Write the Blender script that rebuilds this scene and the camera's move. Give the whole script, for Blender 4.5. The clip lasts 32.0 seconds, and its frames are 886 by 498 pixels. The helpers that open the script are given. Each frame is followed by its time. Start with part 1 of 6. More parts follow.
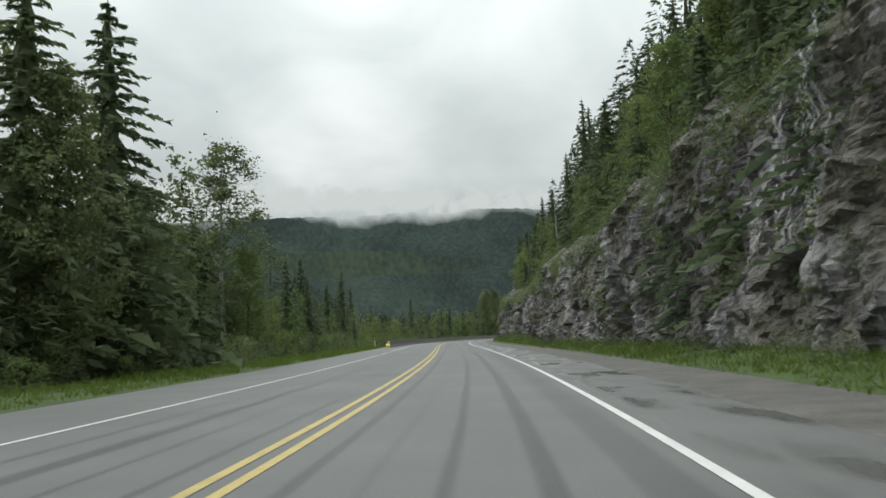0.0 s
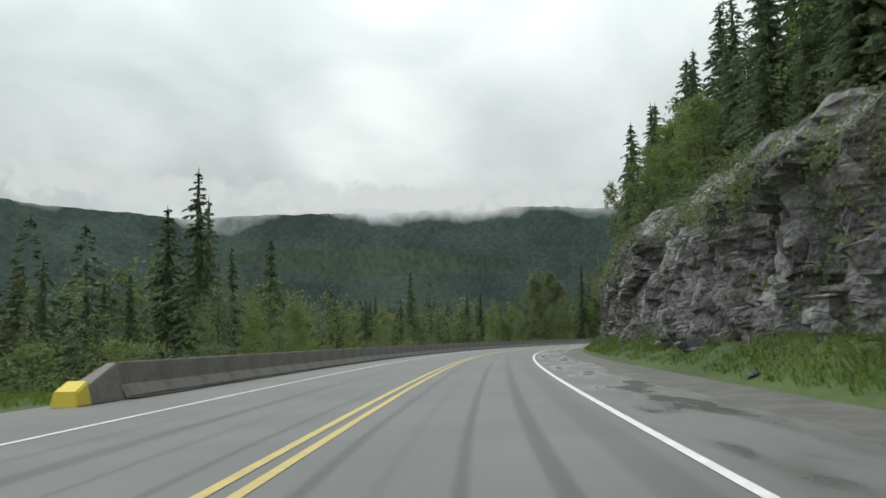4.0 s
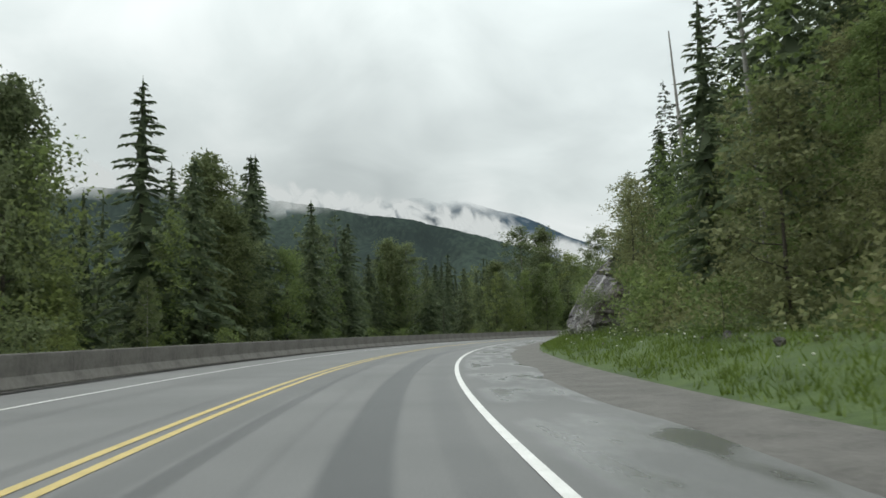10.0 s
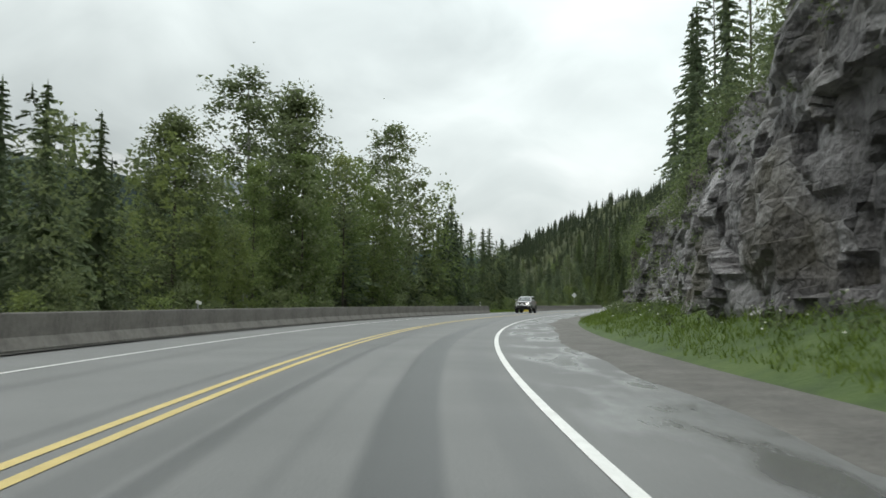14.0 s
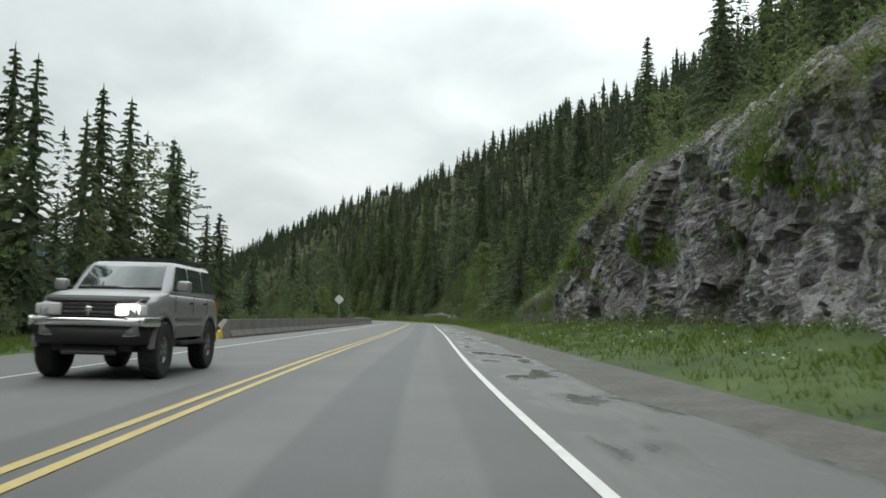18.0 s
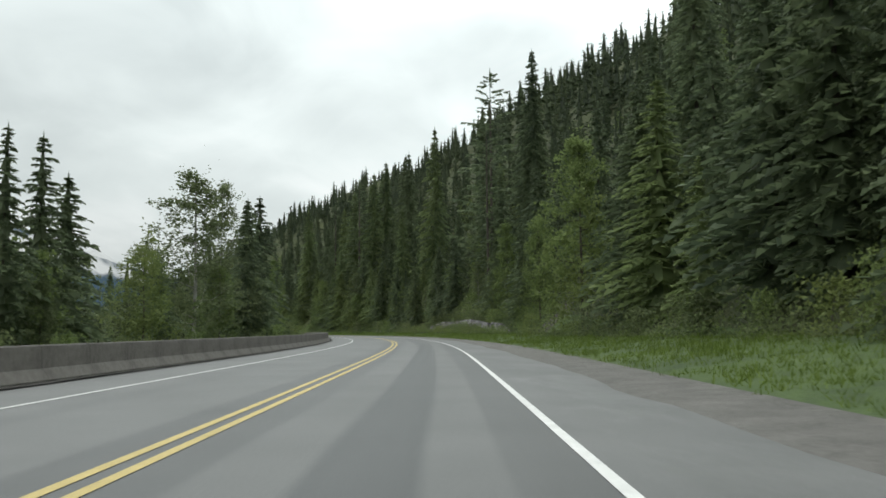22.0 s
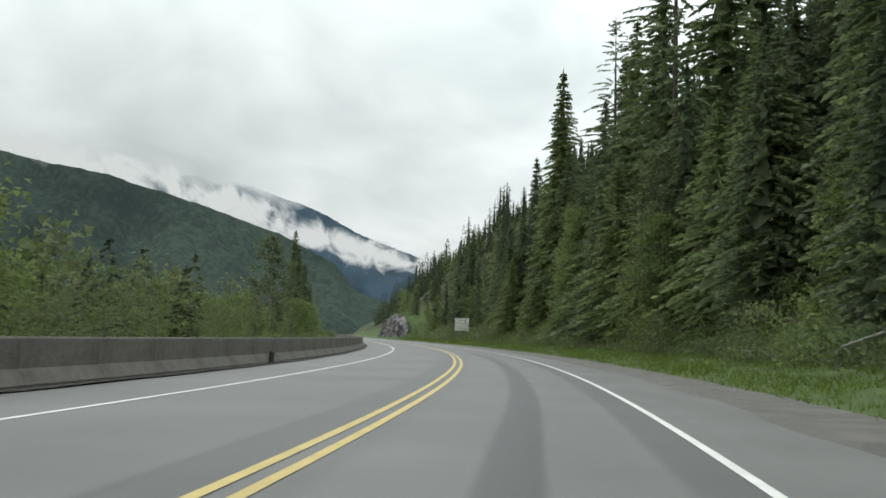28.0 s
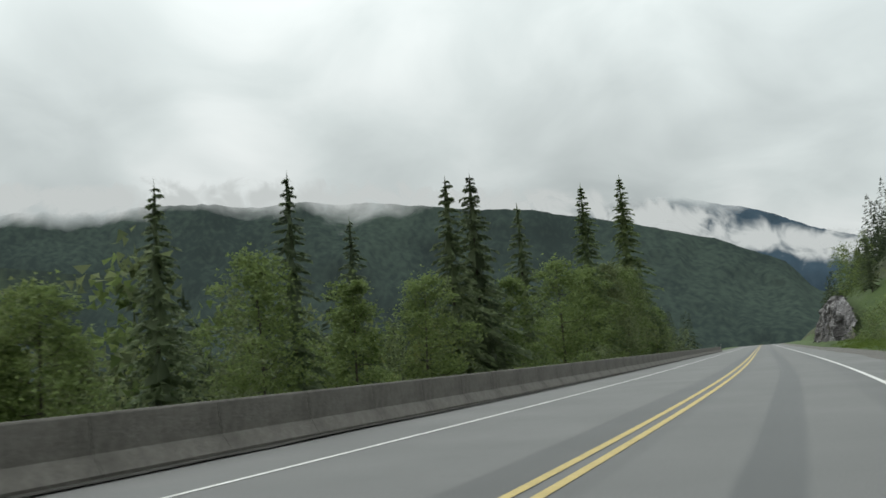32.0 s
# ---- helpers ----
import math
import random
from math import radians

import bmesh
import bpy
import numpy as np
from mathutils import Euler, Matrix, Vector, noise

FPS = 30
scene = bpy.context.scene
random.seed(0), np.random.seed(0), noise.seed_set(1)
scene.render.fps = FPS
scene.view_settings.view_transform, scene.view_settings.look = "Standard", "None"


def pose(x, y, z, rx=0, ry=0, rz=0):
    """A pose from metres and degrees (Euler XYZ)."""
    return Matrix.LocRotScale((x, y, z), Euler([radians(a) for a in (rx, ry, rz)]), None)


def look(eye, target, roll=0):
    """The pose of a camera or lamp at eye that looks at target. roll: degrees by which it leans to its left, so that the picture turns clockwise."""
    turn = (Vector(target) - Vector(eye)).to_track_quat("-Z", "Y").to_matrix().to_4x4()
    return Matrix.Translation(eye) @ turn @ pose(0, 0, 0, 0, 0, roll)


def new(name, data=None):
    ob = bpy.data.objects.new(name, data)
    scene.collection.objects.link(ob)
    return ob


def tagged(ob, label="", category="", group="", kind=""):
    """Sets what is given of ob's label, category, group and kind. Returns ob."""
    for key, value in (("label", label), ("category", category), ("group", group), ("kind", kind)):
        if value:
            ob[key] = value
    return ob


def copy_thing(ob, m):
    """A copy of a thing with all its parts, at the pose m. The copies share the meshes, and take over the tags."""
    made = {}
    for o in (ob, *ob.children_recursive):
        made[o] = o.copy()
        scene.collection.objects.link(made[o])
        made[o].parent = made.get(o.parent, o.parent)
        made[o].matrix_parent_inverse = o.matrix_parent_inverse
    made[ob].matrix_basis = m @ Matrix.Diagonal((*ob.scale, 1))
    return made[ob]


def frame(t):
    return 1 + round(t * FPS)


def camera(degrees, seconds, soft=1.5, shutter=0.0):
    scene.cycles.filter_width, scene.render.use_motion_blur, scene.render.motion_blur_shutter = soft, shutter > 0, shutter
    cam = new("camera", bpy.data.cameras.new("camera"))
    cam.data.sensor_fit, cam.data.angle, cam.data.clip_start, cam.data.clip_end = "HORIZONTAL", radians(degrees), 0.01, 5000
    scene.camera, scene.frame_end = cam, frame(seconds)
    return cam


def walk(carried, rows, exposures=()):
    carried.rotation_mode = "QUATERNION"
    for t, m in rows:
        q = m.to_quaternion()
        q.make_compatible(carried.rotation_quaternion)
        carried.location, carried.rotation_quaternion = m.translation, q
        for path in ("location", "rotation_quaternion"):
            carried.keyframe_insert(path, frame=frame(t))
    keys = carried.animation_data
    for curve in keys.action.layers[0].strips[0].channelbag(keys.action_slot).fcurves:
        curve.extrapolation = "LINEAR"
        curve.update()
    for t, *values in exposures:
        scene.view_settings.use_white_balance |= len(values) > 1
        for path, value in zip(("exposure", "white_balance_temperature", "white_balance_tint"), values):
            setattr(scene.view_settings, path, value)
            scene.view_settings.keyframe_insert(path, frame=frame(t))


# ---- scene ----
# ---- camera ----
cam = camera(55.0, 32.0, soft=1.6, shutter=0.12)
PATH = [
    (0.0, 2.07, 0, 1.02, 95.87, 2.46, 3.69),
    (0.5, 1.92, 10.71, 1.02, 96.84, 2, 4.96),
    (1.0, 1.59, 21.39, 1.02, 95.94, 1.69, 4.82),
    (1.5, 1.09, 32.05, 1.02, 96.23, 1.24, 5.77),
    (2.0, 0.49, 42.67, 1.02, 96.35, -0.35, 5.64),
    (2.5, -0.07, 53.28, 1.02, 96.63, 1.5, 7.18),
    (3.0, -0.73, 63.86, 1.02, 96.48, 1.52, 6.98),
    (3.5, -1.43, 74.42, 1.02, 96.34, 1.56, 6.62),
    (4.0, -2.12, 84.96, 1.02, 96.19, 1.58, 6.02),
    (4.5, -2.75, 95.48, 1.02, 96.05, 1.61, 5.19),
    (5.0, -3.02, 105.95, 1.02, 95.7, 1.69, 4.6),
    (5.5, -3.29, 116.37, 1.02, 96.55, -0.69, 1.24),
    (6.0, -3.38, 126.73, 1.02, 96.58, 0.31, -0.96),
    (6.5, -3.38, 137.03, 1.02, 97.67, 2.45, -3.57),
    (7.0, -3.11, 147.27, 1.02, 96.61, 0.61, -4.83),
    (7.5, -2.46, 157.42, 1.02, 97.9, 6.09, -7.23),
    (8.0, -1.43, 167.5, 1.02, 97.6, 3.98, -10.12),
    (8.5, -0, 177.49, 1.02, 96.12, 3, -12.96),
    (9.0, 1.82, 187.39, 1.02, 95.06, 3.15, -15.45),
    (9.5, 4.08, 197.19, 1.02, 95.27, 3.61, -18.05),
    (10.0, 6.73, 206.87, 1.02, 95.54, 1.46, -20.8),
    (10.5, 9.7, 216.45, 1.02, 96.52, 1.64, -23.64),
    (11.0, 13.05, 225.88, 1.02, 97.3, 1.5, -26.26),
    (11.5, 16.8, 235.14, 1.02, 97.18, 1.54, -27.74),
    (12.0, 20.93, 244.21, 1.02, 96.53, 1.27, -28.39),
    (12.5, 25.48, 253.08, 1.02, 96.79, 2.11, -29.83),
    (13.0, 30.46, 261.74, 1.02, 95.38, 0.2, -32.82),
    (13.5, 35.88, 270.16, 1.02, 94.27, -2.47, -35.55),
    (14.0, 41.71, 278.33, 1.02, 93.65, -0.4, -39.39),
    (14.5, 47.92, 286.26, 1.02, 94.78, -1.6, -42.63),
    (15.0, 54.53, 293.92, 1.02, 94.61, -0.78, -45.14),
    (15.5, 61.5, 301.28, 1.02, 94.56, -0.46, -48.5),
    (16.0, 68.79, 308.38, 1.02, 94.62, -0.1, -50.61),
    (16.5, 76.37, 315.21, 1.02, 94.69, 0.27, -52.54),
    (17.0, 84.21, 321.81, 1.02, 94.76, 0.66, -54.25),
    (17.5, 92.27, 328.18, 1.02, 94.82, 1.03, -55.69),
    (18.0, 100.58, 334.26, 1.02, 94.67, -1.4, -56.57),
    (18.5, 108.96, 340.29, 1.02, 95.23, -1.66, -57.1),
    (19.0, 117.46, 346.25, 1.02, 96.15, -1.47, -57.39),
    (19.5, 126.06, 352.08, 1.02, 95.46, -2.13, -57.37),
    (20.0, 134.7, 357.93, 1.02, 94.81, -1.37, -57.03),
    (20.5, 143.39, 363.82, 1.02, 94.07, 3.17, -55.39),
    (21.0, 152.13, 369.78, 1.02, 96.44, 0.74, -56.12),
    (21.5, 160.91, 375.81, 1.02, 95.5, 0.61, -55.55),
    (22.0, 169.76, 381.9, 1.02, 95.4, 0.56, -55.57),
    (22.5, 178.64, 388.08, 1.02, 95.52, 0.26, -55.18),
    (23.0, 187.6, 394.3, 1.02, 95.41, -0.3, -54.9),
    (23.5, 196.61, 400.62, 1.02, 95.44, 0.6, -54.46),
    (24.0, 205.63, 407.09, 1.02, 95.91, 1.99, -53.81),
    (24.5, 214.59, 413.72, 1.02, 96.91, 0.45, -52.46),
    (25.0, 223.42, 420.55, 1.02, 96.83, -1.08, -50.74),
    (25.5, 232.06, 427.56, 1.02, 96.73, -2.61, -48.89),
    (26.0, 240.53, 434.81, 1.02, 96.64, -4.14, -46.95),
    (26.5, 248.78, 442.27, 1.02, 96.55, -5.67, -44.92),
    (27.0, 256.82, 449.96, 1.02, 96.34, -3.1, -40.68),
    (27.5, 264.61, 457.9, 1.02, 95.92, -2.94, -34.86),
    (28.0, 272.12, 466.1, 1.02, 95.88, -2.11, -33.79),
    (28.5, 279.36, 474.54, 1.02, 96.15, -2.73, -33.09),
    (29.0, 286.27, 483.25, 1.02, 96.52, -2.73, -31.53),
    (29.5, 292.85, 492.22, 1.02, 96.54, -2.51, -30.13),
    (30.0, 299.09, 501.43, 1.02, 96.74, -0.96, -28.15),
    (30.5, 305.03, 510.81, 1.02, 96.1, 0.51, -21.74),
    (31.0, 310.69, 520.37, 1.02, 95.96, 2.76, -16.83),
    (31.5, 316.09, 530.06, 1.02, 97.06, 5.54, -9.12),
    (32.0, 321.27, 539.88, 1.02, 97.86, 4.34, -3.36),
]
walk(cam, [(t, pose(*p)) for t, *p in PATH], [(0, -0.1), (2, 0.0), (6, -0.08), (12, -0.08), (14, -0.05), (15, -0.1), (17.5, -0.15), (20, -0.2), (22, -0.12), (23, 0.02), (24.5, 0.02), (26.5, 0.05), (28, 0.0), (30, -0.05), (31, -0.1), (32, -0.25)])

# ---- world and light: bright overcast day ----
world = bpy.data.worlds.new("overcast_sky")
scene.world = world
world.use_nodes = True


def sky_nodes():
    nt = world.node_tree
    n, l = nt.nodes, nt.links
    n.clear()
    out, bg = n.new("ShaderNodeOutputWorld"), n.new("ShaderNodeBackground")
    sky = n.new("ShaderNodeTexSky")
    sky.sky_type, sky.sun_disc = "NISHITA", False
    sky.sun_elevation, sky.sun_rotation = radians(68), radians(263)
    dim = n.new("ShaderNodeMix")
    dim.data_type, dim.blend_type = "RGBA", "MULTIPLY"
    dim.inputs[0].default_value, dim.inputs[7].default_value = 1, (0.1, 0.1, 0.1, 1)
    l.new(sky.outputs[0], dim.inputs[6])
    co, sep = n.new("ShaderNodeTexCoord"), n.new("ShaderNodeSeparateXYZ")
    l.new(co.outputs["Generated"], sep.inputs[0])
    up = n.new("ShaderNodeMath")
    up.operation, up.inputs[1].default_value = "MAXIMUM", 0.0
    l.new(sep.outputs[2], up.inputs[0])
    add = n.new("ShaderNodeMath")
    add.operation, add.inputs[1].default_value = "ADD", 0.4
    l.new(up.outputs[0], add.inputs[0])
    comb = n.new("ShaderNodeCombineXYZ")
    for i in range(2):
        d = n.new("ShaderNodeMath")
        d.operation = "DIVIDE"
        l.new(sep.outputs[i], d.inputs[0])
        l.new(add.outputs[0], d.inputs[1])
        l.new(d.outputs[0], comb.inputs[i])
    big, small = n.new("ShaderNodeTexNoise"), n.new("ShaderNodeTexNoise")
    big.inputs["Scale"].default_value, big.inputs["Detail"].default_value = 1.3, 3
    small.inputs["Scale"].default_value, small.inputs["Detail"].default_value = 3.6, 6
    big.inputs["Distortion"].default_value = small.inputs["Distortion"].default_value = 0.5
    l.new(comb.outputs[0], big.inputs["Vector"])
    l.new(comb.outputs[0], small.inputs["Vector"])
    mixn = n.new("ShaderNodeMix")
    mixn.inputs[0].default_value = 0.3
    l.new(big.outputs["Fac"], mixn.inputs[2])
    l.new(small.outputs["Fac"], mixn.inputs[3])
    ramp = n.new("ShaderNodeValToRGB")
    e = ramp.color_ramp.elements
    e[0].position, e[0].color = 0.34, (0.46, 0.508, 0.505, 1)
    e[1].position, e[1].color = 0.67, (0.96, 1.0, 0.985, 1)
    m = ramp.color_ramp.elements.new(0.49)
    m.color = (0.655, 0.715, 0.705, 1)
    l.new(mixn.outputs[0], ramp.inputs[0])
    cover = n.new("ShaderNodeMix")
    cover.data_type = "RGBA"
    cover.inputs[0].default_value = 0.97
    l.new(dim.outputs[2], cover.inputs[6])
    l.new(ramp.outputs[0], cover.inputs[7])
    l.new(cover.outputs[2], bg.inputs[0])
    # an overcast sky is about three times as bright overhead as at the horizon
    zen = n.new("ShaderNodeMath")
    zen.operation, zen.inputs[1].default_value, zen.inputs[2].default_value = "MULTIPLY_ADD", 2.3, 0.6
    l.new(up.outputs[0], zen.inputs[0])
    # the cloud is thinner, and so brighter, towards the east
    side, glow, lit = n.new("ShaderNodeVectorMath"), n.new("ShaderNodeMapRange"), n.new("ShaderNodeMath")
    side.operation, side.inputs[1].default_value = "DOT_PRODUCT", (0.9, 0.34, 0.27)
    l.new(co.outputs["Generated"], side.inputs[0])
    glow.interpolation_type = "SMOOTHSTEP"
    glow.inputs["From Min"].default_value, glow.inputs["From Max"].default_value = 0.55, 1.0
    glow.inputs["To Min"].default_value, glow.inputs["To Max"].default_value = 0.97, 1.36
    l.new(side.outputs["Value"], glow.inputs["Value"])
    lit.operation = "MULTIPLY"
    l.new(zen.outputs[0], lit.inputs[0])
    l.new(glow.outputs[0], lit.inputs[1])
    l.new(lit.outputs[0], bg.inputs[1])
    l.new(bg.outputs[0], out.inputs[0])


sky_nodes()
sun = new("sun", bpy.data.lights.new("sun", "SUN"))
sun.data.energy, sun.data.angle, sun.data.color = 1.0, radians(40), (1.0, 0.97, 0.92)
sun.matrix_world = look((-34, -4, 84), (0, 0, 0))

# ---- the road's line: curvature (1e-5 per metre) every 20 m, from 20 m behind the start ----
CURVE = [305, 213, 120, 62, 42, -25, -104, -164, -282, -390, -411, -393, -401, -433, -478, -489, -454, -405, -339, -258, -154, -32, 37, 17, -16, 44, 150, 217, 240, 267, 319, 358, 336, 268, 213, 175, 116, 40, 10] + [0] * 22
S_START, S_END = -20.0, 1000.0
_s = np.arange(S_START, S_END + 1, 1.0)
_k = np.interp(_s, S_START + 20.0 * np.arange(len(CURVE)), np.array(CURVE) * 1e-5)
_h = np.concatenate([[0], np.cumsum((_k[1:] + _k[:-1]) / 2)])
_h -= np.interp(0, _s, _h)
_x = np.concatenate([[0], np.cumsum(-np.sin((_h[1:] + _h[:-1]) / 2))])
_y = np.concatenate([[0], np.cumsum(np.cos((_h[1:] + _h[:-1]) / 2))])
_x -= np.interp(0, _s, _x)
_y -= np.interp(0, _s, _y)


def along(s, u, z=0.0):
    """World places for stations s, offsets u to the right of the centre line, and heights z."""
    s, u, z = np.broadcast_arrays(np.asarray(s, float), np.asarray(u, float), np.asarray(z, float))
    h = np.interp(s, _s, _h)
    return np.stack([np.interp(s, _s, _x) + u * np.cos(h), np.interp(s, _s, _y) + u * np.sin(h), z], -1)


def heading(s):
    return float(np.interp(s, _s, _h))


# ---- materials ----
def material(name, rough=0.8):
    m = bpy.data.materials.new(name)
    m.use_nodes = True
    p = m.node_tree.nodes["Principled BSDF"]
    p.inputs["Roughness"].default_value = rough
    return m, m.node_tree.nodes, m.node_tree.links, p


def mottled(name, stops, scale=1.0, rough=0.8, bump=0.3, bump_scale=None, detail=8, metal=0.0, stretch=(1, 1, 1), spread=(0.3, 0.7), spec=0.5):
    """A surface with two scales of noise in its colour, and relief."""
    m, n, l, p = material(name, rough)
    co, mp = n.new("ShaderNodeTexCoord"), n.new("ShaderNodeMapping")
    mp.inputs["Scale"].default_value = stretch
    l.new(co.outputs["Object"], mp.inputs[0])
    a, b = n.new("ShaderNodeTexNoise"), n.new("ShaderNodeTexNoise")
    a.inputs["Scale"].default_value, a.inputs["Detail"].default_value = scale, detail
    b.inputs["Scale"].default_value, b.inputs["Detail"].default_value = scale * 9, detail
    for t in (a, b):
        l.new(mp.outputs[0], t.inputs["Vector"])
    mx = n.new("ShaderNodeMix")
    mx.inputs[0].default_value = 0.45
    l.new(a.outputs["Fac"], mx.inputs[2])
    l.new(b.outputs["Fac"], mx.inputs[3])
    r = n.new("ShaderNodeValToRGB")
    els = r.color_ramp.elements
    while len(els) < len(stops):
        els.new(0.5)
    for i, c in enumerate(stops):
        els[i].position = spread[0] + (spread[1] - spread[0]) * i / (len(stops) - 1)
        els[i].color = (*c, 1)
    l.new(mx.outputs[0], r.inputs[0])
    l.new(r.outputs[0], p.inputs["Base Color"])
    p.inputs["Metallic"].default_value = metal
    p.inputs["Specular IOR Level"].default_value = spec
    if bump:
        bp = n.new("ShaderNodeBump")
        bp.inputs["Strength"].default_value, bp.inputs["Distance"].default_value = bump, 0.05
        c = n.new("ShaderNodeTexNoise")
        c.inputs["Scale"].default_value, c.inputs["Detail"].default_value = bump_scale or scale * 12, 6
        l.new(mp.outputs[0], c.inputs["Vector"])
        l.new(c.outputs["Fac"], bp.inputs["Height"])
        l.new(bp.outputs[0], p.inputs["Normal"])
    return m


def foliage(name, dark, light, rough=0.65, gloss=0.25, thin=0.25, other=None, patch=0.09):
    """Leaves or needles: each sprig, each tree and each stand its own shade, light passing through a little."""
    m, n, l, p = material(name, rough)
    g, o = n.new("ShaderNodeNewGeometry"), n.new("ShaderNodeObjectInfo")
    flat = n.new("ShaderNodeVectorMath")
    flat.operation, flat.inputs[1].default_value = "MULTIPLY", (1, 1, 0.35)
    l.new(g.outputs["Position"], flat.inputs[0])
    stand = n.new("ShaderNodeTexNoise")
    stand.inputs["Scale"].default_value, stand.inputs["Detail"].default_value = patch, 4
    l.new(flat.outputs[0], stand.inputs["Vector"])
    av = n.new("ShaderNodeMath")
    av.operation, av.inputs[1].default_value = "MULTIPLY", 0.5
    l.new(g.outputs["Random Per Island"], av.inputs[0])
    bv = n.new("ShaderNodeMath")
    bv.operation, bv.inputs[1].default_value = "MULTIPLY_ADD", 0.28
    l.new(o.outputs["Random"], bv.inputs[0])
    l.new(av.outputs[0], bv.inputs[2])
    cv = n.new("ShaderNodeMath")
    cv.operation, cv.inputs[1].default_value = "MULTIPLY_ADD", 0.5
    l.new(stand.outputs["Fac"], cv.inputs[0])
    l.new(bv.outputs[0], cv.inputs[2])
    r = n.new("ShaderNodeValToRGB")
    r.color_ramp.elements[0].color, r.color_ramp.elements[1].color = (*dark, 1), (*light, 1)
    r.color_ramp.elements[0].position, r.color_ramp.elements[1].position = 0.22, 0.98
    l.new(cv.outputs[0], r.inputs[0])
    hue = n.new("ShaderNodeMix")
    hue.data_type = "RGBA"
    hue.inputs[7].default_value = (*(other or light), 1)
    hr = n.new("ShaderNodeMapRange")
    hr.inputs["From Min"].default_value, hr.inputs["From Max"].default_value = 0.5, 0.68
    hr.inputs["To Max"].default_value = 0.45
    l.new(stand.outputs["Fac"], hr.inputs["Value"])
    l.new(hr.outputs[0], hue.inputs[0])
    l.new(r.outputs[0], hue.inputs[6])
    l.new(hue.outputs[2], p.inputs["Base Color"])
    p.inputs["Specular IOR Level"].default_value = gloss
    tr, mix = n.new("ShaderNodeBsdfTranslucent"), n.new("ShaderNodeMixShader")
    l.new(hue.outputs[2], tr.inputs[0])
    mix.inputs[0].default_value = thin
    l.new(p.outputs[0], mix.inputs[1])
    l.new(tr.outputs[0], mix.inputs[2])
    l.new(mix.outputs[0], n["Material Output"].inputs[0])
    return m


NEEDLES = foliage("needles", (0.056, 0.08, 0.05), (0.185, 0.232, 0.124), thin=0.48, other=(0.09, 0.11, 0.045))
NEEDLES_YOUNG = foliage("needles_young", (0.078, 0.112, 0.058), (0.23, 0.29, 0.12), thin=0.5, other=(0.17, 0.2, 0.06))
# darker than the roadside needles: the hillside's shade put into the colour
NEEDLES_FAR = foliage("needles_hillside", (0.026, 0.039, 0.024), (0.088, 0.115, 0.054), thin=0.38, other=(0.08, 0.096, 0.034))
LEAVES = foliage("leaves_fresh", (0.09, 0.132, 0.045), (0.218, 0.28, 0.1), thin=0.5, other=(0.23, 0.245, 0.075))
LEAVES_DULL = foliage("leaves_dull", (0.08, 0.106, 0.053), (0.205, 0.243, 0.115), thin=0.5, other=(0.165, 0.19, 0.066))
# olive leaves made paler, putting light on the open slope into the colour
LEAVES_OLIVE_LIT = foliage("leaves_olive_lit", (0.12, 0.136, 0.066), (0.28, 0.3, 0.14), thin=0.5, other=(0.2, 0.165, 0.085))
BARK = mottled("bark", [(0.035, 0.028, 0.022), (0.1, 0.085, 0.07)], 2.0, 0.9, 0.6, 12, stretch=(4, 4, 0.7))
PALE_BARK = mottled("pale_bark", [(0.12, 0.11, 0.1), (0.4, 0.4, 0.37)], 2.0, 0.8, 0.4, 10)
GRASS = foliage("grass_blades", (0.048, 0.082, 0.012), (0.155, 0.215, 0.042), thin=0.4, patch=0.5)
TURF = mottled("turf", [(0.02, 0.038, 0.009), (0.05, 0.083, 0.018), (0.08, 0.115, 0.028)], 0.25, 0.9, 0.8, 9)
SOIL = mottled("forest_floor", [(0.02, 0.026, 0.011), (0.045, 0.056, 0.02), (0.07, 0.078, 0.03)], 0.2, 0.95, 0.7, 4)
GRAVEL = mottled("gravel", [(0.07, 0.067, 0.06), (0.13, 0.124, 0.113), (0.19, 0.182, 0.168)], 1.2, 0.8, 0.9, 40)
SCREE = mottled("scree", [(0.042, 0.036, 0.03), (0.078, 0.069, 0.058), (0.13, 0.118, 0.102)], 0.9, 0.9, 1.0, 14)
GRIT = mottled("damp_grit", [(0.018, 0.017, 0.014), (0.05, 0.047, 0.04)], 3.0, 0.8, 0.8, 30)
CONCRETE = mottled("barrier_concrete", [(0.07, 0.065, 0.057), (0.125, 0.117, 0.104), (0.18, 0.17, 0.153)], 0.8, 0.85, 0.3, 20)


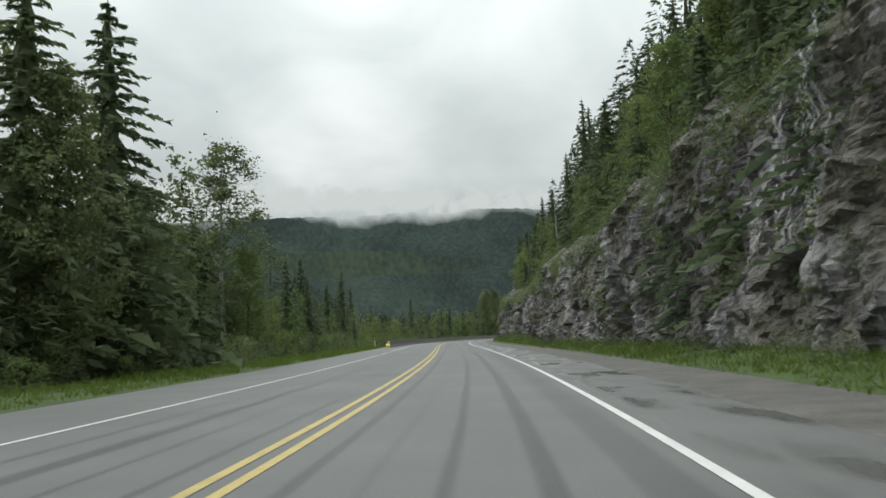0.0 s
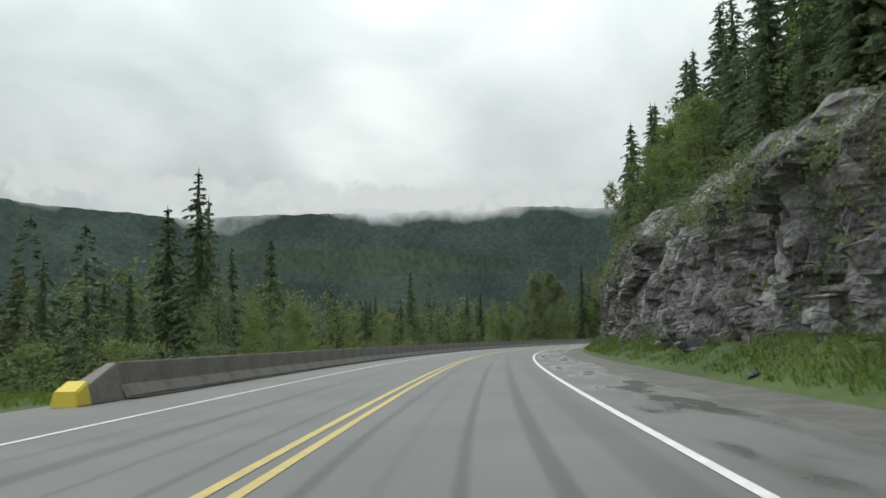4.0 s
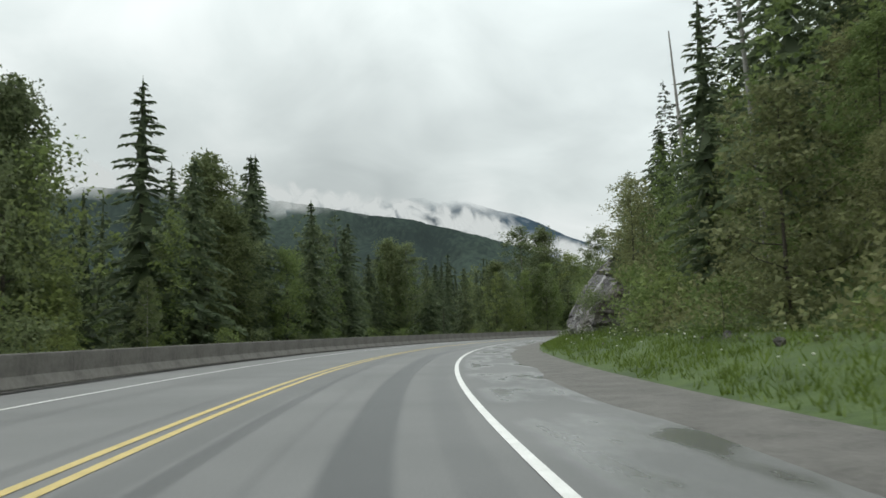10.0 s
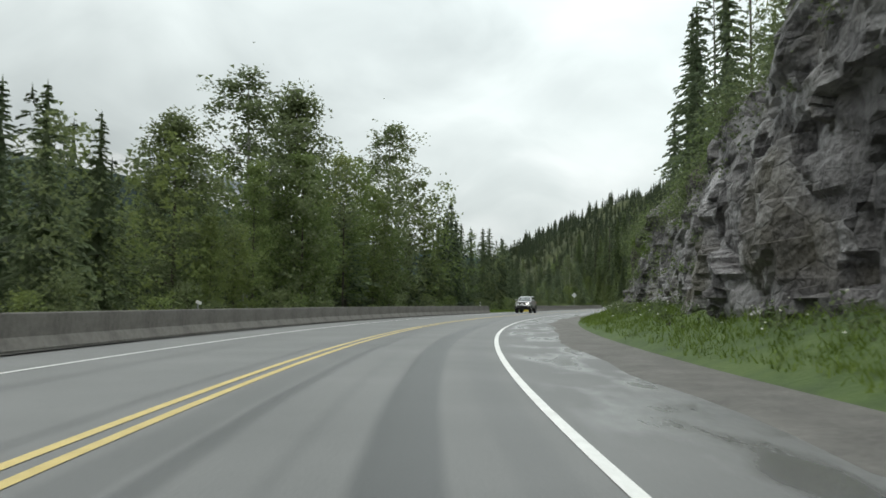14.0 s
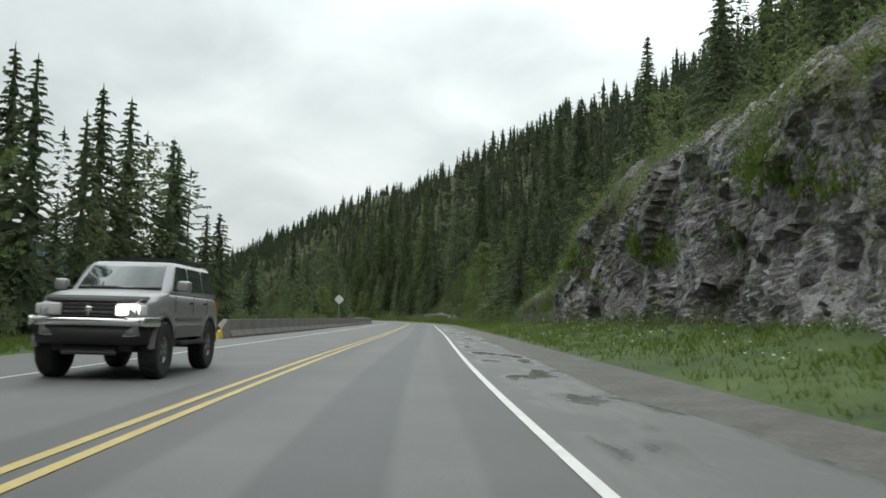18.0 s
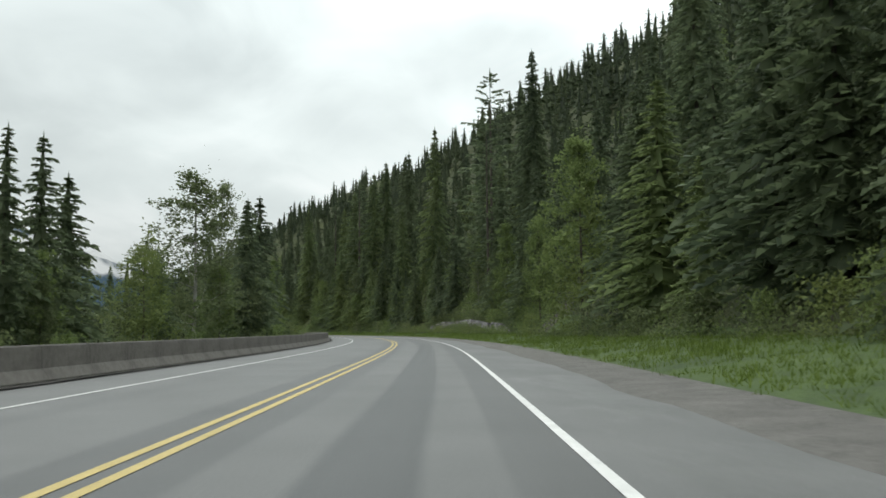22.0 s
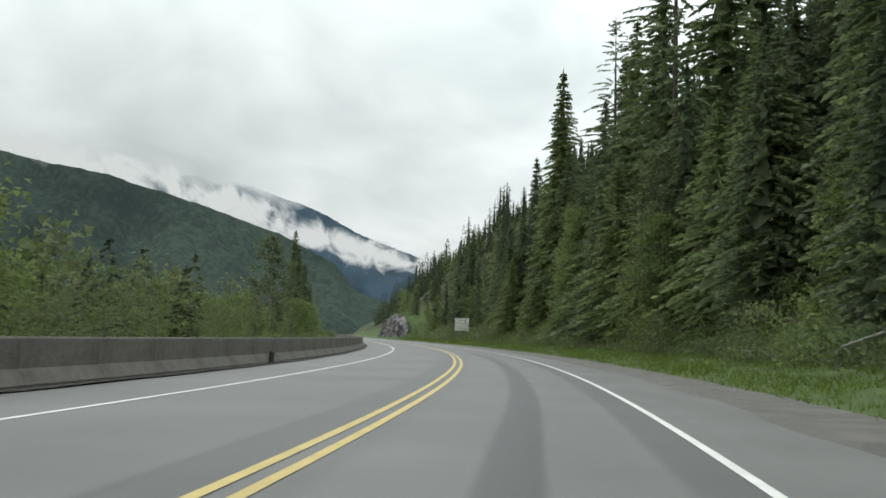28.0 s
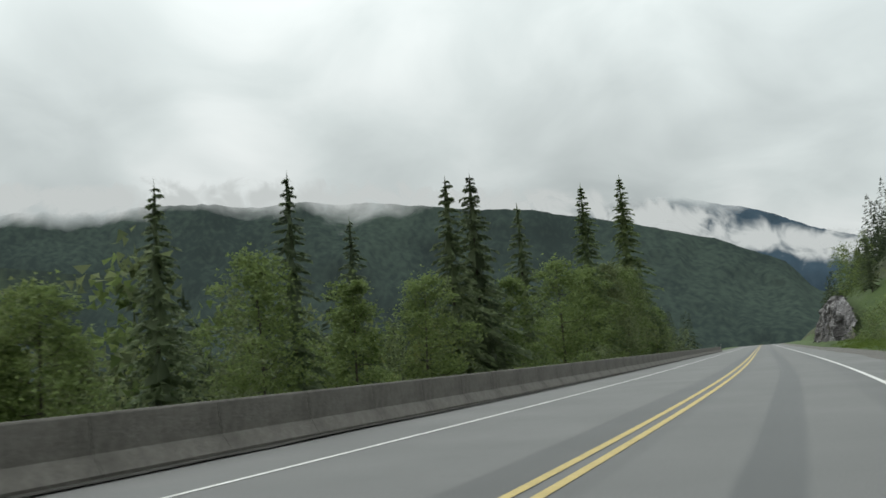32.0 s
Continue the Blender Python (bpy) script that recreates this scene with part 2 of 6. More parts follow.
def asphalt_material():
    m, n, l, p = material("asphalt", 0.5)
    uv, sep = n.new("ShaderNodeTexCoord"), n.new("ShaderNodeSeparateXYZ")
    l.new(uv.outputs["UV"], sep.inputs[0])
    ax = n.new("ShaderNodeMath")
    ax.operation = "ABSOLUTE"
    l.new(sep.outputs[0], ax.inputs[0])
    # polished wheel tracks, darker and smoother, run along each lane
    wob = n.new("ShaderNodeTexNoise")
    wob.inputs["Scale"].default_value, wob.inputs["Detail"].default_value = 0.05, 4
    l.new(uv.outputs["UV"], wob.inputs["Vector"])
    mp = n.new("ShaderNodeMapping")
    mp.inputs["Scale"].default_value = (1.6, 0.02, 1)
    l.new(uv.outputs["UV"], mp.inputs[0])
    streak = n.new("ShaderNodeTexNoise")
    streak.inputs["Scale"].default_value, streak.inputs["Detail"].default_value = 1.0, 6
    l.new(mp.outputs[0], streak.inputs["Vector"])
    dwob = n.new("ShaderNodeMath")
    dwob.operation, dwob.inputs[1].default_value, dwob.inputs[2].default_value = "MULTIPLY_ADD", 0.3, -0.15
    l.new(wob.outputs["Fac"], dwob.inputs[0])
    xx = n.new("ShaderNodeMath")
    l.new(sep.outputs[0], xx.inputs[0])
    l.new(dwob.outputs[0], xx.inputs[1])
    # each stretch of the road was worn, patched and repaved in its own strips
    def stretch_weight(a, b):
        w = None
        for edge, sign in ((a, 1), (b, -1)):
            r = n.new("ShaderNodeMapRange")
            r.inputs["From Min"].default_value, r.inputs["From Max"].default_value = edge - 14, edge + 14
            if sign < 0:
                r.inputs["To Min"].default_value, r.inputs["To Max"].default_value = 1, 0
            l.new(sep.outputs[1], r.inputs["Value"])
            if w is None:
                w = r.outputs[0]
            else:
                m_ = n.new("ShaderNodeMath")
                m_.operation = "MULTIPLY"
                l.new(w, m_.inputs[0])
                l.new(r.outputs[0], m_.inputs[1])
                w = m_.outputs[0]
        return w

    fac = None
    for a_, b_, stripes in (
            (-60, 128, ((0.56, 0.07, 0.8), (1.68, 0.06, 0.95), (2.4, 0.1, 0.95), (3.15, 0.22, 0.45), (1.1, 0.05, 0.3), (-0.56, 0.06, 0.6), (-1.3, 0.05, 0.5), (-2.0, 0.14, 0.6), (-2.7, 0.06, 0.5))),
            (128, 350, ((2.28, 0.29, 0.95), (0.88, 0.12, 0.75), (0.5, 0.22, 0.4), (3.15, 0.2, 0.35), (1.55, 0.07, 0.25), (-2.5, 0.2, 0.3), (-0.5, 0.1, 0.4))),
            (350, 552, ((1.88, 0.45, 0.85), (0.0, 0.72, 0.55), (3.25, 0.35, 0.5), (-2.7, 0.25, 0.25))),
            (552, 1100, ((1.76, 0.27, 0.85), (-0.42, 0.4, 0.6), (0.25, 0.2, 0.35), (3.3, 0.3, 0.4)))):
        weight = stretch_weight(a_, b_)
        for centre, half, deep in stripes:
            d = n.new("ShaderNodeMath")
            d.operation, d.inputs[1].default_value = "SUBTRACT", centre
            l.new(xx.outputs[0], d.inputs[0])
            a = n.new("ShaderNodeMath")
            a.operation = "ABSOLUTE"
            l.new(d.outputs[0], a.inputs[0])
            r = n.new("ShaderNodeMapRange")
            r.inputs["From Min"].default_value, r.inputs["From Max"].default_value = half + 0.03, half - 0.03 - half * 0.12
            r.inputs["To Max"].default_value = deep
            l.new(a.outputs[0], r.inputs["Value"])
            wd = n.new("ShaderNodeMath")
            wd.operation = "MULTIPLY"
            l.new(r.outputs[0], wd.inputs[0])
            l.new(weight, wd.inputs[1])
            if fac is None:
                fac = wd.outputs[0]
            else:
                mx_ = n.new("ShaderNodeMath")
                mx_.operation = "MAXIMUM"
                l.new(fac, mx_.inputs[0])
                l.new(wd.outputs[0], mx_.inputs[1])
                fac = mx_.outputs[0]
    sr = n.new("ShaderNodeMapRange")
    sr.inputs["From Min"].default_value, sr.inputs["From Max"].default_value = 0.22, 0.42
    l.new(streak.outputs["Fac"], sr.inputs["Value"])
    tr = n.new("ShaderNodeMath")
    tr.operation = "MULTIPLY"
    l.new(fac, tr.inputs[0])
    l.new(sr.outputs[0], tr.inputs[1])
    grain, patch = n.new("ShaderNodeTexNoise"), n.new("ShaderNodeTexNoise")
    grain.inputs["Scale"].default_value, grain.inputs["Detail"].default_value = 40, 4
    patch.inputs["Scale"].default_value, patch.inputs["Detail"].default_value = 0.35, 6
    l.new(uv.outputs["UV"], grain.inputs["Vector"])
    l.new(uv.outputs["UV"], patch.inputs["Vector"])
    mx = n.new("ShaderNodeMix")
    mx.inputs[0].default_value = 0.5
    l.new(grain.outputs["Fac"], mx.inputs[2])
    l.new(patch.outputs["Fac"], mx.inputs[3])
    ramp = n.new("ShaderNodeValToRGB")
    e = ramp.color_ramp.elements
    e[0].position, e[0].color = 0.32, (0.09, 0.092, 0.09, 1)
    e[1].position, e[1].color = 0.68, (0.15, 0.15, 0.147, 1)
    l.new(mx.outputs[0], ramp.inputs[0])
    dark = n.new("ShaderNodeMix")
    dark.data_type, dark.blend_type = "RGBA", "MULTIPLY"
    dark.inputs[7].default_value = (0.3, 0.31, 0.32, 1)
    l.new(tr.outputs[0], dark.inputs[0])
    l.new(ramp.outputs[0], dark.inputs[6])
    l.new(dark.outputs[2], p.inputs["Base Color"])
    rr = n.new("ShaderNodeMapRange")
    rr.inputs["To Min"].default_value, rr.inputs["To Max"].default_value = 0.62, 0.42
    l.new(tr.outputs[0], rr.inputs["Value"])
    wet_at = n.new("ShaderNodeMapRange")
    wet_at.inputs["From Min"].default_value, wet_at.inputs["From Max"].default_value = 3.75, 4.1
    l.new(sep.outputs[0], wet_at.inputs["Value"])
    wet_n = n.new("ShaderNodeMapRange")
    wet_n.inputs["From Min"].default_value, wet_n.inputs["From Max"].default_value = 0.46, 0.62
    pool_at, pool = n.new("ShaderNodeMapping"), n.new("ShaderNodeTexNoise")
    pool_at.inputs["Scale"].default_value = (1.0, 0.3, 1)
    pool.inputs["Scale"].default_value, pool.inputs["Detail"].default_value = 0.9, 9
    l.new(uv.outputs["UV"], pool_at.inputs[0])
    l.new(pool_at.outputs[0], pool.inputs["Vector"])
    l.new(pool.outputs["Fac"], wet_n.inputs["Value"])
    wet = n.new("ShaderNodeMath")
    wet.operation = "MULTIPLY"
    l.new(wet_at.outputs[0], wet.inputs[0])
    l.new(wet_n.outputs[0], wet.inputs[1])
    dry = n.new("ShaderNodeMapRange")
    dry.inputs["From Min"].default_value, dry.inputs["From Max"].default_value = 425, 480
    dry.inputs["To Min"].default_value, dry.inputs["To Max"].default_value = 1, 0.1
    l.new(sep.outputs[1], dry.inputs["Value"])
    damp = n.new("ShaderNodeMath")
    damp.operation = "MULTIPLY"
    l.new(wet.outputs[0], damp.inputs[0])
    l.new(dry.outputs[0], damp.inputs[1])
    wr = n.new("ShaderNodeMix")
    l.new(damp.outputs[0], wr.inputs[0])
    l.new(rr.outputs[0], wr.inputs[2])
    wr.inputs[3].default_value = 0.16
    l.new(wr.outputs[0], p.inputs["Roughness"])
    bp = n.new("ShaderNodeBump")
    bp.inputs["Strength"].default_value, bp.inputs["Distance"].default_value = 0.25, 0.01
    l.new(grain.outputs["Fac"], bp.inputs["Height"])
    l.new(bp.outputs[0], p.inputs["Normal"])
    return m


def rock_material():
    """Dark grey laminated rock: thin dipping beds, broken facets of differing shade, cracks, stains of soil and moss."""
    m, n, l, p = material("cut_rock", 0.62)
    co, mp = n.new("ShaderNodeTexCoord"), n.new("ShaderNodeMapping")
    mp.inputs["Scale"].default_value = (1.35, 1.35, 1.0)
    mp.inputs["Rotation"].default_value = (0.3, 0.22, 0.2)
    l.new(co.outputs["Object"], mp.inputs[0])

    def noise_of(scale, detail, vector):
        t = n.new("ShaderNodeTexNoise")
        t.inputs["Scale"].default_value, t.inputs["Detail"].default_value = scale, detail
        l.new(vector, t.inputs["Vector"])
        return t.outputs["Fac"]

    def mixed(fac, a, b):
        x = n.new("ShaderNodeMix")
        x.inputs[0].default_value = fac
        l.new(a, x.inputs[2])
        l.new(b, x.inputs[3])
        return x.outputs[0]

    big, fine, grit = noise_of(0.25, 7, co.outputs["Object"]), noise_of(1.2, 9, mp.outputs[0]), noise_of(5.5, 8, mp.outputs[0])
    facet = n.new("ShaderNodeTexVoronoi")
    facet.inputs["Scale"].default_value = 1.5
    warp = n.new("ShaderNodeMix")
    warp.data_type = "VECTOR"
    warp.inputs[0].default_value = 0.12
    wn = n.new("ShaderNodeTexNoise")
    wn.inputs["Scale"].default_value = 1.6
    l.new(mp.outputs[0], wn.inputs["Vector"])
    l.new(mp.outputs[0], warp.inputs[4])
    l.new(wn.outputs["Color"], warp.inputs[5])
    l.new(warp.outputs[1], facet.inputs["Vector"])
    shade = n.new("ShaderNodeSeparateColor")
    l.new(facet.outputs["Color"], shade.inputs[0])
    crack = n.new("ShaderNodeTexVoronoi")
    crack.feature = "DISTANCE_TO_EDGE"
    crack.inputs["Scale"].default_value = 1.5
    l.new(warp.outputs[1], crack.inputs["Vector"])
    tone = mixed(0.22, mixed(0.5, big, mixed(0.55, fine, grit)), shade.outputs[0])
    r1 = n.new("ShaderNodeValToRGB")
    e = r1.color_ramp.elements
    e[0].position, e[0].color = 0.36, (0.042, 0.039, 0.04, 1)
    e[1].position, e[1].color = 0.66, (0.32, 0.312, 0.314, 1)
    e.new(0.5).color = (0.13, 0.123, 0.123, 1)
    l.new(tone, r1.inputs[0])
    cr = n.new("ShaderNodeMapRange")
    cr.inputs["From Max"].default_value = 0.035
    cr.inputs["To Min"].default_value = 0.35
    l.new(crack.outputs["Distance"], cr.inputs["Value"])
    lined = n.new("ShaderNodeMix")
    lined.data_type, lined.blend_type = "RGBA", "MULTIPLY"
    lined.inputs[0].default_value = 0.2
    l.new(r1.outputs[0], lined.inputs[6])
    l.new(cr.outputs[0], lined.inputs[7])
    # soil and moss stains in broad patches
    sr = n.new("ShaderNodeMapRange")
    sr.inputs["From Min"].default_value, sr.inputs["From Max"].default_value = 0.53, 0.68
    sr.inputs["To Max"].default_value = 0.7
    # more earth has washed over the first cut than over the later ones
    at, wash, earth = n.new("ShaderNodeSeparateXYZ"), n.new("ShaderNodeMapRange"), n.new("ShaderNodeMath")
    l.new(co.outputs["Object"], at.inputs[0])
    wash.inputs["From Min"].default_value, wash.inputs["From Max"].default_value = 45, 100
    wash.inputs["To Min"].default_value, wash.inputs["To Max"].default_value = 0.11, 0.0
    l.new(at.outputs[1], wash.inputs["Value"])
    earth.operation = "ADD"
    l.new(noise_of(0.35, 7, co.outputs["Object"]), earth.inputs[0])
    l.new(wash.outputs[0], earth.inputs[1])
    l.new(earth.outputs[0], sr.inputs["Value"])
    mo = n.new("ShaderNodeMix")
    mo.data_type = "RGBA"
    mo.inputs[7].default_value = (0.082, 0.072, 0.045, 1)
    l.new(sr.outputs[0], mo.inputs[0])
    l.new(lined.outputs[2], mo.inputs[6])
    l.new(mo.outputs[2], p.inputs["Base Color"])
    hs = n.new("ShaderNodeMath")
    hs.operation, hs.inputs[1].default_value = "MULTIPLY_ADD", 0.07
    l.new(cr.outputs[0], hs.inputs[0])
    l.new(mixed(0.4, fine, grit), hs.inputs[2])
    bp = n.new("ShaderNodeBump")
    bp.inputs["Strength"].default_value, bp.inputs["Distance"].default_value = 1.0, 0.42
    l.new(hs.outputs[0], bp.inputs["Height"])
    l.new(bp.outputs[0], p.inputs["Normal"])
    return m


ASPHALT, ROCK = asphalt_material(), rock_material()
YELLOW = mottled("yellow_paint", [(0.37, 0.285, 0.1), (0.54, 0.42, 0.155)], 3, 0.6, 0.2, 40)
WHITE = mottled("white_paint", [(0.5, 0.5, 0.48), (0.74, 0.74, 0.72)], 3, 0.55, 0.2, 40)


# ---- mesh helpers ----
def mesh_of(name, verts, faces, mats, smooth=False, uv=None, index=None):
    me = bpy.data.meshes.new(name)
    verts, faces = np.asarray(verts, np.float32), np.asarray(faces, np.int32)
    k = faces.shape[1]
    me.vertices.add(len(verts))
    me.vertices.foreach_set("co", verts.ravel())
    me.loops.add(faces.size)
    me.loops.foreach_set("vertex_index", faces.ravel())
    me.polygons.add(len(faces))
    me.polygons.foreach_set("loop_start", np.arange(0, faces.size, k, dtype=np.int32))
    me.polygons.foreach_set("use_smooth", np.full(len(faces), smooth))
    for m in mats if isinstance(mats, (list, tuple)) else [mats]:
        me.materials.append(m)
    if index is not None:
        me.polygons.foreach_set("material_index", np.asarray(index, np.int32))
    if uv is not None:
        lay = me.uv_layers.new(name="UVMap")
        lay.data.foreach_set("uv", np.asarray(uv, np.float32)[faces.ravel()].ravel())
    me.update()
    me.validate()
    return me


def grid_faces(a, b):
    i, j = np.meshgrid(np.arange(a - 1), np.arange(b - 1), indexing="ij")
    q = (i * b + j).ravel()
    return np.stack([q, q + 1, q + b + 1, q + b], 1)


def strip(name, stations, offsets, heights, mat, smooth=True, flip=True):
    """A ribbon along the road: for each station a row of offsets and heights."""
    S = np.asarray(stations, float)[:, None]
    U = np.broadcast_to(offsets, (len(S), np.shape(offsets)[-1]))
    Z = np.broadcast_to(heights, U.shape)
    P = along(S, U, Z)
    f = grid_faces(*U.shape)
    uv = np.stack([U, np.broadcast_to(S, U.shape)], -1).reshape(-1, 2)
    return new(name, mesh_of(name, P.reshape(-1, 3), f[:, ::-1] if flip else f, mat, smooth, uv))


def hashed(ix, iy, seed=0):
    h = np.sin(ix * 127.1 + iy * 311.7 + seed * 74.7) * 43758.5453
    return h - np.floor(h)


def value_noise(x, y, seed=0):
    ix, iy = np.floor(x), np.floor(y)
    fx, fy = x - ix, y - iy
    fx, fy = fx * fx * (3 - 2 * fx), fy * fy * (3 - 2 * fy)
    a, b = hashed(ix, iy, seed), hashed(ix + 1, iy, seed)
    c, d = hashed(ix, iy + 1, seed), hashed(ix + 1, iy + 1, seed)
    return a + (b - a) * fx + (c - a) * fy + (a - b - c + d) * fx * fy - 0.5


def fbm(x, y, seed=0, octaves=4):
    t, amp = 0, 1
    for i in range(octaves):
        t = t + amp * value_noise(x * 2 ** i, y * 2 ** i, seed + i * 7)
        amp *= 0.5
    return t


def blocky(x, y, seed=0):
    """Fractured blocks: each cell of an uneven lattice stands at its own depth and tilt."""
    best = np.full(np.shape(x), 9e9)
    val = np.zeros(np.shape(x))
    ix, iy = np.floor(x), np.floor(y)
    for dx in (-1, 0, 1):
        for dy in (-1, 0, 1):
            cx, cy = ix + dx, iy + dy
            px, py = cx + hashed(cx, cy, seed), cy + hashed(cx, cy, seed + 3)
            d = (px - x) ** 2 + (py - y) ** 2
            v = hashed(cx, cy, seed + 5) - 0.5 + (x - px) * (hashed(cx, cy, seed + 8) - 0.5) * 1.1 + (y - py) * (hashed(cx, cy, seed + 9) - 0.5) * 1.1
            near = d < best
            val, best = np.where(near, v, val), np.where(near, d, best)
    return val


# ---- the lie of the land, by station ----
def knots(s, *pairs):
    return np.interp(s, [p[0] for p in pairs], [p[1] for p in pairs])


def cliff_height(s):
    return knots(s, (-20, 9), (20, 8.5), (45, 7), (66, 6.5), (76, 5.7), (88, 5), (110, 5.5), (122, 5.9), (131, 6.8), (140, 5.9), (148, 5.5), (156, 5.3), (164, 5.6), (171, 6.4), (176, 5.3), (182, 4.2), (186, 2.5), (190, 0.7), (198, 0), (246, 0), (249.5, 2.4), (258, 3.2), (267, 3.7),
                 (280, 5.6), (293, 6.8), (304, 7.9), (314, 6.9), (326, 5.3), (342, 5.3), (360, 6.4), (386, 7.2), (398, 8.3), (420, 9.2), (429, 7.4), (436, 4.4), (447, 3.3), (458, 2.8), (467, 1.8), (471, 0),
                 (538, 0), (543, 0.7), (552, 1.0), (562, 1.5), (582, 1.3), (592, 0), (766, 0), (774, 4), (800, 5.5), (815, 3), (825, 0))


def cliff_foot(s):
    return knots(s, (-20, 9.5), (40, 9.0), (60, 8.4), (100, 8.7), (180, 8.7), (200, 10), (240, 10.5), (258, 9.3), (300, 8.8), (340, 9.6), (365, 11), (420, 12), (460, 12.5), (480, 12.5), (520, 11.5), (700, 11.5), (760, 10), (775, 7.5), (830, 9), (1000, 12))


LEAN = 0.15


def verge_rise(s):
    """How high the grassy bank climbs to the foot of the rock."""
    return knots(s, (-20, 0.5), (30, 0.35), (60, 0.35), (90, 0.85), (120, 1.0), (200, 0.95), (260, 0.9), (340, 1.0), (420, 1.1), (465, 0.9), (500, 0.6), (1000, 0.55))


def hill_slope(s):
    return knots(s, (-20, 1.25), (100, 1.15), (190, 1.1), (250, 0.95), (300, 1.0), (360, 0.92), (430, 0.9), (480, 0.97), (560, 1.06), (640, 1.12), (685, 1.08), (740, 0.92), (800, 0.86), (1000, 0.64))


def left_drop(s):
    """How far the ground falls away beyond the road's left edge."""
    return knots(s, (-20, 1), (90, 1.5), (120, 5), (220, 6), (250, 3), (300, 1.5), (420, 1.5), (450, 5), (520, 5), (560, 4), (620, 9), (720, 9), (800, 3), (1000, 2))


def ground_height(s, u):
    s, u = np.broadcast_arrays(np.asarray(s, float), np.asarray(u, float))
    foot, tall, k = cliff_foot(s), cliff_height(s), hill_slope(s)
    inner = foot + np.minimum(2.0, tall * 0.6)
    crest = foot + LEAN * tall + 0.6 + np.minimum(1.6, tall * 0.5)
    verge = np.clip((u - 6.6) / (foot - 6.6), 0, 1) ** 1.25 * verge_rise(s) - 0.03
    up = np.maximum(u - crest, 0)
    bank = np.minimum(up, 27) * k + np.clip(up - 27, 0, 43) * k * 0.82 + np.maximum(up - 70, 0) * k * 0.3
    right = np.where(u < inner, verge, np.where(u < crest, verge_rise(s) - 0.1 + (tall - verge_rise(s) + 0.15) * np.clip((u - inner) / np.maximum(crest - inner, 0.05), 0, 1), tall + 0.1 + bank))
    right = right + np.clip((u - crest) / 8, 0, 1) * fbm(s / 14, u / 14, 3) * 4
    t = np.clip((-u - 7.2) / 16, 0, 1)
    left = -left_drop(s) * t * t * (3 - 2 * t) - np.clip((-u - 25) / 60, 0, 1) ** 1.3 * 10
    left = left + np.clip((-u - 9) / 10, 0, 1) * fbm(s / 9, u / 9, 5) * 1.2 - 0.03 + np.clip((-u - 7) / 1.5, 0, 1) * 0.12
    z = np.where(u > 6.6, right, np.where(u < -7.0, left, -0.06))
    return z


def place(s, u, dz=0.0):
    p = along(s, u, 0)
    return float(p[..., 0]), float(p[..., 1]), float(ground_height(s, u)) + dz


# ---- ground ----
st = np.arange(S_START, S_END, 2.0)
U_COLS = np.concatenate([np.linspace(-130, -30, 21), np.linspace(-28, -8, 16), [-7, -6.9, 6.5, 6.6], np.linspace(7.2, 16, 16), np.linspace(17, 40, 16), np.linspace(43, 130, 22)])
UU = np.broadcast_to(U_COLS, (len(st), len(U_COLS)))
tmp = ground_height(st[:, None], UU)
ground = strip("ground", st, UU, tmp, [TURF, SOIL])
cols = (U_COLS[1:] + U_COLS[:-1]) / 2
ground.data.polygons.foreach_set("material_index", np.tile(np.where((cols > 13.5) | (cols < -11.5), 1, 0), len(st) - 1).astype(np.int32))
tagged(ground, "grassy verge and steep forested hillside ground", "ground", kind="structure")

valley = np.array([[-6000, -5000, -32], [6000, -5000, -32], [6000, 6000, -32], [-6000, 6000, -32]])
tagged(new("valley_ground", mesh_of("valley_ground", valley, [[0, 1, 2, 3]], SOIL)), "dark green valley floor far below the road", "ground", kind="structure")

road_st = np.arange(S_START, S_END, 1.5)
road = tagged(strip("road", road_st, np.array([-6.9, -5.2, -3.5, -1.7, 0, 1.7, 3.5, 4.6, 5.4, 6.4]), np.array([-0.05, -0.02, 0.0, 0.0, 0.0, 0.0, 0.0, -0.02, -0.03, -0.04]), ASPHALT), "worn grey asphalt two-lane highway, damp in places", "road", kind="structure")
ragged = 5.75 + 0.5 * fbm(road_st / 5, road_st * 0, 11)[:, None]
gr = np.concatenate([ragged - 0.25, ragged, ragged + 0.25, ragged * 0.4 + 3.95, ragged * 0 + 7.0, ragged * 0 + 7.4 + 0.5 * fbm(road_st / 3, road_st * 0, 12)[:, None]], 1)
tagged(strip("gravel_shoulder", road_st, gr, np.array([-0.034, -0.008, 0.004, 0.0, 0.02, 0.02]), GRAVEL), "grey gravel shoulder beside the road", "road", kind="structure")


def painted(name, u, width, mat, label):
    ob = strip(name, road_st, np.array([u - width / 2, u + width / 2]), 0.006, mat)
    return tagged(ob, label, "road marking", kind="structure")


painted("centre_line", -0.13, 0.11, YELLOW, "yellow painted line, one of a solid pair")
painted("centre_line", 0.13, 0.11, YELLOW, "yellow painted line, one of a solid pair")
painted("edge_line", 3.6, 0.11, WHITE, "white painted edge line next to the shoulder")
painted("edge_line", -3.57, 0.09, WHITE, "white painted edge line on the barrier side")


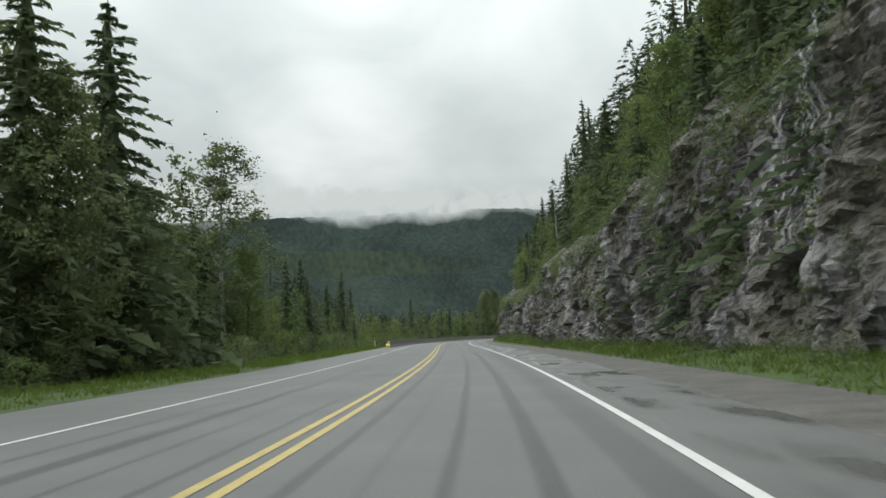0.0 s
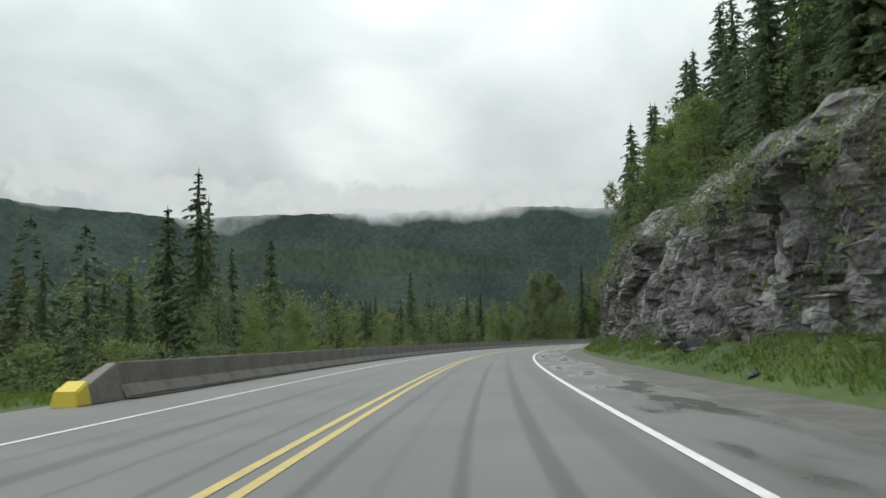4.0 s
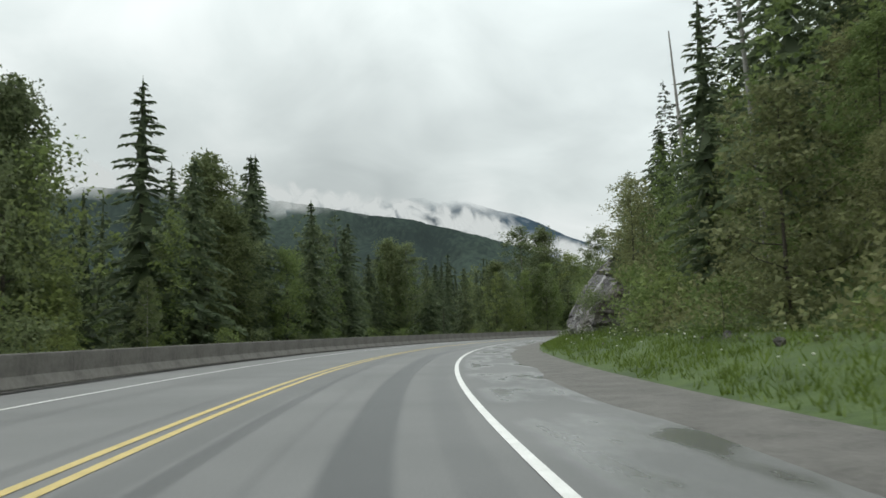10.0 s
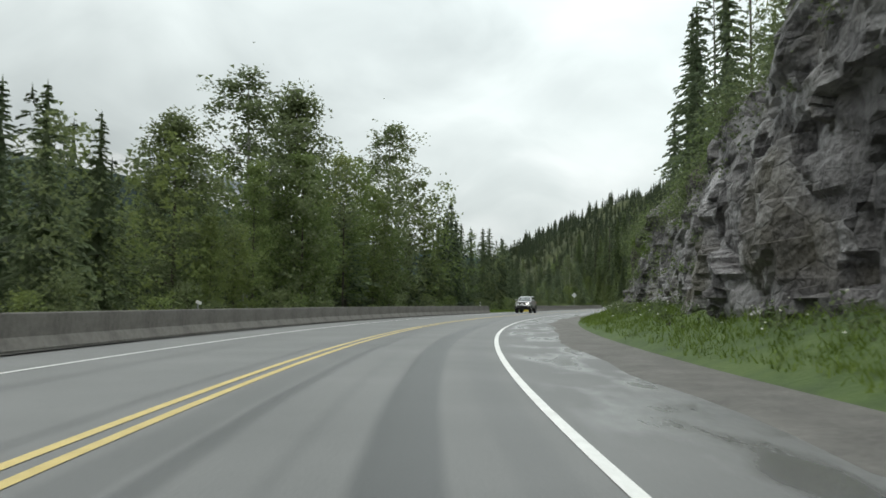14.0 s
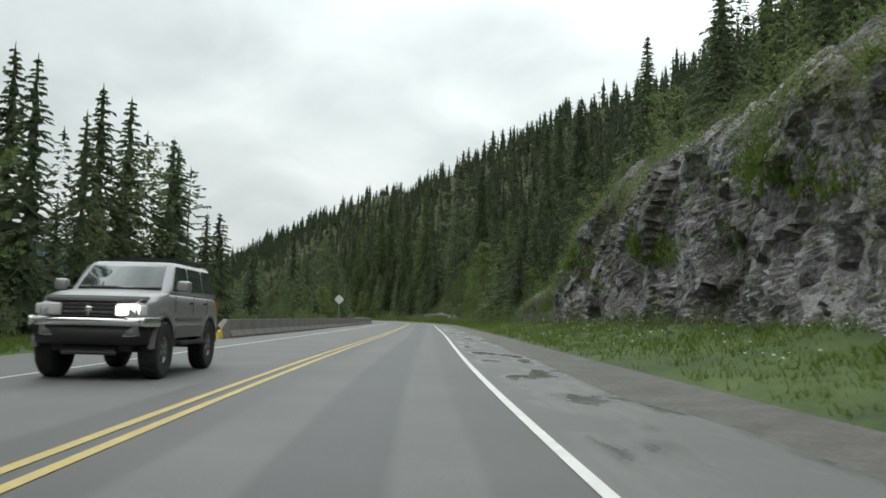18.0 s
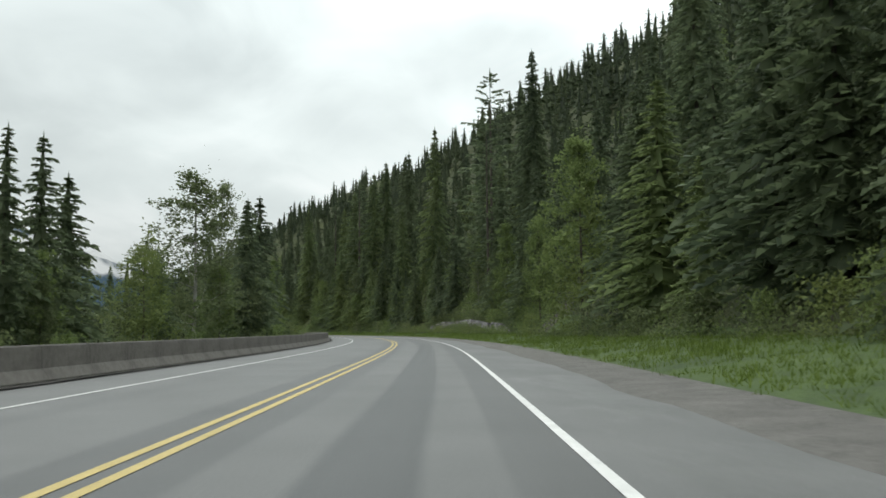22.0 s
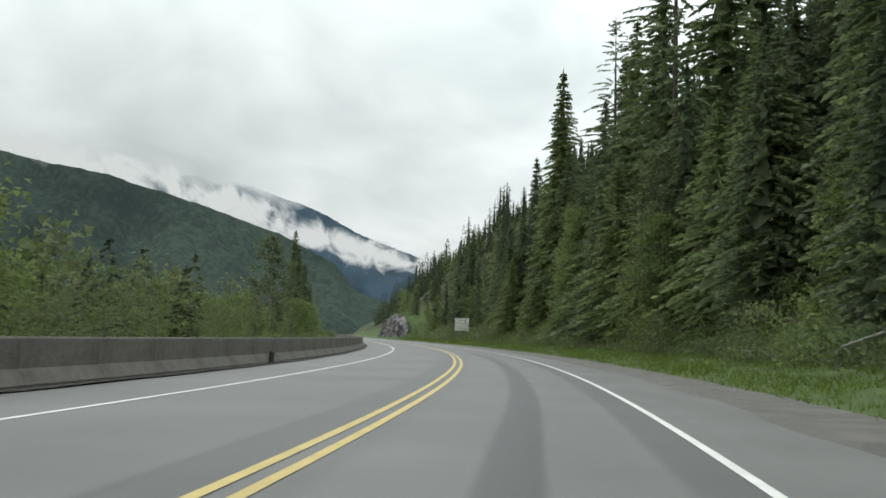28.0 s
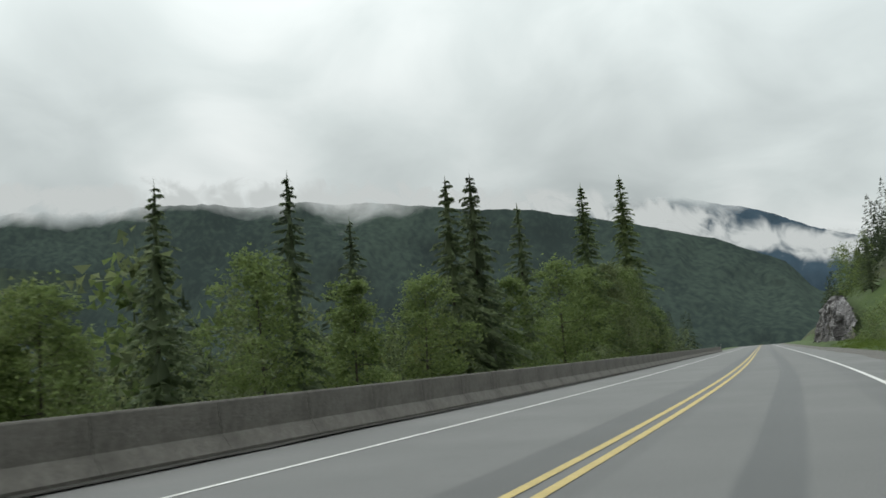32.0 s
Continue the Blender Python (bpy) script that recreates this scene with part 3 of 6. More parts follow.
# ---- rock faces ----
def rock_block(seed):
    """One angular broken block."""
    rng = np.random.default_rng(seed)
    bm = bmesh.new()
    for p in rng.normal(0, 1, (11, 3)):
        p = p / np.linalg.norm(p) * rng.uniform(0.75, 1.0)
        bm.verts.new((p[0] * 0.75, p[1] * 0.5, p[2] * 0.45))
    bmesh.ops.convex_hull(bm, input=bm.verts)
    bmesh.ops.bevel(bm, geom=bm.edges[:], offset=0.03, segments=1, affect="EDGES")
    me = bpy.data.meshes.new("rock_block")
    bm.to_mesh(me)
    bm.free()
    me.materials.append(ROCK)
    return me


BLOCKS = [rock_block(i) for i in range(8)]


def face_offset(S, H, seed):
    """How far the rock stands out: large broken blocks, smaller ones, and thin dipping beds whose edges jut."""
    d = 1.15 * blocky(S / 3.3 + H * 0.12, H / 4.4, seed + 11) + 0.8 * blocky(S / 1.7 + H * 0.22, H / 2.0 - S * 0.12, seed) + 0.34 * blocky(S / 0.8 + H * 0.2, H / 0.7 - S * 0.16, seed + 20) + 2.1 * fbm(S / 8, H / 6, seed + 60)
    bed = (H - 0.3 * S + 1.1 * fbm(S / 5, H / 5, seed + 30)) / 0.52
    d = d + (knots(S, (335, 0.07), (385, 0.3)) if seed == 2 else knots(S, (60, 0.26), (90, 0.03))) * (bed - np.floor(bed)) * np.clip(0.5 + 2.2 * fbm(S / 5, H / 3, seed + 41), 0, 1) + 0.16 * fbm(S * 1.8, H * 2.6, seed + 90, 2)
    if seed == 1:
        # upright cracked columns along the middle of the first cut
        d = d + knots(S, (60, 0.3), (95, 1.25), (185, 1.25), (196, 0.4)) * blocky(S / 1.0 + H * 0.12, H / 4.2, 51) + knots(S, (70, 0.1), (95, 0.45), (196, 0.4)) * blocky(S / 0.42 + H * 0.1, H / 1.1, 52)
    return d * 0.62 * (0.35 + 0.65 * np.clip(H / 1.2, 0, 1))


def rock_face(s0, s1, seed, label, blocks, large=1.0):
    S = np.arange(s0, s1 + 0.01, 0.22)
    tall = np.maximum(cliff_height(S), 0.15) + 0.5
    nv = 66
    V = np.linspace(0, 1, nv)[None, :]
    H = tall[:, None] * V
    ss_ = np.broadcast_to(S[:, None], H.shape)
    edge = np.minimum(1, np.minimum(S - s0, s1 - S) / 3)[:, None]
    U = cliff_foot(S)[:, None] + LEAN * H - face_offset(ss_, H, seed) * edge + np.clip(V - 0.9, 0, 1) * 13 * np.minimum(1, tall / 7)[:, None]
    top = 0.6 * fbm(ss_ / 4, V * 0, seed + 77)
    Z = -0.3 + H * (1 + 0.12 * top) + np.clip(V - 0.9, 0, 1) * 6
    f = grid_faces(*H.shape)
    ob = new("rock_face", mesh_of("rock_face", along(ss_, U, Z).reshape(-1, 3), f[:, ::-1], ROCK, False))
    rng = np.random.default_rng(seed)
    for i in range(blocks):
        s = rng.uniform(s0 + 2, s1 - 2)
        tl = float(cliff_height(s))
        h = rng.uniform(0, 0.85) ** 1.3 * tl
        u = float(cliff_foot(s)) + LEAN * h - float(face_offset(np.array(s), np.array(h), seed))
        k = rng.uniform(0.25, 0.75) * large if h > 0.5 else rng.uniform(0.15, 0.45)
        blk = new("rock_block", BLOCKS[rng.integers(0, 8)])
        blk.parent = ob
        blk.matrix_world = Matrix.Translation(Vector(along(s, u + 0.12, h - 0.25))) @ Euler((rng.uniform(-0.5, 0.5), rng.uniform(-0.5, 0.5), rng.random() * 6.28)).to_matrix().to_4x4() @ Matrix.Diagonal((k * 1.2, k, k, 1))
    return tagged(ob, label, "rock face")


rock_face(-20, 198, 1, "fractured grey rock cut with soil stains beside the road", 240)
rock_face(246, 471, 2, "grey blasted rock cut with grassy ledges beside the road", 240)
rock_face(538, 592, 3, "low broken rock ledge at the foot of the hillside", 120, 1.5)
rock_face(766, 825, 4, "pale grey rock outcrop at the bend", 40)


# ---- barrier ----
def barrier_unit():
    prof = [(-0.3, 0), (-0.3, 0.08), (-0.14, 0.32), (-0.09, 0.78), (-0.075, 0.81), (0.075, 0.81), (0.09, 0.78), (0.14, 0.32), (0.3, 0.08), (0.3, 0)]
    prof = np.array(prof)
    L = 2.492
    n = len(prof)
    v = np.concatenate([np.column_stack([prof[:, 0], np.full(n, y), prof[:, 1]]) for y in (0, 0.02, L - 0.02, L)])
    v[:n, :] = v[:n, :] * [0.985, 1, 0.996]
    v[3 * n:, :] = v[3 * n:, :] * [0.985, 1, 0.996]
    bm = bmesh.new()
    vs = [bm.verts.new(c) for c in v]
    for k in range(3):
        for i in range(n):
            j = (i + 1) % n
            bm.faces.new([vs[k * n + i], vs[k * n + j], vs[(k + 1) * n + j], vs[(k + 1) * n + i]])
    bm.faces.new(vs[:n][::-1])
    bm.faces.new(vs[3 * n:])
    bmesh.ops.recalc_face_normals(bm, faces=bm.faces)
    me = bpy.data.meshes.new("concrete_barrier")
    bm.to_mesh(me)
    bm.free()
    me.materials.append(CONCRETE)
    return me


BARRIER = barrier_unit()


def barrier_run(s0, s1, u=-6.15):
    s = s0
    while s < s1:
        p = along(s, u)
        ob = tagged(new("concrete_barrier", BARRIER), "weathered grey precast concrete road barrier unit", "barrier", "roadside barrier units")
        ob.matrix_world = Matrix.Translation(Vector(p) + Vector((0, 0, -0.035))) @ Matrix.Rotation(heading(s + 1.25), 4, "Z")
        s += 2.5 * (1 + u * -float(np.interp(s, _s, _k)))


barrier_run(103, 384)
barrier_run(409, 830)


# ---- trees ----
def tube(points, radii, sides=6):
    P = np.asarray(points, float)
    v, f = [], []
    for i, (c, r) in enumerate(zip(P, radii)):
        t = P[min(i + 1, len(P) - 1)] - P[max(i - 1, 0)]
        t = t / (np.linalg.norm(t) + 1e-9)
        a = np.cross(t, [0.3, 0.9, 0.1] if abs(t[2]) > 0.5 else [0, 0, 1])
        a /= np.linalg.norm(a) + 1e-9
        b = np.cross(t, a)
        for k in range(sides):
            w = 2 * math.pi * k / sides
            v.append(c + r * (a * math.cos(w) + b * math.sin(w)))
    for i in range(len(P) - 1):
        for k in range(sides):
            j = (k + 1) % sides
            f.append([i * sides + k, i * sides + j, (i + 1) * sides + j, (i + 1) * sides + k])
    return np.array(v), np.array(f)


def conifer_crown(h, r, rng, levels, per, tufts, bare=0.06, droop=0.35, power=0.8, fat=1.0, inner=0.2, rise=0.05, gaps=0.12, core=0.0, rings=5):
    """Whorls of drooping branches, each hung all round with small pointed needle tufts."""
    t = (np.arange(levels) + rng.random(levels) * 0.55) / levels
    whorl = rng.uniform(0.72, 1.12, levels)
    t, whorl = np.repeat(t, per), np.repeat(whorl, per)
    m = len(t)
    az = np.repeat(rng.random(levels) * 6.28, per) + np.tile(np.arange(per), levels) * 6.28 / per + rng.normal(0, 0.25, m)
    keep = rng.random(m) > gaps
    t, whorl, az = t[keep], whorl[keep], az[keep]
    m = len(t)
    skirt = np.clip(t / 0.12, 0.55, 1)
    L = r * (1 - t) ** power * skirt * whorl * rng.uniform(0.6, 1.12, m) * (1 + 0.16 * np.sin(az + rng.random() * 6)) + 0.028 * h * (1 - 0.85 * t)
    z0 = h * (bare + (1 - bare) * np.clip(t + rng.normal(0, 0.3 / levels, m), 0, 0.985))
    lift = rise + np.clip(t - 0.6, 0, 1) * 0.9 + rng.normal(0, 0.07, m)
    q = inner + (1.02 - inner) * (np.arange(tufts)[None, :] + rng.random((m, tufts))) / tufts
    d = np.stack([np.cos(az), np.sin(az), 0 * az], -1)[:, None, :]
    side = np.stack([-np.sin(az), np.cos(az), 0 * az], -1)[:, None, :]
    up = np.array([0, 0, 1.0])
    c = d * (L[:, None] * q)[..., None] + up * (z0[:, None] + L[:, None] * (lift[:, None] * q - droop * q * q))[..., None]
    w = ((0.15 * L[:, None] + 0.014 * h) * (1.15 - 0.4 * q) * rng.uniform(0.65, 1.3, q.shape) * fat)[..., None]
    turn = rng.uniform(-1.9, 1.9, q.shape)[..., None]
    out = d * 0.75 + side * np.sin(turn) - up * (np.cos(turn) * 0.7 + 0.1)
    out = out / np.linalg.norm(out, axis=-1, keepdims=True)
    tri = np.stack([c - d * 0.38 * w, c + d * 0.4 * w + up * 0.1 * w, c + out * w], -2).reshape(-1, 3)
    tip = np.array([[0.008, 0, 0.95], [-0.007, 0.005, 0.95], [0, 0, 1.02], [0, 0.008, 0.94], [0.002, -0.008, 0.94], [0, 0, 1.01]]) * h
    return np.concatenate([tri, tip, cone_core(h, r * core, rng, bare, power, rings)] if core else [tri, tip])


def cone_core(h, r, rng, bare, power, rings=5, sides=5):
    """The dense inside of a crown: ragged tiers of foliage round the trunk."""
    out = []
    for i in range(rings):
        t0, t1 = i / rings, min(1.0, (i + 1.55) / rings)
        a = np.arange(sides) * 6.283 / sides + rng.random() * 6
        rr = r * (1 - t0) ** power * rng.uniform(0.75, 1.2, sides)
        zz = h * (bare + (1 - bare) * (t0 + rng.uniform(-0.05, 0.04, sides)))
        ring = np.stack([np.cos(a) * rr, np.sin(a) * rr, zz], -1)
        apex = np.array([0, 0, h * (bare + (1 - bare) * t1) * 0.99])
        for k in range(sides):
            out += [ring[k], ring[(k + 1) % sides], apex]
    return np.array(out)


def leafy_crown(h, r, rng, limbs, clumps, leaves, size, low=0.2, pointed=0.7, rise=0.5, clump=0.17):
    """Rising limbs set with clumps of many small leaves, with gaps between them."""
    t = (np.arange(limbs) + rng.random(limbs)) / limbs
    az = np.arange(limbs) * 2.4 + rng.normal(0, 0.3, limbs)
    L = r * (1 - t) ** pointed * np.clip((t + 0.2) / 0.45, 0, 1) * rng.uniform(0.65, 1.15, limbs) + 0.03 * h
    z = h * (low + (0.97 - low) * t)
    arms, out = [], []
    for k in range(limbs):
        d = np.array([math.cos(az[k]), math.sin(az[k]), rise * rng.uniform(0.5, 1.4)])
        a = np.array([0, 0, z[k] - L[k] * rise * 0.6])
        e = a + d * L[k]
        arms.append((a, e))
        for j in range(clumps):
            q = 0.35 + 0.68 * (j + rng.random() * 0.8) / clumps
            c = a + (e - a) * q + rng.normal(0, 0.1 * L[k] + 0.01 * h, 3)
            cr = (clump * r + 0.12 * L[k]) * rng.uniform(0.7, 1.25)
            n = int(leaves * rng.uniform(0.7, 1.3))
            p = np.clip(rng.normal(0, 0.52, (n, 3)), -1.0, 1.0) * [cr, cr, cr * 0.8] + c
            out.append(leaf_tris(p, size, rng))
    p = rng.normal(0, 1, (leaves, 3)) * [0.03 * h, 0.03 * h, 0.045 * h] + [0, 0, h * 0.96]
    out.append(leaf_tris(p, size, rng))
    return np.concatenate(out).reshape(-1, 3), arms


def leaf_tris(p, size, rng):
    n = len(p)
    d1 = rng.normal(0, 1, (n, 3))
    d1 /= np.linalg.norm(d1, axis=1)[:, None]
    d2 = np.cross(d1, rng.normal(0, 1, (n, 3)))
    d2 /= np.linalg.norm(d2, axis=1)[:, None] + 1e-9
    w = size * rng.uniform(0.65, 1.4, (n, 1))
    return np.stack([p - d1 * w, p + d1 * w * 0.6 + d2 * w * 0.75, p + d1 * w * 0.7 - d2 * w * 0.65], 1)


def crown_mesh(name, v, k, mat):
    return mesh_of(name, v, np.arange(len(v)).reshape(-1, k), mat)


def joined(parts):
    V, F, o = [], [], 0
    for v, f in parts:
        V.append(v)
        F.append(np.asarray(f) + o)
        o += len(v)
    return np.concatenate(V), np.concatenate(F)


def tree_thing(name, trunk_mesh, crown, label, category="tree"):
    root = tagged(new(name), label, category)
    for nm, me in (("trunk", trunk_mesh), ("crown", crown)):
        if me:
            new(nm, me).parent = root
    return root


def conifer(seed, h=16, r=2.8, levels=38, per=7, tufts=13, mat=None, bare=0.05, label="dark green spruce with drooping branches", name="conifer", **shape):
    rng = np.random.default_rng(seed)
    shape = {"core": 0.36, "rings": 17, "fat": 0.92, **shape}
    v = conifer_crown(h, r, rng, levels, per, tufts, bare, **shape)
    bend = rng.normal(0, 0.12, 2)
    tp = [[0, 0, -0.8], [bend[0] * 0.3, bend[1] * 0.3, h * 0.35], [bend[0] * 0.3, bend[1] * 0.3, h * 0.7], [0, 0, h]]
    tv, tf_ = tube(tp, [0.009 * h, 0.007 * h, 0.004 * h, 0.01])
    return tree_thing(name, mesh_of("trunk", tv, tf_, BARK, True), crown_mesh("crown", v, 3, mat or NEEDLES), label)


def broadleaf(seed, h=11, r=2.4, limbs=26, clumps=4, leaves=24, size=0.15, mat=None, bark=None, label="fresh green broadleaf tree with a loose crown", name="broadleaf_tree", category="tree", **shape):
    rng = np.random.default_rng(seed)
    v, arms = leafy_crown(h, r, rng, limbs, clumps, leaves, size, **shape)
    parts = [tube([[0, 0, -0.8], [rng.normal(0, 0.1), rng.normal(0, 0.1), h * 0.45], [0, 0, h * 0.95]], [0.007 * h + 0.01, 0.005 * h, 0.012])]
    for a, c in arms[::2]:
        parts.append(tube([a, (a + c) / 2 - [0, 0, 0.03 * h], c], [0.003 * h, 0.002 * h, 0.006], 4))
    tv, tf_ = joined(parts)
    return tree_thing(name, mesh_of("trunk", tv, tf_, bark or BARK, True), crown_mesh("crown", v, 3, mat or LEAVES), label, category)


CONIFERS = [conifer(1, 16, 3.4), conifer(2, 16, 3.0, levels=36), conifer(3, 16, 3.9, per=8, bare=0.02), conifer(4, 16, 2.6, levels=34, per=6, bare=0.06, gaps=0.2, label="slim dark conifer with a ragged outline"),
            conifer(5, 16, 3.1, levels=24, per=6, tufts=17, bare=0.14, label="open pine with tufted branches and a bare lower trunk", power=0.55, inner=0.3, rise=0.3, droop=0.2, gaps=0.2, fat=0.75, core=0.0)]
TALL = [conifer(6, 28, 4.6, levels=62, per=8, tufts=18, fat=0.72, label="tall dark spruce with drooping branches"), conifer(7, 28, 3.7, levels=58, per=8, tufts=18, fat=0.72, gaps=0.18, label="tall slim spruce with a ragged crown")]
YOUNG = [conifer(31, 16, 3.6, per=8, bare=0.01, mat=NEEDLES_YOUNG, name="young_spruce", label="young green spruce with layered boughs down to the ground"), conifer(32, 16, 3.1, levels=34, bare=0.01, mat=NEEDLES_YOUNG, gaps=0.16, name="young_spruce", label="young mid-green fir with loose layered boughs")]
TALL_GREEN = conifer(8, 28, 4.4, levels=56, per=8, tufts=18, fat=0.72, gaps=0.16, mat=NEEDLES_YOUNG, name="tall_spruce", label="tall mid-green spruce with layered boughs")
OPEN_PINE = conifer(9, 28, 5.2, levels=34, per=6, tufts=34, bare=0.2, power=0.6, inner=0.25, rise=0.25, droop=0.3, gaps=0.25, fat=0.4, core=0.0, label="tall open fir with ragged spreading branches")
LEAFY = [broadleaf(11, 11, 2.6, limbs=32, pointed=0.6, leaves=58, size=0.09), broadleaf(12, 11, 1.9, limbs=30, leaves=54, size=0.09), broadleaf(13, 11, 2.5, limbs=46, leaves=64, size=0.08, mat=LEAVES_DULL, rise=0.9, pointed=0.9, label="tall cottonwood with a dense pointed crown"),
         broadleaf(14, 11, 1.9, limbs=32, leaves=52, size=0.068, low=0.28, rise=0.8, bark=PALE_BARK, mat=LEAVES_DULL, label="slender tree with a pale trunk and small leaves", clump=0.13)]
OLIVE = [broadleaf(15, 11, 3.0, limbs=30, leaves=50, size=0.1, mat=LEAVES_OLIVE_LIT, pointed=0.5, low=0.08, label="olive-green scrub tree with leaf colour lightened against shade"), broadleaf(16, 11, 2.6, limbs=28, leaves=46, size=0.1, mat=LEAVES_OLIVE_LIT, pointed=0.6, low=0.08, label="olive-green broadleaf with a loose crown, leaf colour lightened against shade")]
BUSH = [broadleaf(21, 2.4, 1.5, limbs=12, clumps=2, leaves=38, size=0.078, low=0.05, pointed=0.4, mat=LEAVES, label="fresh green roadside bush", name="bush", category="bush", clump=0.3), broadleaf(22, 2.4, 1.6, limbs=12, clumps=2, leaves=38, size=0.078, low=0.05, pointed=0.4, mat=LEAVES_DULL, label="dull green roadside bush", name="bush", category="bush", clump=0.3)]
used = set()


def plant(kind, s, u, height, base, wide=1.0, lean=(0, 0), turn=None, rng=random):
    x, y, z = place(s, u, -0.1)
    k = height / base
    m = Matrix.Translation((x, y, z)) @ Euler((lean[0], lean[1], rng.random() * 6.28 if turn is None else turn)).to_matrix().to_4x4()
    if kind.name in used:
        ob = copy_thing(kind, m)
    else:
        ob = kind
        ob.matrix_basis = m
        used.add(kind.name)
    ob.scale = (k * wide, k * wide, k)
    return ob


def tree_to(kind, s, u, ztop, base, wide=1.0, **kw):
    if kind in CONIFERS[:4] and ztop - float(ground_height(s, u)) > 18.5:
        kind, base = TALL_GREEN if s > 600 and int(s * 7) % 5 < 3 else TALL[int(s) % 2], 28
    return plant(kind, s, u, ztop - float(ground_height(s, u)), base, wide, **kw)



# ---- single trees whose place is known: station, offset, height of the tip, kind ----
C0, C1, C2, C3, C4 = CONIFERS
L0, L1, L2, L3 = LEAFY


def named(*rows):
    for s, u, z, kind, wide in rows:
        tree_to(kind, s, u, z, 28 if kind is OPEN_PINE else 16 if kind in CONIFERS + YOUNG else 11, wide)


named((35, -13, 16.1, C2, 1.1), (28, -13, 15, C0, 1.2), (44, -15, 10, C0, 1), (60, -16, 9, L0, 1.1), (46, -14, 8, L0, 1.2), (62, -13.5, 8, L1, 1.2), (75.2, -14.5, 12.6, OPEN_PINE, 1.0), (80, -14, 8.7, C2, 1.1), (94, -15, 10.4, C0, 1.15), (86, -13, 7.4, C0, 1.1), (102, -17.2, 9, C0, 1))
named((136, -17, 12.3, C3, 1), (138, -20, 10.4, C0, 1), (141, -18.5, 11.4, C3, 0.9), (142, -19.4, 9.1, C3, 1), (150, -23, 9.7, C1, 1), (158, -24.5, 10.3, C3, 0.9), (158, -20.7, 10.8, C0, 0.8), (188, -17, 10.2, C1, 0.9), (195, -17, 9.3, C4, 0.9), (204, -15, 8, C1, 1), (212, -16, 8.6, C3, 1), (240, -18, 12.8, L2, 1))
named((258, -13.5, 12, C2, 1), (264, -13.5, 9.5, L2, 1.1), (268, -14.5, 11, C0, 1), (272, -16, 11.5, C3, 1), (262, -17, 12.5, C1, 1))
named((241, -14, 11.5, L2, 1.1), (246, -20.3, 14, L2, 1.1), (250, -19.6, 14.2, L2, 1), (254, -14.7, 15.6, C3, 1.3), (267, -17, 14.7, C4, 1.1), (275, -17, 16, C3, 1), (280, -24.4, 18, C1, 1), (277, -13, 12.2, C0, 1), (283, -15, 11.3, L3, 1.2), (287, -15, 12.7, C4, 1))
named((290, -15, 12.2, C2, 0.9), (295, -15, 9.5, C0, 1.1), (303, -15, 11.5, C0, 1), (324, -18, 10.7, C1, 1), (321, -14, 9.6, C2, 1), (325, -14, 9.4, C1, 1), (334, -15, 11.4, L2, 1.3), (350, -18, 18.8, L3, 1.6), (357, -17, 18.9, L2, 1.2), (366, -16, 15, L0, 1.2))
named((379, -16, 21, L3, 1.5), (397, -14, 13.5, C1, 1), (395, -14, 12.9, C0, 1), (399, -14, 12.1, C2, 1), (409, -16, 12.7, C1, 1), (407, -14, 11.7, C3, 1.1), (414, -14, 12.3, C0, 0.9), (418, -14, 12.7, C1, 1), (427, -14, 11.9, C3, 1.1), (430, -14, 11, C4, 1))
named((421, -12.5, 11.2, C2, 0.9), (431, -13, 8, C1, 1), (452, -14, 7.6, C2, 1.0), (460, -16, 6, C0, 1), (481, -15, 8.0, C0, 1.1), (470, -13, 10.4, C0, 1), (488, -14, 9.1, C1, 1), (496, -15, 8.6, C2, 1.2), (501, -13, 5.6, L0, 1.2), (491, -14, 9.4, C0, 1), (516, -14, 12.6, L3, 1.6), (533, -13, 12.6, C0, 1.1))
named((538, -15.9, 15.5, L3, 0.9), (526, -15, 9, C3, 1), (537, -13.4, 13.6, C2, 1.0), (544, -13, 14.9, C0, 1.2), (551, -14, 9, C2, 1.0), (574, -14, 11.2, C1, 1), (580, -14, 9, C0, 1), (597, -13, 11.2, C0, 1.05), (611, -14, 5.0, L0, 1.4), (657, -13.5, 8.9, L3, 1.2))
named((707, -14, 7.3, C3, 1), (694, -13, 6.4, C1, 0.9), (723, -14, 9.7, C0, 1), (686, -13, 4.8, L0, 1.2), (676, -12, 3.4, L1, 1.2), (699, -12, 7.4, C3, 1), (716, -13, 10.5, C1, 1), (720, -13, 11.4, C0, 1), (793, -15, 25, C0, 1), (737, -15, 12.5, C3, 1), (758, -14, 17.5, C0, 1))
named((697, -12, 4.8, L0, 1.2), (689, -11.7, 3.4, L0, 1.4), (704, -12.5, 4.6, L1, 1.4), (711, -12.5, 5.2, L0, 1.4), (728, -13.5, 6.5, L1, 1.4), (744, -14, 9, L0, 1.4), (752, -13.5, 9, L0, 1.3), (762, -13, 10, L2, 1.4), (772, -13, 10.5, L0, 1.3), (783, -14, 11.5, L2, 1.2))
named((187, 12.5, 20, C0, 1.0), (181, 12, 20, C1, 1), (192, 13, 25, C1, 0.9), (200, 14, 25, C3, 1), (75, 14, 21.9, C1, 0.8), (83, 16, 23.3, C3, 1), (100, 14, 18, C1, 0.9), (93, 15, 20.8, C3, 1), (107, 15, 19.2, C3, 1), (111, 14, 18.8, C1, 0.9))
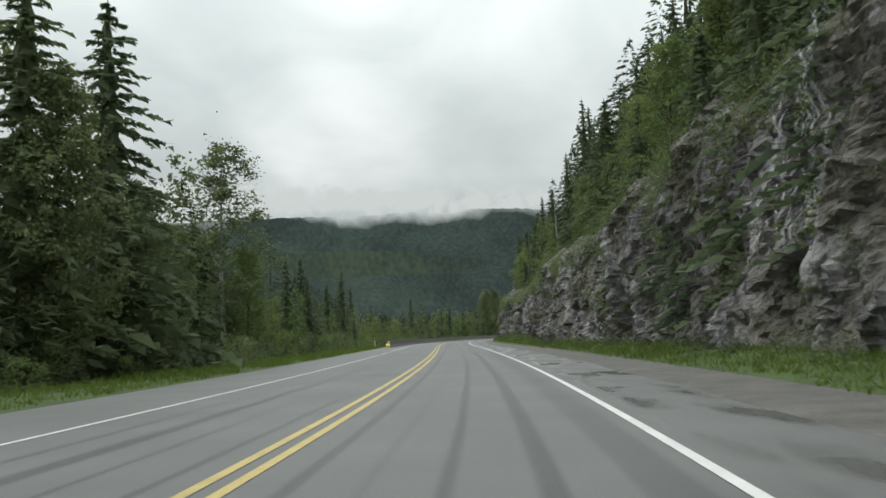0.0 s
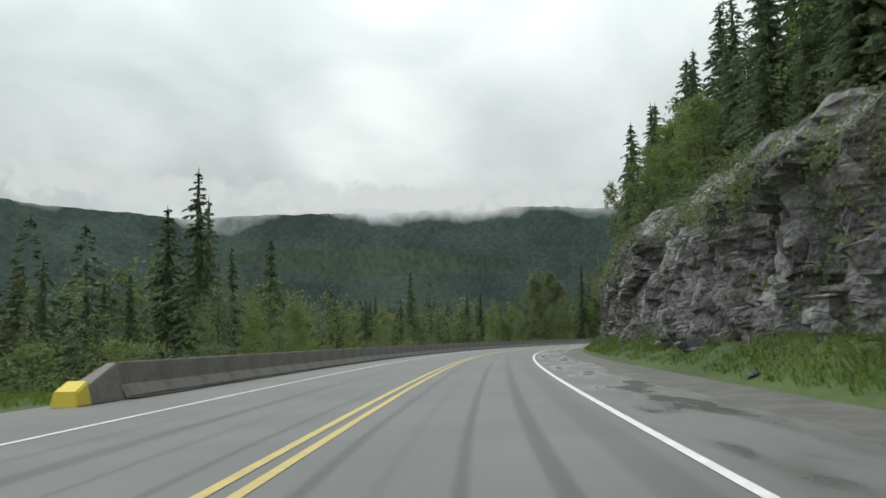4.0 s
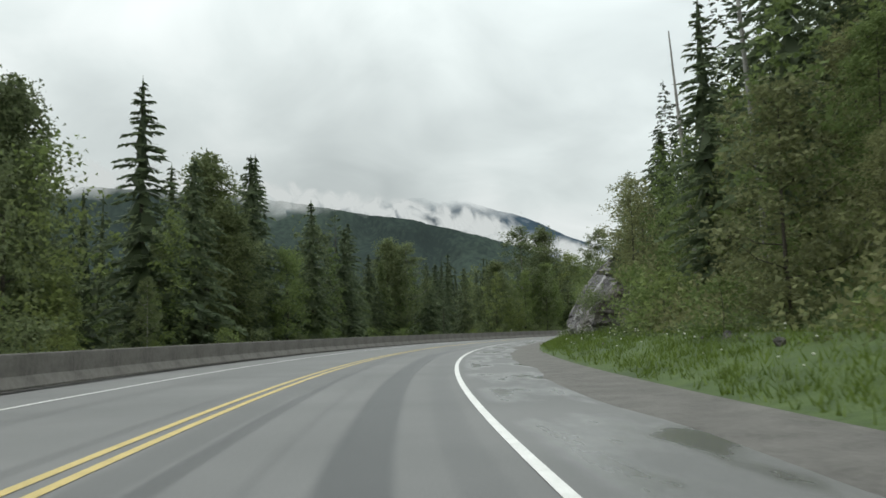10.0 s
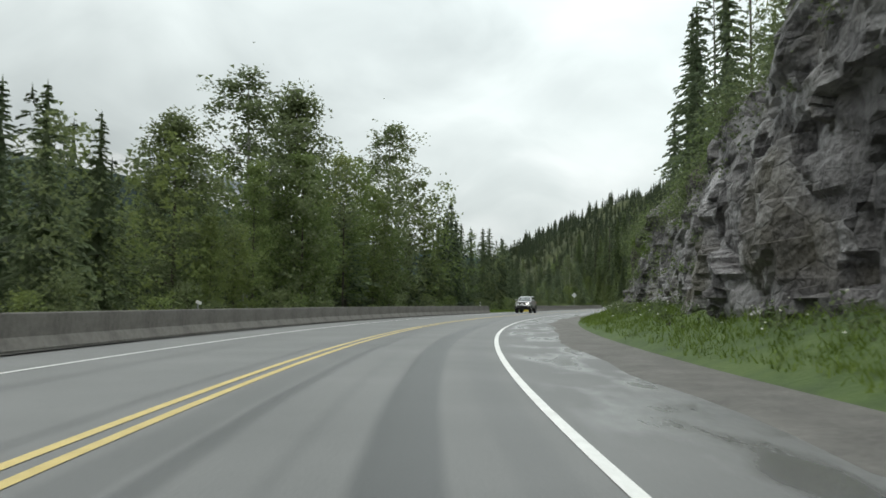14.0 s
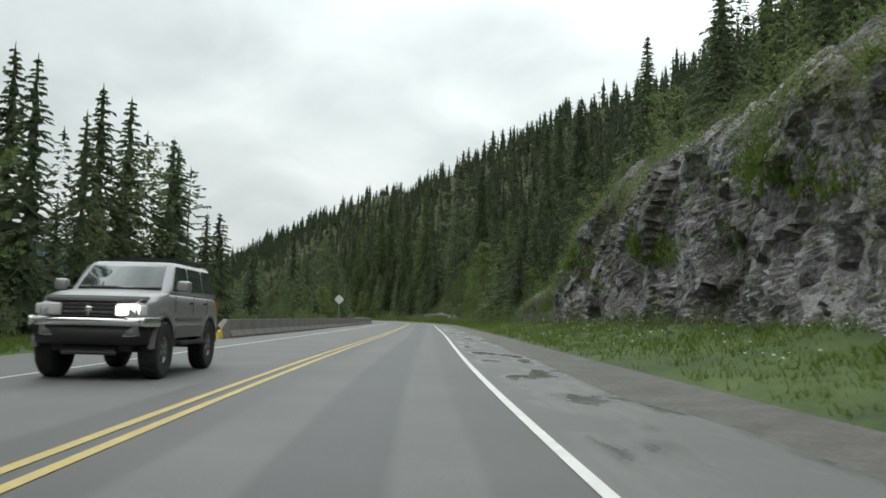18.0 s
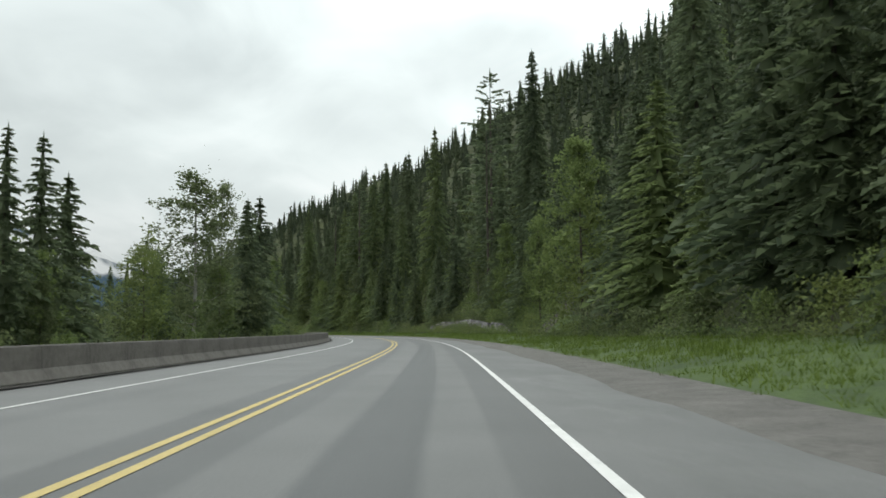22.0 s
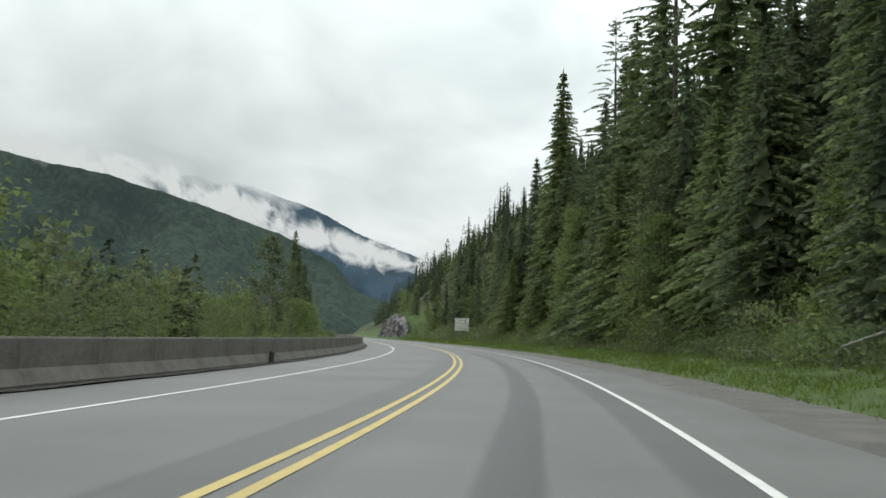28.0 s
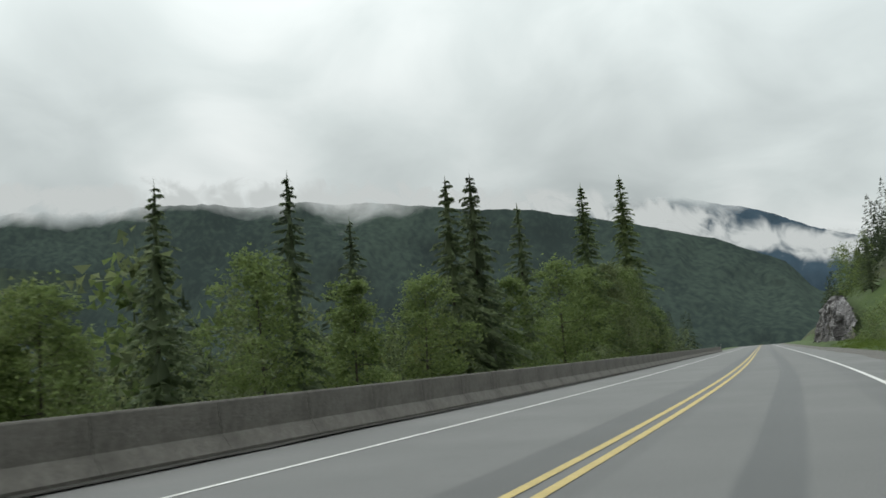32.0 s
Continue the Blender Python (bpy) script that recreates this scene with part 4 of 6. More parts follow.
named((126, 12, 12.5, L0, 1.3), (131, 12.5, 13.5, L0, 1.2), (136, 12.3, 13.5, L1, 1.3), (141, 13, 15, L0, 1.3), (146, 12.2, 14.5, L0, 1.2), (129, 14.5, 19, C3, 1), (134, 15, 20, C0, 1), (139, 14.3, 19, C1, 1), (144, 14.6, 20, C2, 1), (152, 13.2, 19, C0, 1), (122, 14, 18, C0, 1))
named((48, 12.6, 14.5, L0, 1.3), (40, 12.2, 15, L0, 1.2), (33, 12.4, 15.5, L1, 1.3), (54, 13, 16, C0, 1), (45, 14, 19, C1, 1), (37, 14, 20, C0, 1), (27, 13.5, 20, C2, 1), (61, 13, 16.5, C2, 0.9), (68, 12.5, 13.5, L0, 1.1))
named((148, 12.5, 18, C1, 0.9), (158, 11.6, 19, C2, 0.8), (165, 11.4, 17.5, C0, 0.9), (171, 11.4, 16.5, C1, 1), (177, 11.6, 18, C0, 0.9), (222, 18, 21, C1, 1), (241, 13, 13.5, C3, 1.1), (236, 14.5, 17, C1, 1), (270, 12.5, 10, C4, 1), (274, 13, 12.6, C4, 1), (288, 12.5, 12.3, C4, 1), (304, 13.4, 13.5, C3, 1), (318, 14.3, 15.5, C1, 1), (316, 14, 15.5, C0, 0.8))
named((335, 13, 16.7, C1, 0.9), (321, 12.6, 14.5, C4, 1), (326, 12.8, 16, C3, 1), (331, 13.2, 16.5, C4, 1), (340, 13.4, 18, C3, 1), (349, 14, 14.6, C3, 1), (371, 14, 18.9, C3, 1), (422, 20, 21.4, C1, 1), (459, 25, 31.4, C1, 1), (410, 18, 19, C3, 1), (496, 25, 34.5, C1, 1), (534, 30, 44, C1, 0.9), (560, 20, 37, C1, 0.8), (581, 20, 41, C4, 1))
named((523, 25, 37.3, C1, 0.9), (606, 18, 38, C2, 0.8), (569, 16, 29.8, C4, 1), (639, 14, 19, C0, 1), (646, 19, 37, C1, 1), (656, 18, 34, C3, 1), (634, 22, 39, C1, 0.9), (663, 18, 31, C3, 1), (627, 20, 38, C0, 0.9), (651, 24, 41, C1, 1), (686, 17, 33.5, C3, 1), (620, 16, 24.8, C1, 1), (709, 20, 28, C1, 1), (683, 16, 29, C3, 1.1), (511, 12.3, 14, L1, 1.1), (656, 13, 12.5, C2, 1.1), (650, 17, 36, OPEN_PINE, 1.2))
named((730, 15, 19.5, C1, 1), (708, 15, 18.3, C0, 1), (699, 14, 16.5, C1, 1), (741, 15, 18.6, C3, 1.1), (626, 13.5, 15, C2, 1), (604, 13.5, 13, C0, 1), (530, 13, 11, L0, 0.9), (548, 13.5, 13, L1, 0.9), (664, 13.4, 15, C1, 1), (482, 15, 17, C0, 1))


named((640, 12.6, 13.5, L3, 1.3), (638, 12.2, 9, L0, 1.2), (664, 12.9, 13.5, L0, 0.9), (668, 17.5, 33, OPEN_PINE, 1.1), (672, 20, 31, C1, 1.1), (661, 19, 28, C0, 1.2), (682, 21, 29, C1, 1), (653, 13.4, 15, YOUNG[0], 1.2), (646, 13.2, 13, YOUNG[1], 1.3), (658, 15.5, 20, YOUNG[0], 1.1), (634, 14.5, 14, YOUNG[0], 1.2), (628, 14, 16, YOUNG[1], 1.2))
named((300, -15, 11.5, L2, 1.3), (303, -14, 11.5, L3, 1.5), (297, -14.5, 9, YOUNG[0], 1.2), (306, -17, 10.5, C1, 1.2), (311, -15, 9.8, C0, 1.2), (316, -16, 10, C2, 1.1))
named((57, -14, 15.2, L3, 1.5), (59, -13, 8, L0, 1.1))
named((184, 12.6, 16, C0, 1.1), (180, 12.8, 14, C2, 1.1), (174, 12.6, 14, C0, 1.1), (170, 12.4, 14, C1, 1.1), (605, -13.2, 8.9, L0, 1.35), (270, -15, 14.8, C0, 1.2), (264, -15.5, 13.5, L2, 1.2), (20, 11.4, 14, C0, 1.1), (26, 11.2, 13, C2, 1), (31, 11, 12, C0, 1.1), (42, 11, 12.5, C1, 1.1))


# ---- the rest of the roadside trees ----
def left_top(s):
    return knots(s, (-20, 15), (57, 13), (62, 6.5), (78, 6.5), (90, 9), (115, 6), (210, 5.5), (235, 9), (260, 12), (290, 12), (306, 9.5), (326, 9.5), (345, 15), (385, 17), (400, 12), (432, 12), (442, 6), (480, 5.5), (500, 8), (545, 9), (565, 5), (590, 2.5), (680, 2.5), (700, 4.5), (760, 6), (800, 10), (1000, 12))


def leafy_share(s):
    return knots(s, (0, 0.35), (100, 0.4), (160, 0.3), (230, 0.4), (300, 0.25), (330, 0.55), (385, 0.6), (395, 0.1), (435, 0.1), (450, 0.5), (560, 0.5), (600, 0.75), (1000, 0.6))


def left_wood():
    rng = np.random.default_rng(5)
    for s in np.arange(-10, 820, 5.6):
        ss_ = s + rng.uniform(-2, 2)
        u = -(11.8 + rng.uniform(0, 7))
        top = float(left_top(ss_)) * rng.uniform(0.4, 0.92)
        if rng.random() < leafy_share(ss_):
            kind, b = LEAFY[rng.choice(4, p=[0.35, 0.25, 0.3, 0.1])], 11
            top *= 0.9
        else:
            kind, b = CONIFERS[rng.integers(0, 5)], 16
        if top - float(ground_height(ss_, u)) > 1.5:
            tree_to(kind, ss_, u, top, b, rng.uniform(0.85, 1.2), rng=rng)


def right_wood():
    rng = np.random.default_rng(6)
    for s in np.arange(-6, 790, 6.4):
        tall = float(cliff_height(s))
        crest = float(cliff_foot(s)) + LEAN * tall + 2.6
        deep = 1 if s < 470 else 2
        for k in range(deep):
            ss_, u = s + rng.uniform(-2.2, 2.2), crest + k * 4.2 + rng.uniform(0, 2.5) + (0.2 if tall < 1 else 0)
            big = float(knots(ss_, (0, 9), (160, 10), (175, 15), (215, 15), (235, 10), (250, 8), (300, 6), (420, 8), (470, 12), (520, 16), (690, 17), (715, 12), (760, 8), (1000, 9)))
            leafy = float(knots(ss_, (0, 0.3), (180, 0.35), (195, 0.7), (245, 0.7), (260, 0.35), (470, 0.3), (500, 0.18), (560, 0.3), (1000, 0.3)))
            if rng.random() < leafy:
                plant(LEAFY[rng.integers(0, 4)], ss_, u, big * rng.uniform(0.3, 0.55), 11, rng.uniform(0.9, 1.3), rng=rng)
            else:
                plant(CONIFERS[rng.integers(0, 4)], ss_, u, big * rng.uniform(0.45, 1.05), 16, rng.uniform(0.9, 1.25), rng=rng)


def bushes():
    rng = np.random.default_rng(7)
    for s in np.arange(-5, 760, 4.6):
        tall = float(cliff_height(s))
        foot = float(cliff_foot(s))
        u = foot + LEAN * tall + rng.uniform(0.6, 2.6) if tall > 0.5 else foot + rng.uniform(-0.6, 2.5)
        plant(BUSH[rng.integers(0, 2)], s + rng.uniform(-1, 1), u, rng.uniform(1.0, 2.8), 2.4, rng.uniform(0.8, 1.3), rng=rng)
        plant(BUSH[rng.integers(0, 2)], s + rng.uniform(-1, 1), -rng.uniform(9.0, 11.5), rng.uniform(0.9, 2.0), 2.4, rng.uniform(0.8, 1.3), rng=rng)


tree_to(L3, 188, 11.6, 19.5, 11, 0.75, lean=(0.03, -0.2), turn=0.0)
for s_ in np.arange(160, 177, 2.2):
    plant(BUSH[0] if int(s_) % 3 else BUSH[1], s_, float(cliff_foot(s_)) + LEAN * float(cliff_height(s_)) + 2.3, 2.4 + 1.0 * math.sin(s_ * 1.7), 2.4, 1.15)
for s_ in (163, 176):
    plant(L0, s_, float(cliff_foot(s_)) + LEAN * float(cliff_height(s_)) + 2.8, 6.0, 11, 1.3)
def slope_trees():
    """Small broadleaf trees scattered over the open slope between the rock cuts."""
    rng = np.random.default_rng(14)
    for s in np.arange(196, 262, 2.6):
        u = 11.5 + 9 * rng.random()
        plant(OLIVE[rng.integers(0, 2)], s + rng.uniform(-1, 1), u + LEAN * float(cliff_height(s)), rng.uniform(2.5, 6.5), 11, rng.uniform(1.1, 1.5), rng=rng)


def spruce_wall():
    """The close row of spruces that stands along the foot of the wooded slope, branched to the ground."""
    rng = np.random.default_rng(15)
    for s in np.arange(474, 700, 3.6):
        if 510 < s < 537 or 545 < s < 585:
            continue
        plant(YOUNG[rng.integers(0, 2)] if rng.random() < (0.75 if s > 590 else 0.3) else CONIFERS[rng.integers(0, 4)], s + rng.uniform(-1.2, 1.2), 13.2 + 2.6 * rng.random(), rng.uniform(5.5, 13), 16, rng.uniform(1.0, 1.35), rng=rng)


def brow():
    """Small spruces and bushes crowding the brow of the first rock cut, some hanging over it."""
    rng = np.random.default_rng(16)
    for s in np.arange(98, 176, 2.0):
        edge = float(cliff_foot(s)) + LEAN * float(cliff_height(s))
        if rng.random() < 0.55:
            plant(CONIFERS[rng.integers(0, 4)], s + rng.uniform(-1, 1), edge + rng.uniform(1.2, 2.6), rng.uniform(3, 7), 16, rng.uniform(1.3, 1.7), lean=(rng.normal(0, 0.08), rng.normal(0, 0.08)), rng=rng)
        plant(BUSH[1 if rng.random() < 0.7 else 0], s + rng.uniform(-1, 1), edge + rng.uniform(0.5, 1.5), rng.uniform(1.4, 2.8), 2.4, rng.uniform(1.0, 1.4), rng=rng)


brow()
slope_trees()
spruce_wall()
left_wood()
right_wood()
bushes()


# ---- the woods beyond, as one mass on each side ----
def far_kinds(seed, levels, per, tufts, fat, core):
    """Far conifers one metre tall."""
    rng = np.random.default_rng(seed)
    return [conifer_crown(1.0, rng.uniform(0.19, 0.28), rng, levels, per, tufts, 0.02, fat=fat, inner=0.35, core=core, power=0.92) for k in range(7)]


def far_leafy(seed, limbs, clumps, leaves, size):
    rng = np.random.default_rng(seed)
    return [leafy_crown(1.0, rng.uniform(0.17, 0.25), rng, limbs, clumps, leaves, size, low=0.12, pointed=rng.uniform(0.45, 0.75))[0] for k in range(7)]


def far_wood(name, label, spots, levels, seed, mat):
    """One mass of trees; each spot names its level of detail."""
    rng = np.random.default_rng(seed)
    V = []
    for s, u, h, w, lod in spots:
        p = along(s, u, ground_height(s, u) - 0.3)
        a = rng.random() * 6.28
        k = levels[lod][rng.integers(0, 7)] * [h * w, h * w, h]
        c, d = math.cos(a), math.sin(a)
        lean = rng.normal(0, 0.015, 2)
        V.append(np.stack([k[:, 0] * c - k[:, 1] * d + lean[0] * k[:, 2], k[:, 0] * d + k[:, 1] * c + lean[1] * k[:, 2], k[:, 2]], 1) + p)
    V = np.concatenate(V)
    return tagged(new(name, mesh_of(name, V, np.arange(len(V)).reshape(-1, 3), mat)), label, "forest", kind="stuff")


def hill_big(s):
    return float(knots(s, (0, 11), (190, 14), (260, 11), (420, 9.5), (480, 10), (560, 12), (640, 13.5), (690, 12), (740, 11), (1000, 13)))


def hill_spots():
    rng = np.random.default_rng(8)
    out = []
    for s in np.arange(-15, 930, 3.7):
        for u in np.concatenate([np.arange(18, 34, 3.9), np.arange(34, 60, 5), np.arange(60, 108, 6.5)]):
            if rng.random() < (0.72 if u < 27 else 0.85):
                s2, u2 = s + rng.uniform(-2, 2), u + rng.uniform(-2.5, 2.5)
                if u2 * -float(np.interp(s2, _s, _k)) < 0.75:
                    far_ = float(np.clip((u2 - 40) / 20, 0, 1))
                    out.append((s2, u2, hill_big(s2) * (1 - 0.14 * far_) * (0.45 + 0.6 * rng.random() ** 1.4 + 0.35 * float(value_noise(np.array(s2 / 11), np.array(u2 / 9), 4))), rng.uniform(0.85, 1.3) * (1 + 0.35 * far_), 0 if u2 < 27 else 1 if u2 < 46 else 2))
    return out


def hill_leafy():
    rng = np.random.default_rng(18)
    out = []
    for s in np.arange(-10, 800, 3.0):
        base = float(cliff_foot(s)) + LEAN * float(cliff_height(s)) + 2
        n = 4 if 180 < s < 250 else 1 if 470 < s < 560 else 3 if s >= 560 else 1
        for k in range(n):
            if rng.random() < 0.7:
                out.append((s + rng.uniform(-2, 2), base + rng.random() ** 1.6 * 22, rng.uniform(2.5, 8.5), rng.uniform(0.9, 1.3), 1))
    return out


def left_full(s):
    return float(left_top(s)) + float(knots(s, (110, 0), (130, 2.5), (215, 2), (235, 0), (580, 0), (610, 3), (690, 3), (720, 0))) + float(knots(s, (590, 0), (615, 1.5), (690, 1.5), (715, 0)))


def valley_spots():
    rng = np.random.default_rng(9)
    out = []
    for s in np.arange(-15, 900, 5.0):
        for u in np.concatenate([np.arange(-15, -34, -4.5), np.arange(-36, -90, -8.0)]):
            s2, u2 = s + rng.uniform(-2.5, 2.5), u + rng.uniform(-2.5, 2.5)
            top = left_full(s2) * rng.uniform(0.35, 0.98)
            h = top - float(ground_height(s2, u2))
            if h > 3 and rng.random() > 0.6 * float(leafy_share(s2)) * (u > -34):
                out.append((s2, u2, min(h, 24), rng.uniform(0.85, 1.3), 0 if u2 > -21 else 1 if u2 > -32 else 2))
    return out


def valley_leafy(seed, share):
    rng = np.random.default_rng(seed)
    out = []
    for s in np.arange(-10, 840, 4.8):
        for u in (-12, -15.5, -20, -26, -33):
            crowd = float(knots(s, (95, 1), (125, 2.2), (225, 2.2), (250, 1.2), (580, 1.2), (600, 1.5), (700, 1.5), (730, 1)))
            if rng.random() < crowd * (share * float(leafy_share(s)) + 0.06):
                s2, u2 = s + rng.uniform(-2, 2), u + rng.uniform(-2, 2)
                tall = (left_full(s2) - (3.2 if u2 > -17.5 and (s2 > 585 or 104 < s2 < 205) else 0)) * (0.4 + 0.58 * rng.random() ** (0.6 if crowd > 1.3 else 1.0)) - float(ground_height(s2, u2))
                if tall > 1.8:
                    out.append((s2, min(u2, -11.2), tall, rng.uniform(0.8, 1.15), 1 if u2 > -17.5 else 0))
    return out


FAR = [far_kinds(30, 27, 7, 4, 1.15, 0.0), far_kinds(31, 19, 6, 2, 1.6, 0.3), far_kinds(32, 11, 5, 2, 2.0, 0.48)]
FAR_LEAFY = [far_leafy(33, 18, 2, 11, 0.017), far_leafy(34, 22, 3, 13, 0.012)]
far_wood("hillside_forest", "dense dark conifer forest covering the steep hillside", hill_spots(), FAR, 30, NEEDLES_FAR)
far_wood("hillside_broadleaf_wood", "fresh green broadleaf trees among the conifers on the slope", hill_leafy(), FAR_LEAFY, 36, LEAVES)
far_wood("valley_forest", "mixed green forest in the valley beyond the barrier", valley_spots(), FAR, 40, NEEDLES_FAR)
far_wood("valley_broadleaf_wood", "loose green broadleaf wood on the valley side", valley_leafy(63, 0.5), FAR_LEAFY, 41, LEAVES_DULL)
far_wood("valley_broadleaf_wood", "fresh green broadleaf wood on the valley side", valley_leafy(64, 0.45), FAR_LEAFY, 42, LEAVES)


# ---- mountains, so far off that they stand as a backdrop ----
def mountain_material(name, dark, light, haze, cloud_low, cloud_high):
    m, n, l, p = material(name, 1.0)
    p.inputs["Specular IOR Level"].default_value = 0.0
    co = n.new("ShaderNodeTexCoord")
    broad, trees = n.new("ShaderNodeTexNoise"), n.new("ShaderNodeTexNoise")
    broad.inputs["Scale"].default_value, broad.inputs["Detail"].default_value = 0.0045, 5
    trees.inputs["Scale"].default_value, trees.inputs["Detail"].default_value = 0.09, 6
    mp = n.new("ShaderNodeMapping")
    mp.inputs["Scale"].default_value = (1.3, 1.3, 1.0)
    l.new(co.outputs["Object"], mp.inputs[0])
    l.new(co.outputs["Object"], broad.inputs["Vector"])
    l.new(mp.outputs[0], trees.inputs["Vector"])
    t = n.new("ShaderNodeMix")
    t.inputs[0].default_value = 0.5
    l.new(broad.outputs["Fac"], t.inputs[2])
    l.new(trees.outputs["Fac"], t.inputs[3])
    r = n.new("ShaderNodeValToRGB")
    r.color_ramp.elements[0].position, r.color_ramp.elements[0].color = 0.42, (*dark, 1)
    r.color_ramp.elements[1].position, r.color_ramp.elements[1].color = 0.62, (*light, 1)
    l.new(t.outputs[0], r.inputs[0])
    l.new(r.outputs[0], p.inputs["Base Color"])
    # distance haze over the slope, put in as a glow of its surface
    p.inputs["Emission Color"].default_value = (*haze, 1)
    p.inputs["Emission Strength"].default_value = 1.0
    # the tops go up into low cloud with a torn lower edge
    sep = n.new("ShaderNodeSeparateXYZ")
    l.new(co.outputs["Object"], sep.inputs[0])
    w = n.new("ShaderNodeTexNoise")
    w.inputs["Scale"].default_value, w.inputs["Detail"].default_value = 0.006, 8
    l.new(co.outputs["Object"], w.inputs["Vector"])
    ad = n.new("ShaderNodeMath")
    ad.operation, ad.inputs[1].default_value = "MULTIPLY_ADD", 150
    l.new(w.outputs["Fac"], ad.inputs[0])
    l.new(sep.outputs[2], ad.inputs[2])
    mr = n.new("ShaderNodeMapRange")
    mr.inputs["From Min"].default_value, mr.inputs["From Max"].default_value = cloud_low + 75, cloud_high + 75
    l.new(ad.outputs[0], mr.inputs["Value"])
    tr, mix = n.new("ShaderNodeBsdfTransparent"), n.new("ShaderNodeMixShader")
    l.new(mr.outputs[0], mix.inputs[0])
    l.new(p.outputs[0], mix.inputs[1])
    l.new(tr.outputs[0], mix.inputs[2])
    l.new(mix.outputs[0], n["Material Output"].inputs[0])
    return m


def ridge(name, radius, az0, az1, profile, mat, label, seed, rough=0.03):
    az = np.linspace(az0, az1, 320)
    top = knots(az, *profile)
    v = np.linspace(0, 1, 24)[None, :]
    A = np.broadcast_to(np.radians(az)[:, None], (len(az), 24))
    elev = np.tan(np.radians(top))[:, None] * radius
    wig = fbm(az[:, None] / 2.5 + v * 0, v * 3 + az[:, None] * 0, seed)
    tips = rough * 0.25 * fbm(az[:, None] * 7, v * 20, seed + 3, 2)
    Z = -40 + (elev + 40) * (v + rough * wig * v + tips * v)
    R = radius * (0.8 + 0.2 * v) + radius * 0.05 * wig
    P = np.stack([200 - np.sin(A) * R, 330 + np.cos(A) * R, Z], -1)
    f = grid_faces(*A.shape)
    return tagged(new(name, mesh_of(name, P.reshape(-1, 3), f, mat, True)), label, "mountain", kind="structure")


RIDGE_TOP = ((-44, 0.8), (-36, 1.3), (-30, 1.9), (-27.8, 2.5), (-26.6, 4.1), (-23.1, 5.8), (-21, 6.4), (-18, 7.3), (-13.5, 8.4), (-7.5, 9.2), (-3.5, 9.8), (3, 10.0), (7, 10.2), (12, 10.3), (17, 9.9), (28, 9.5), (34, 9.0), (50, 10), (75, 11))
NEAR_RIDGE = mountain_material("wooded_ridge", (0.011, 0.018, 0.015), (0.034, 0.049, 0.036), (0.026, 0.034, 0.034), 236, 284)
# the peak's blue base colours hold distance haze as well
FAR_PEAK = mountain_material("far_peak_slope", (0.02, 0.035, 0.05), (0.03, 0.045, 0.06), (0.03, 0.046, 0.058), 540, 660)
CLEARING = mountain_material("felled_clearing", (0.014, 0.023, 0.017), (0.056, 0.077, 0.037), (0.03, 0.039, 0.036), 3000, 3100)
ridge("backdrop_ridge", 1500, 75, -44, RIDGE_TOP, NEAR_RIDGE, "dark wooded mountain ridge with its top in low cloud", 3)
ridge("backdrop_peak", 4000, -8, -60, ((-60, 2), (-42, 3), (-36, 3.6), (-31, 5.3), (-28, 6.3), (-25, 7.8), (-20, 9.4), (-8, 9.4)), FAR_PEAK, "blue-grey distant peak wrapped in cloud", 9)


def clearing(az0, az1, low, high):
    """A lighter felled strip on the ridge, with an uneven rim."""
    q = np.linspace(0, 1, 60)
    az = np.radians(az0 + (az1 - az0) * q)
    wide = np.sin(np.pi * q) ** 0.6
    mid = low[0] + (low[1] - low[0]) * q
    rim = 0.5 * fbm(q * 9, q * 0 + 2, 71)
    tops, bots = mid + wide * (high + rim), mid - wide * (high * 0.6 - rim * 1.2)
    v = np.linspace(0, 1, 5)[None, :]
    el = np.radians(bots[:, None] + (tops - bots)[:, None] * v)
    R = 1290.0
    P = np.stack([200 - np.sin(az)[:, None] * R + 0 * el, 330 + np.cos(az)[:, None] * R + 0 * el, np.tan(el) * R], -1)
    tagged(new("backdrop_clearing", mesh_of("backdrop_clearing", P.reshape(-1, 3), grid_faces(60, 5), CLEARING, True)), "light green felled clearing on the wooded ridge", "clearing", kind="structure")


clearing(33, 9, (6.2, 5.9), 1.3)


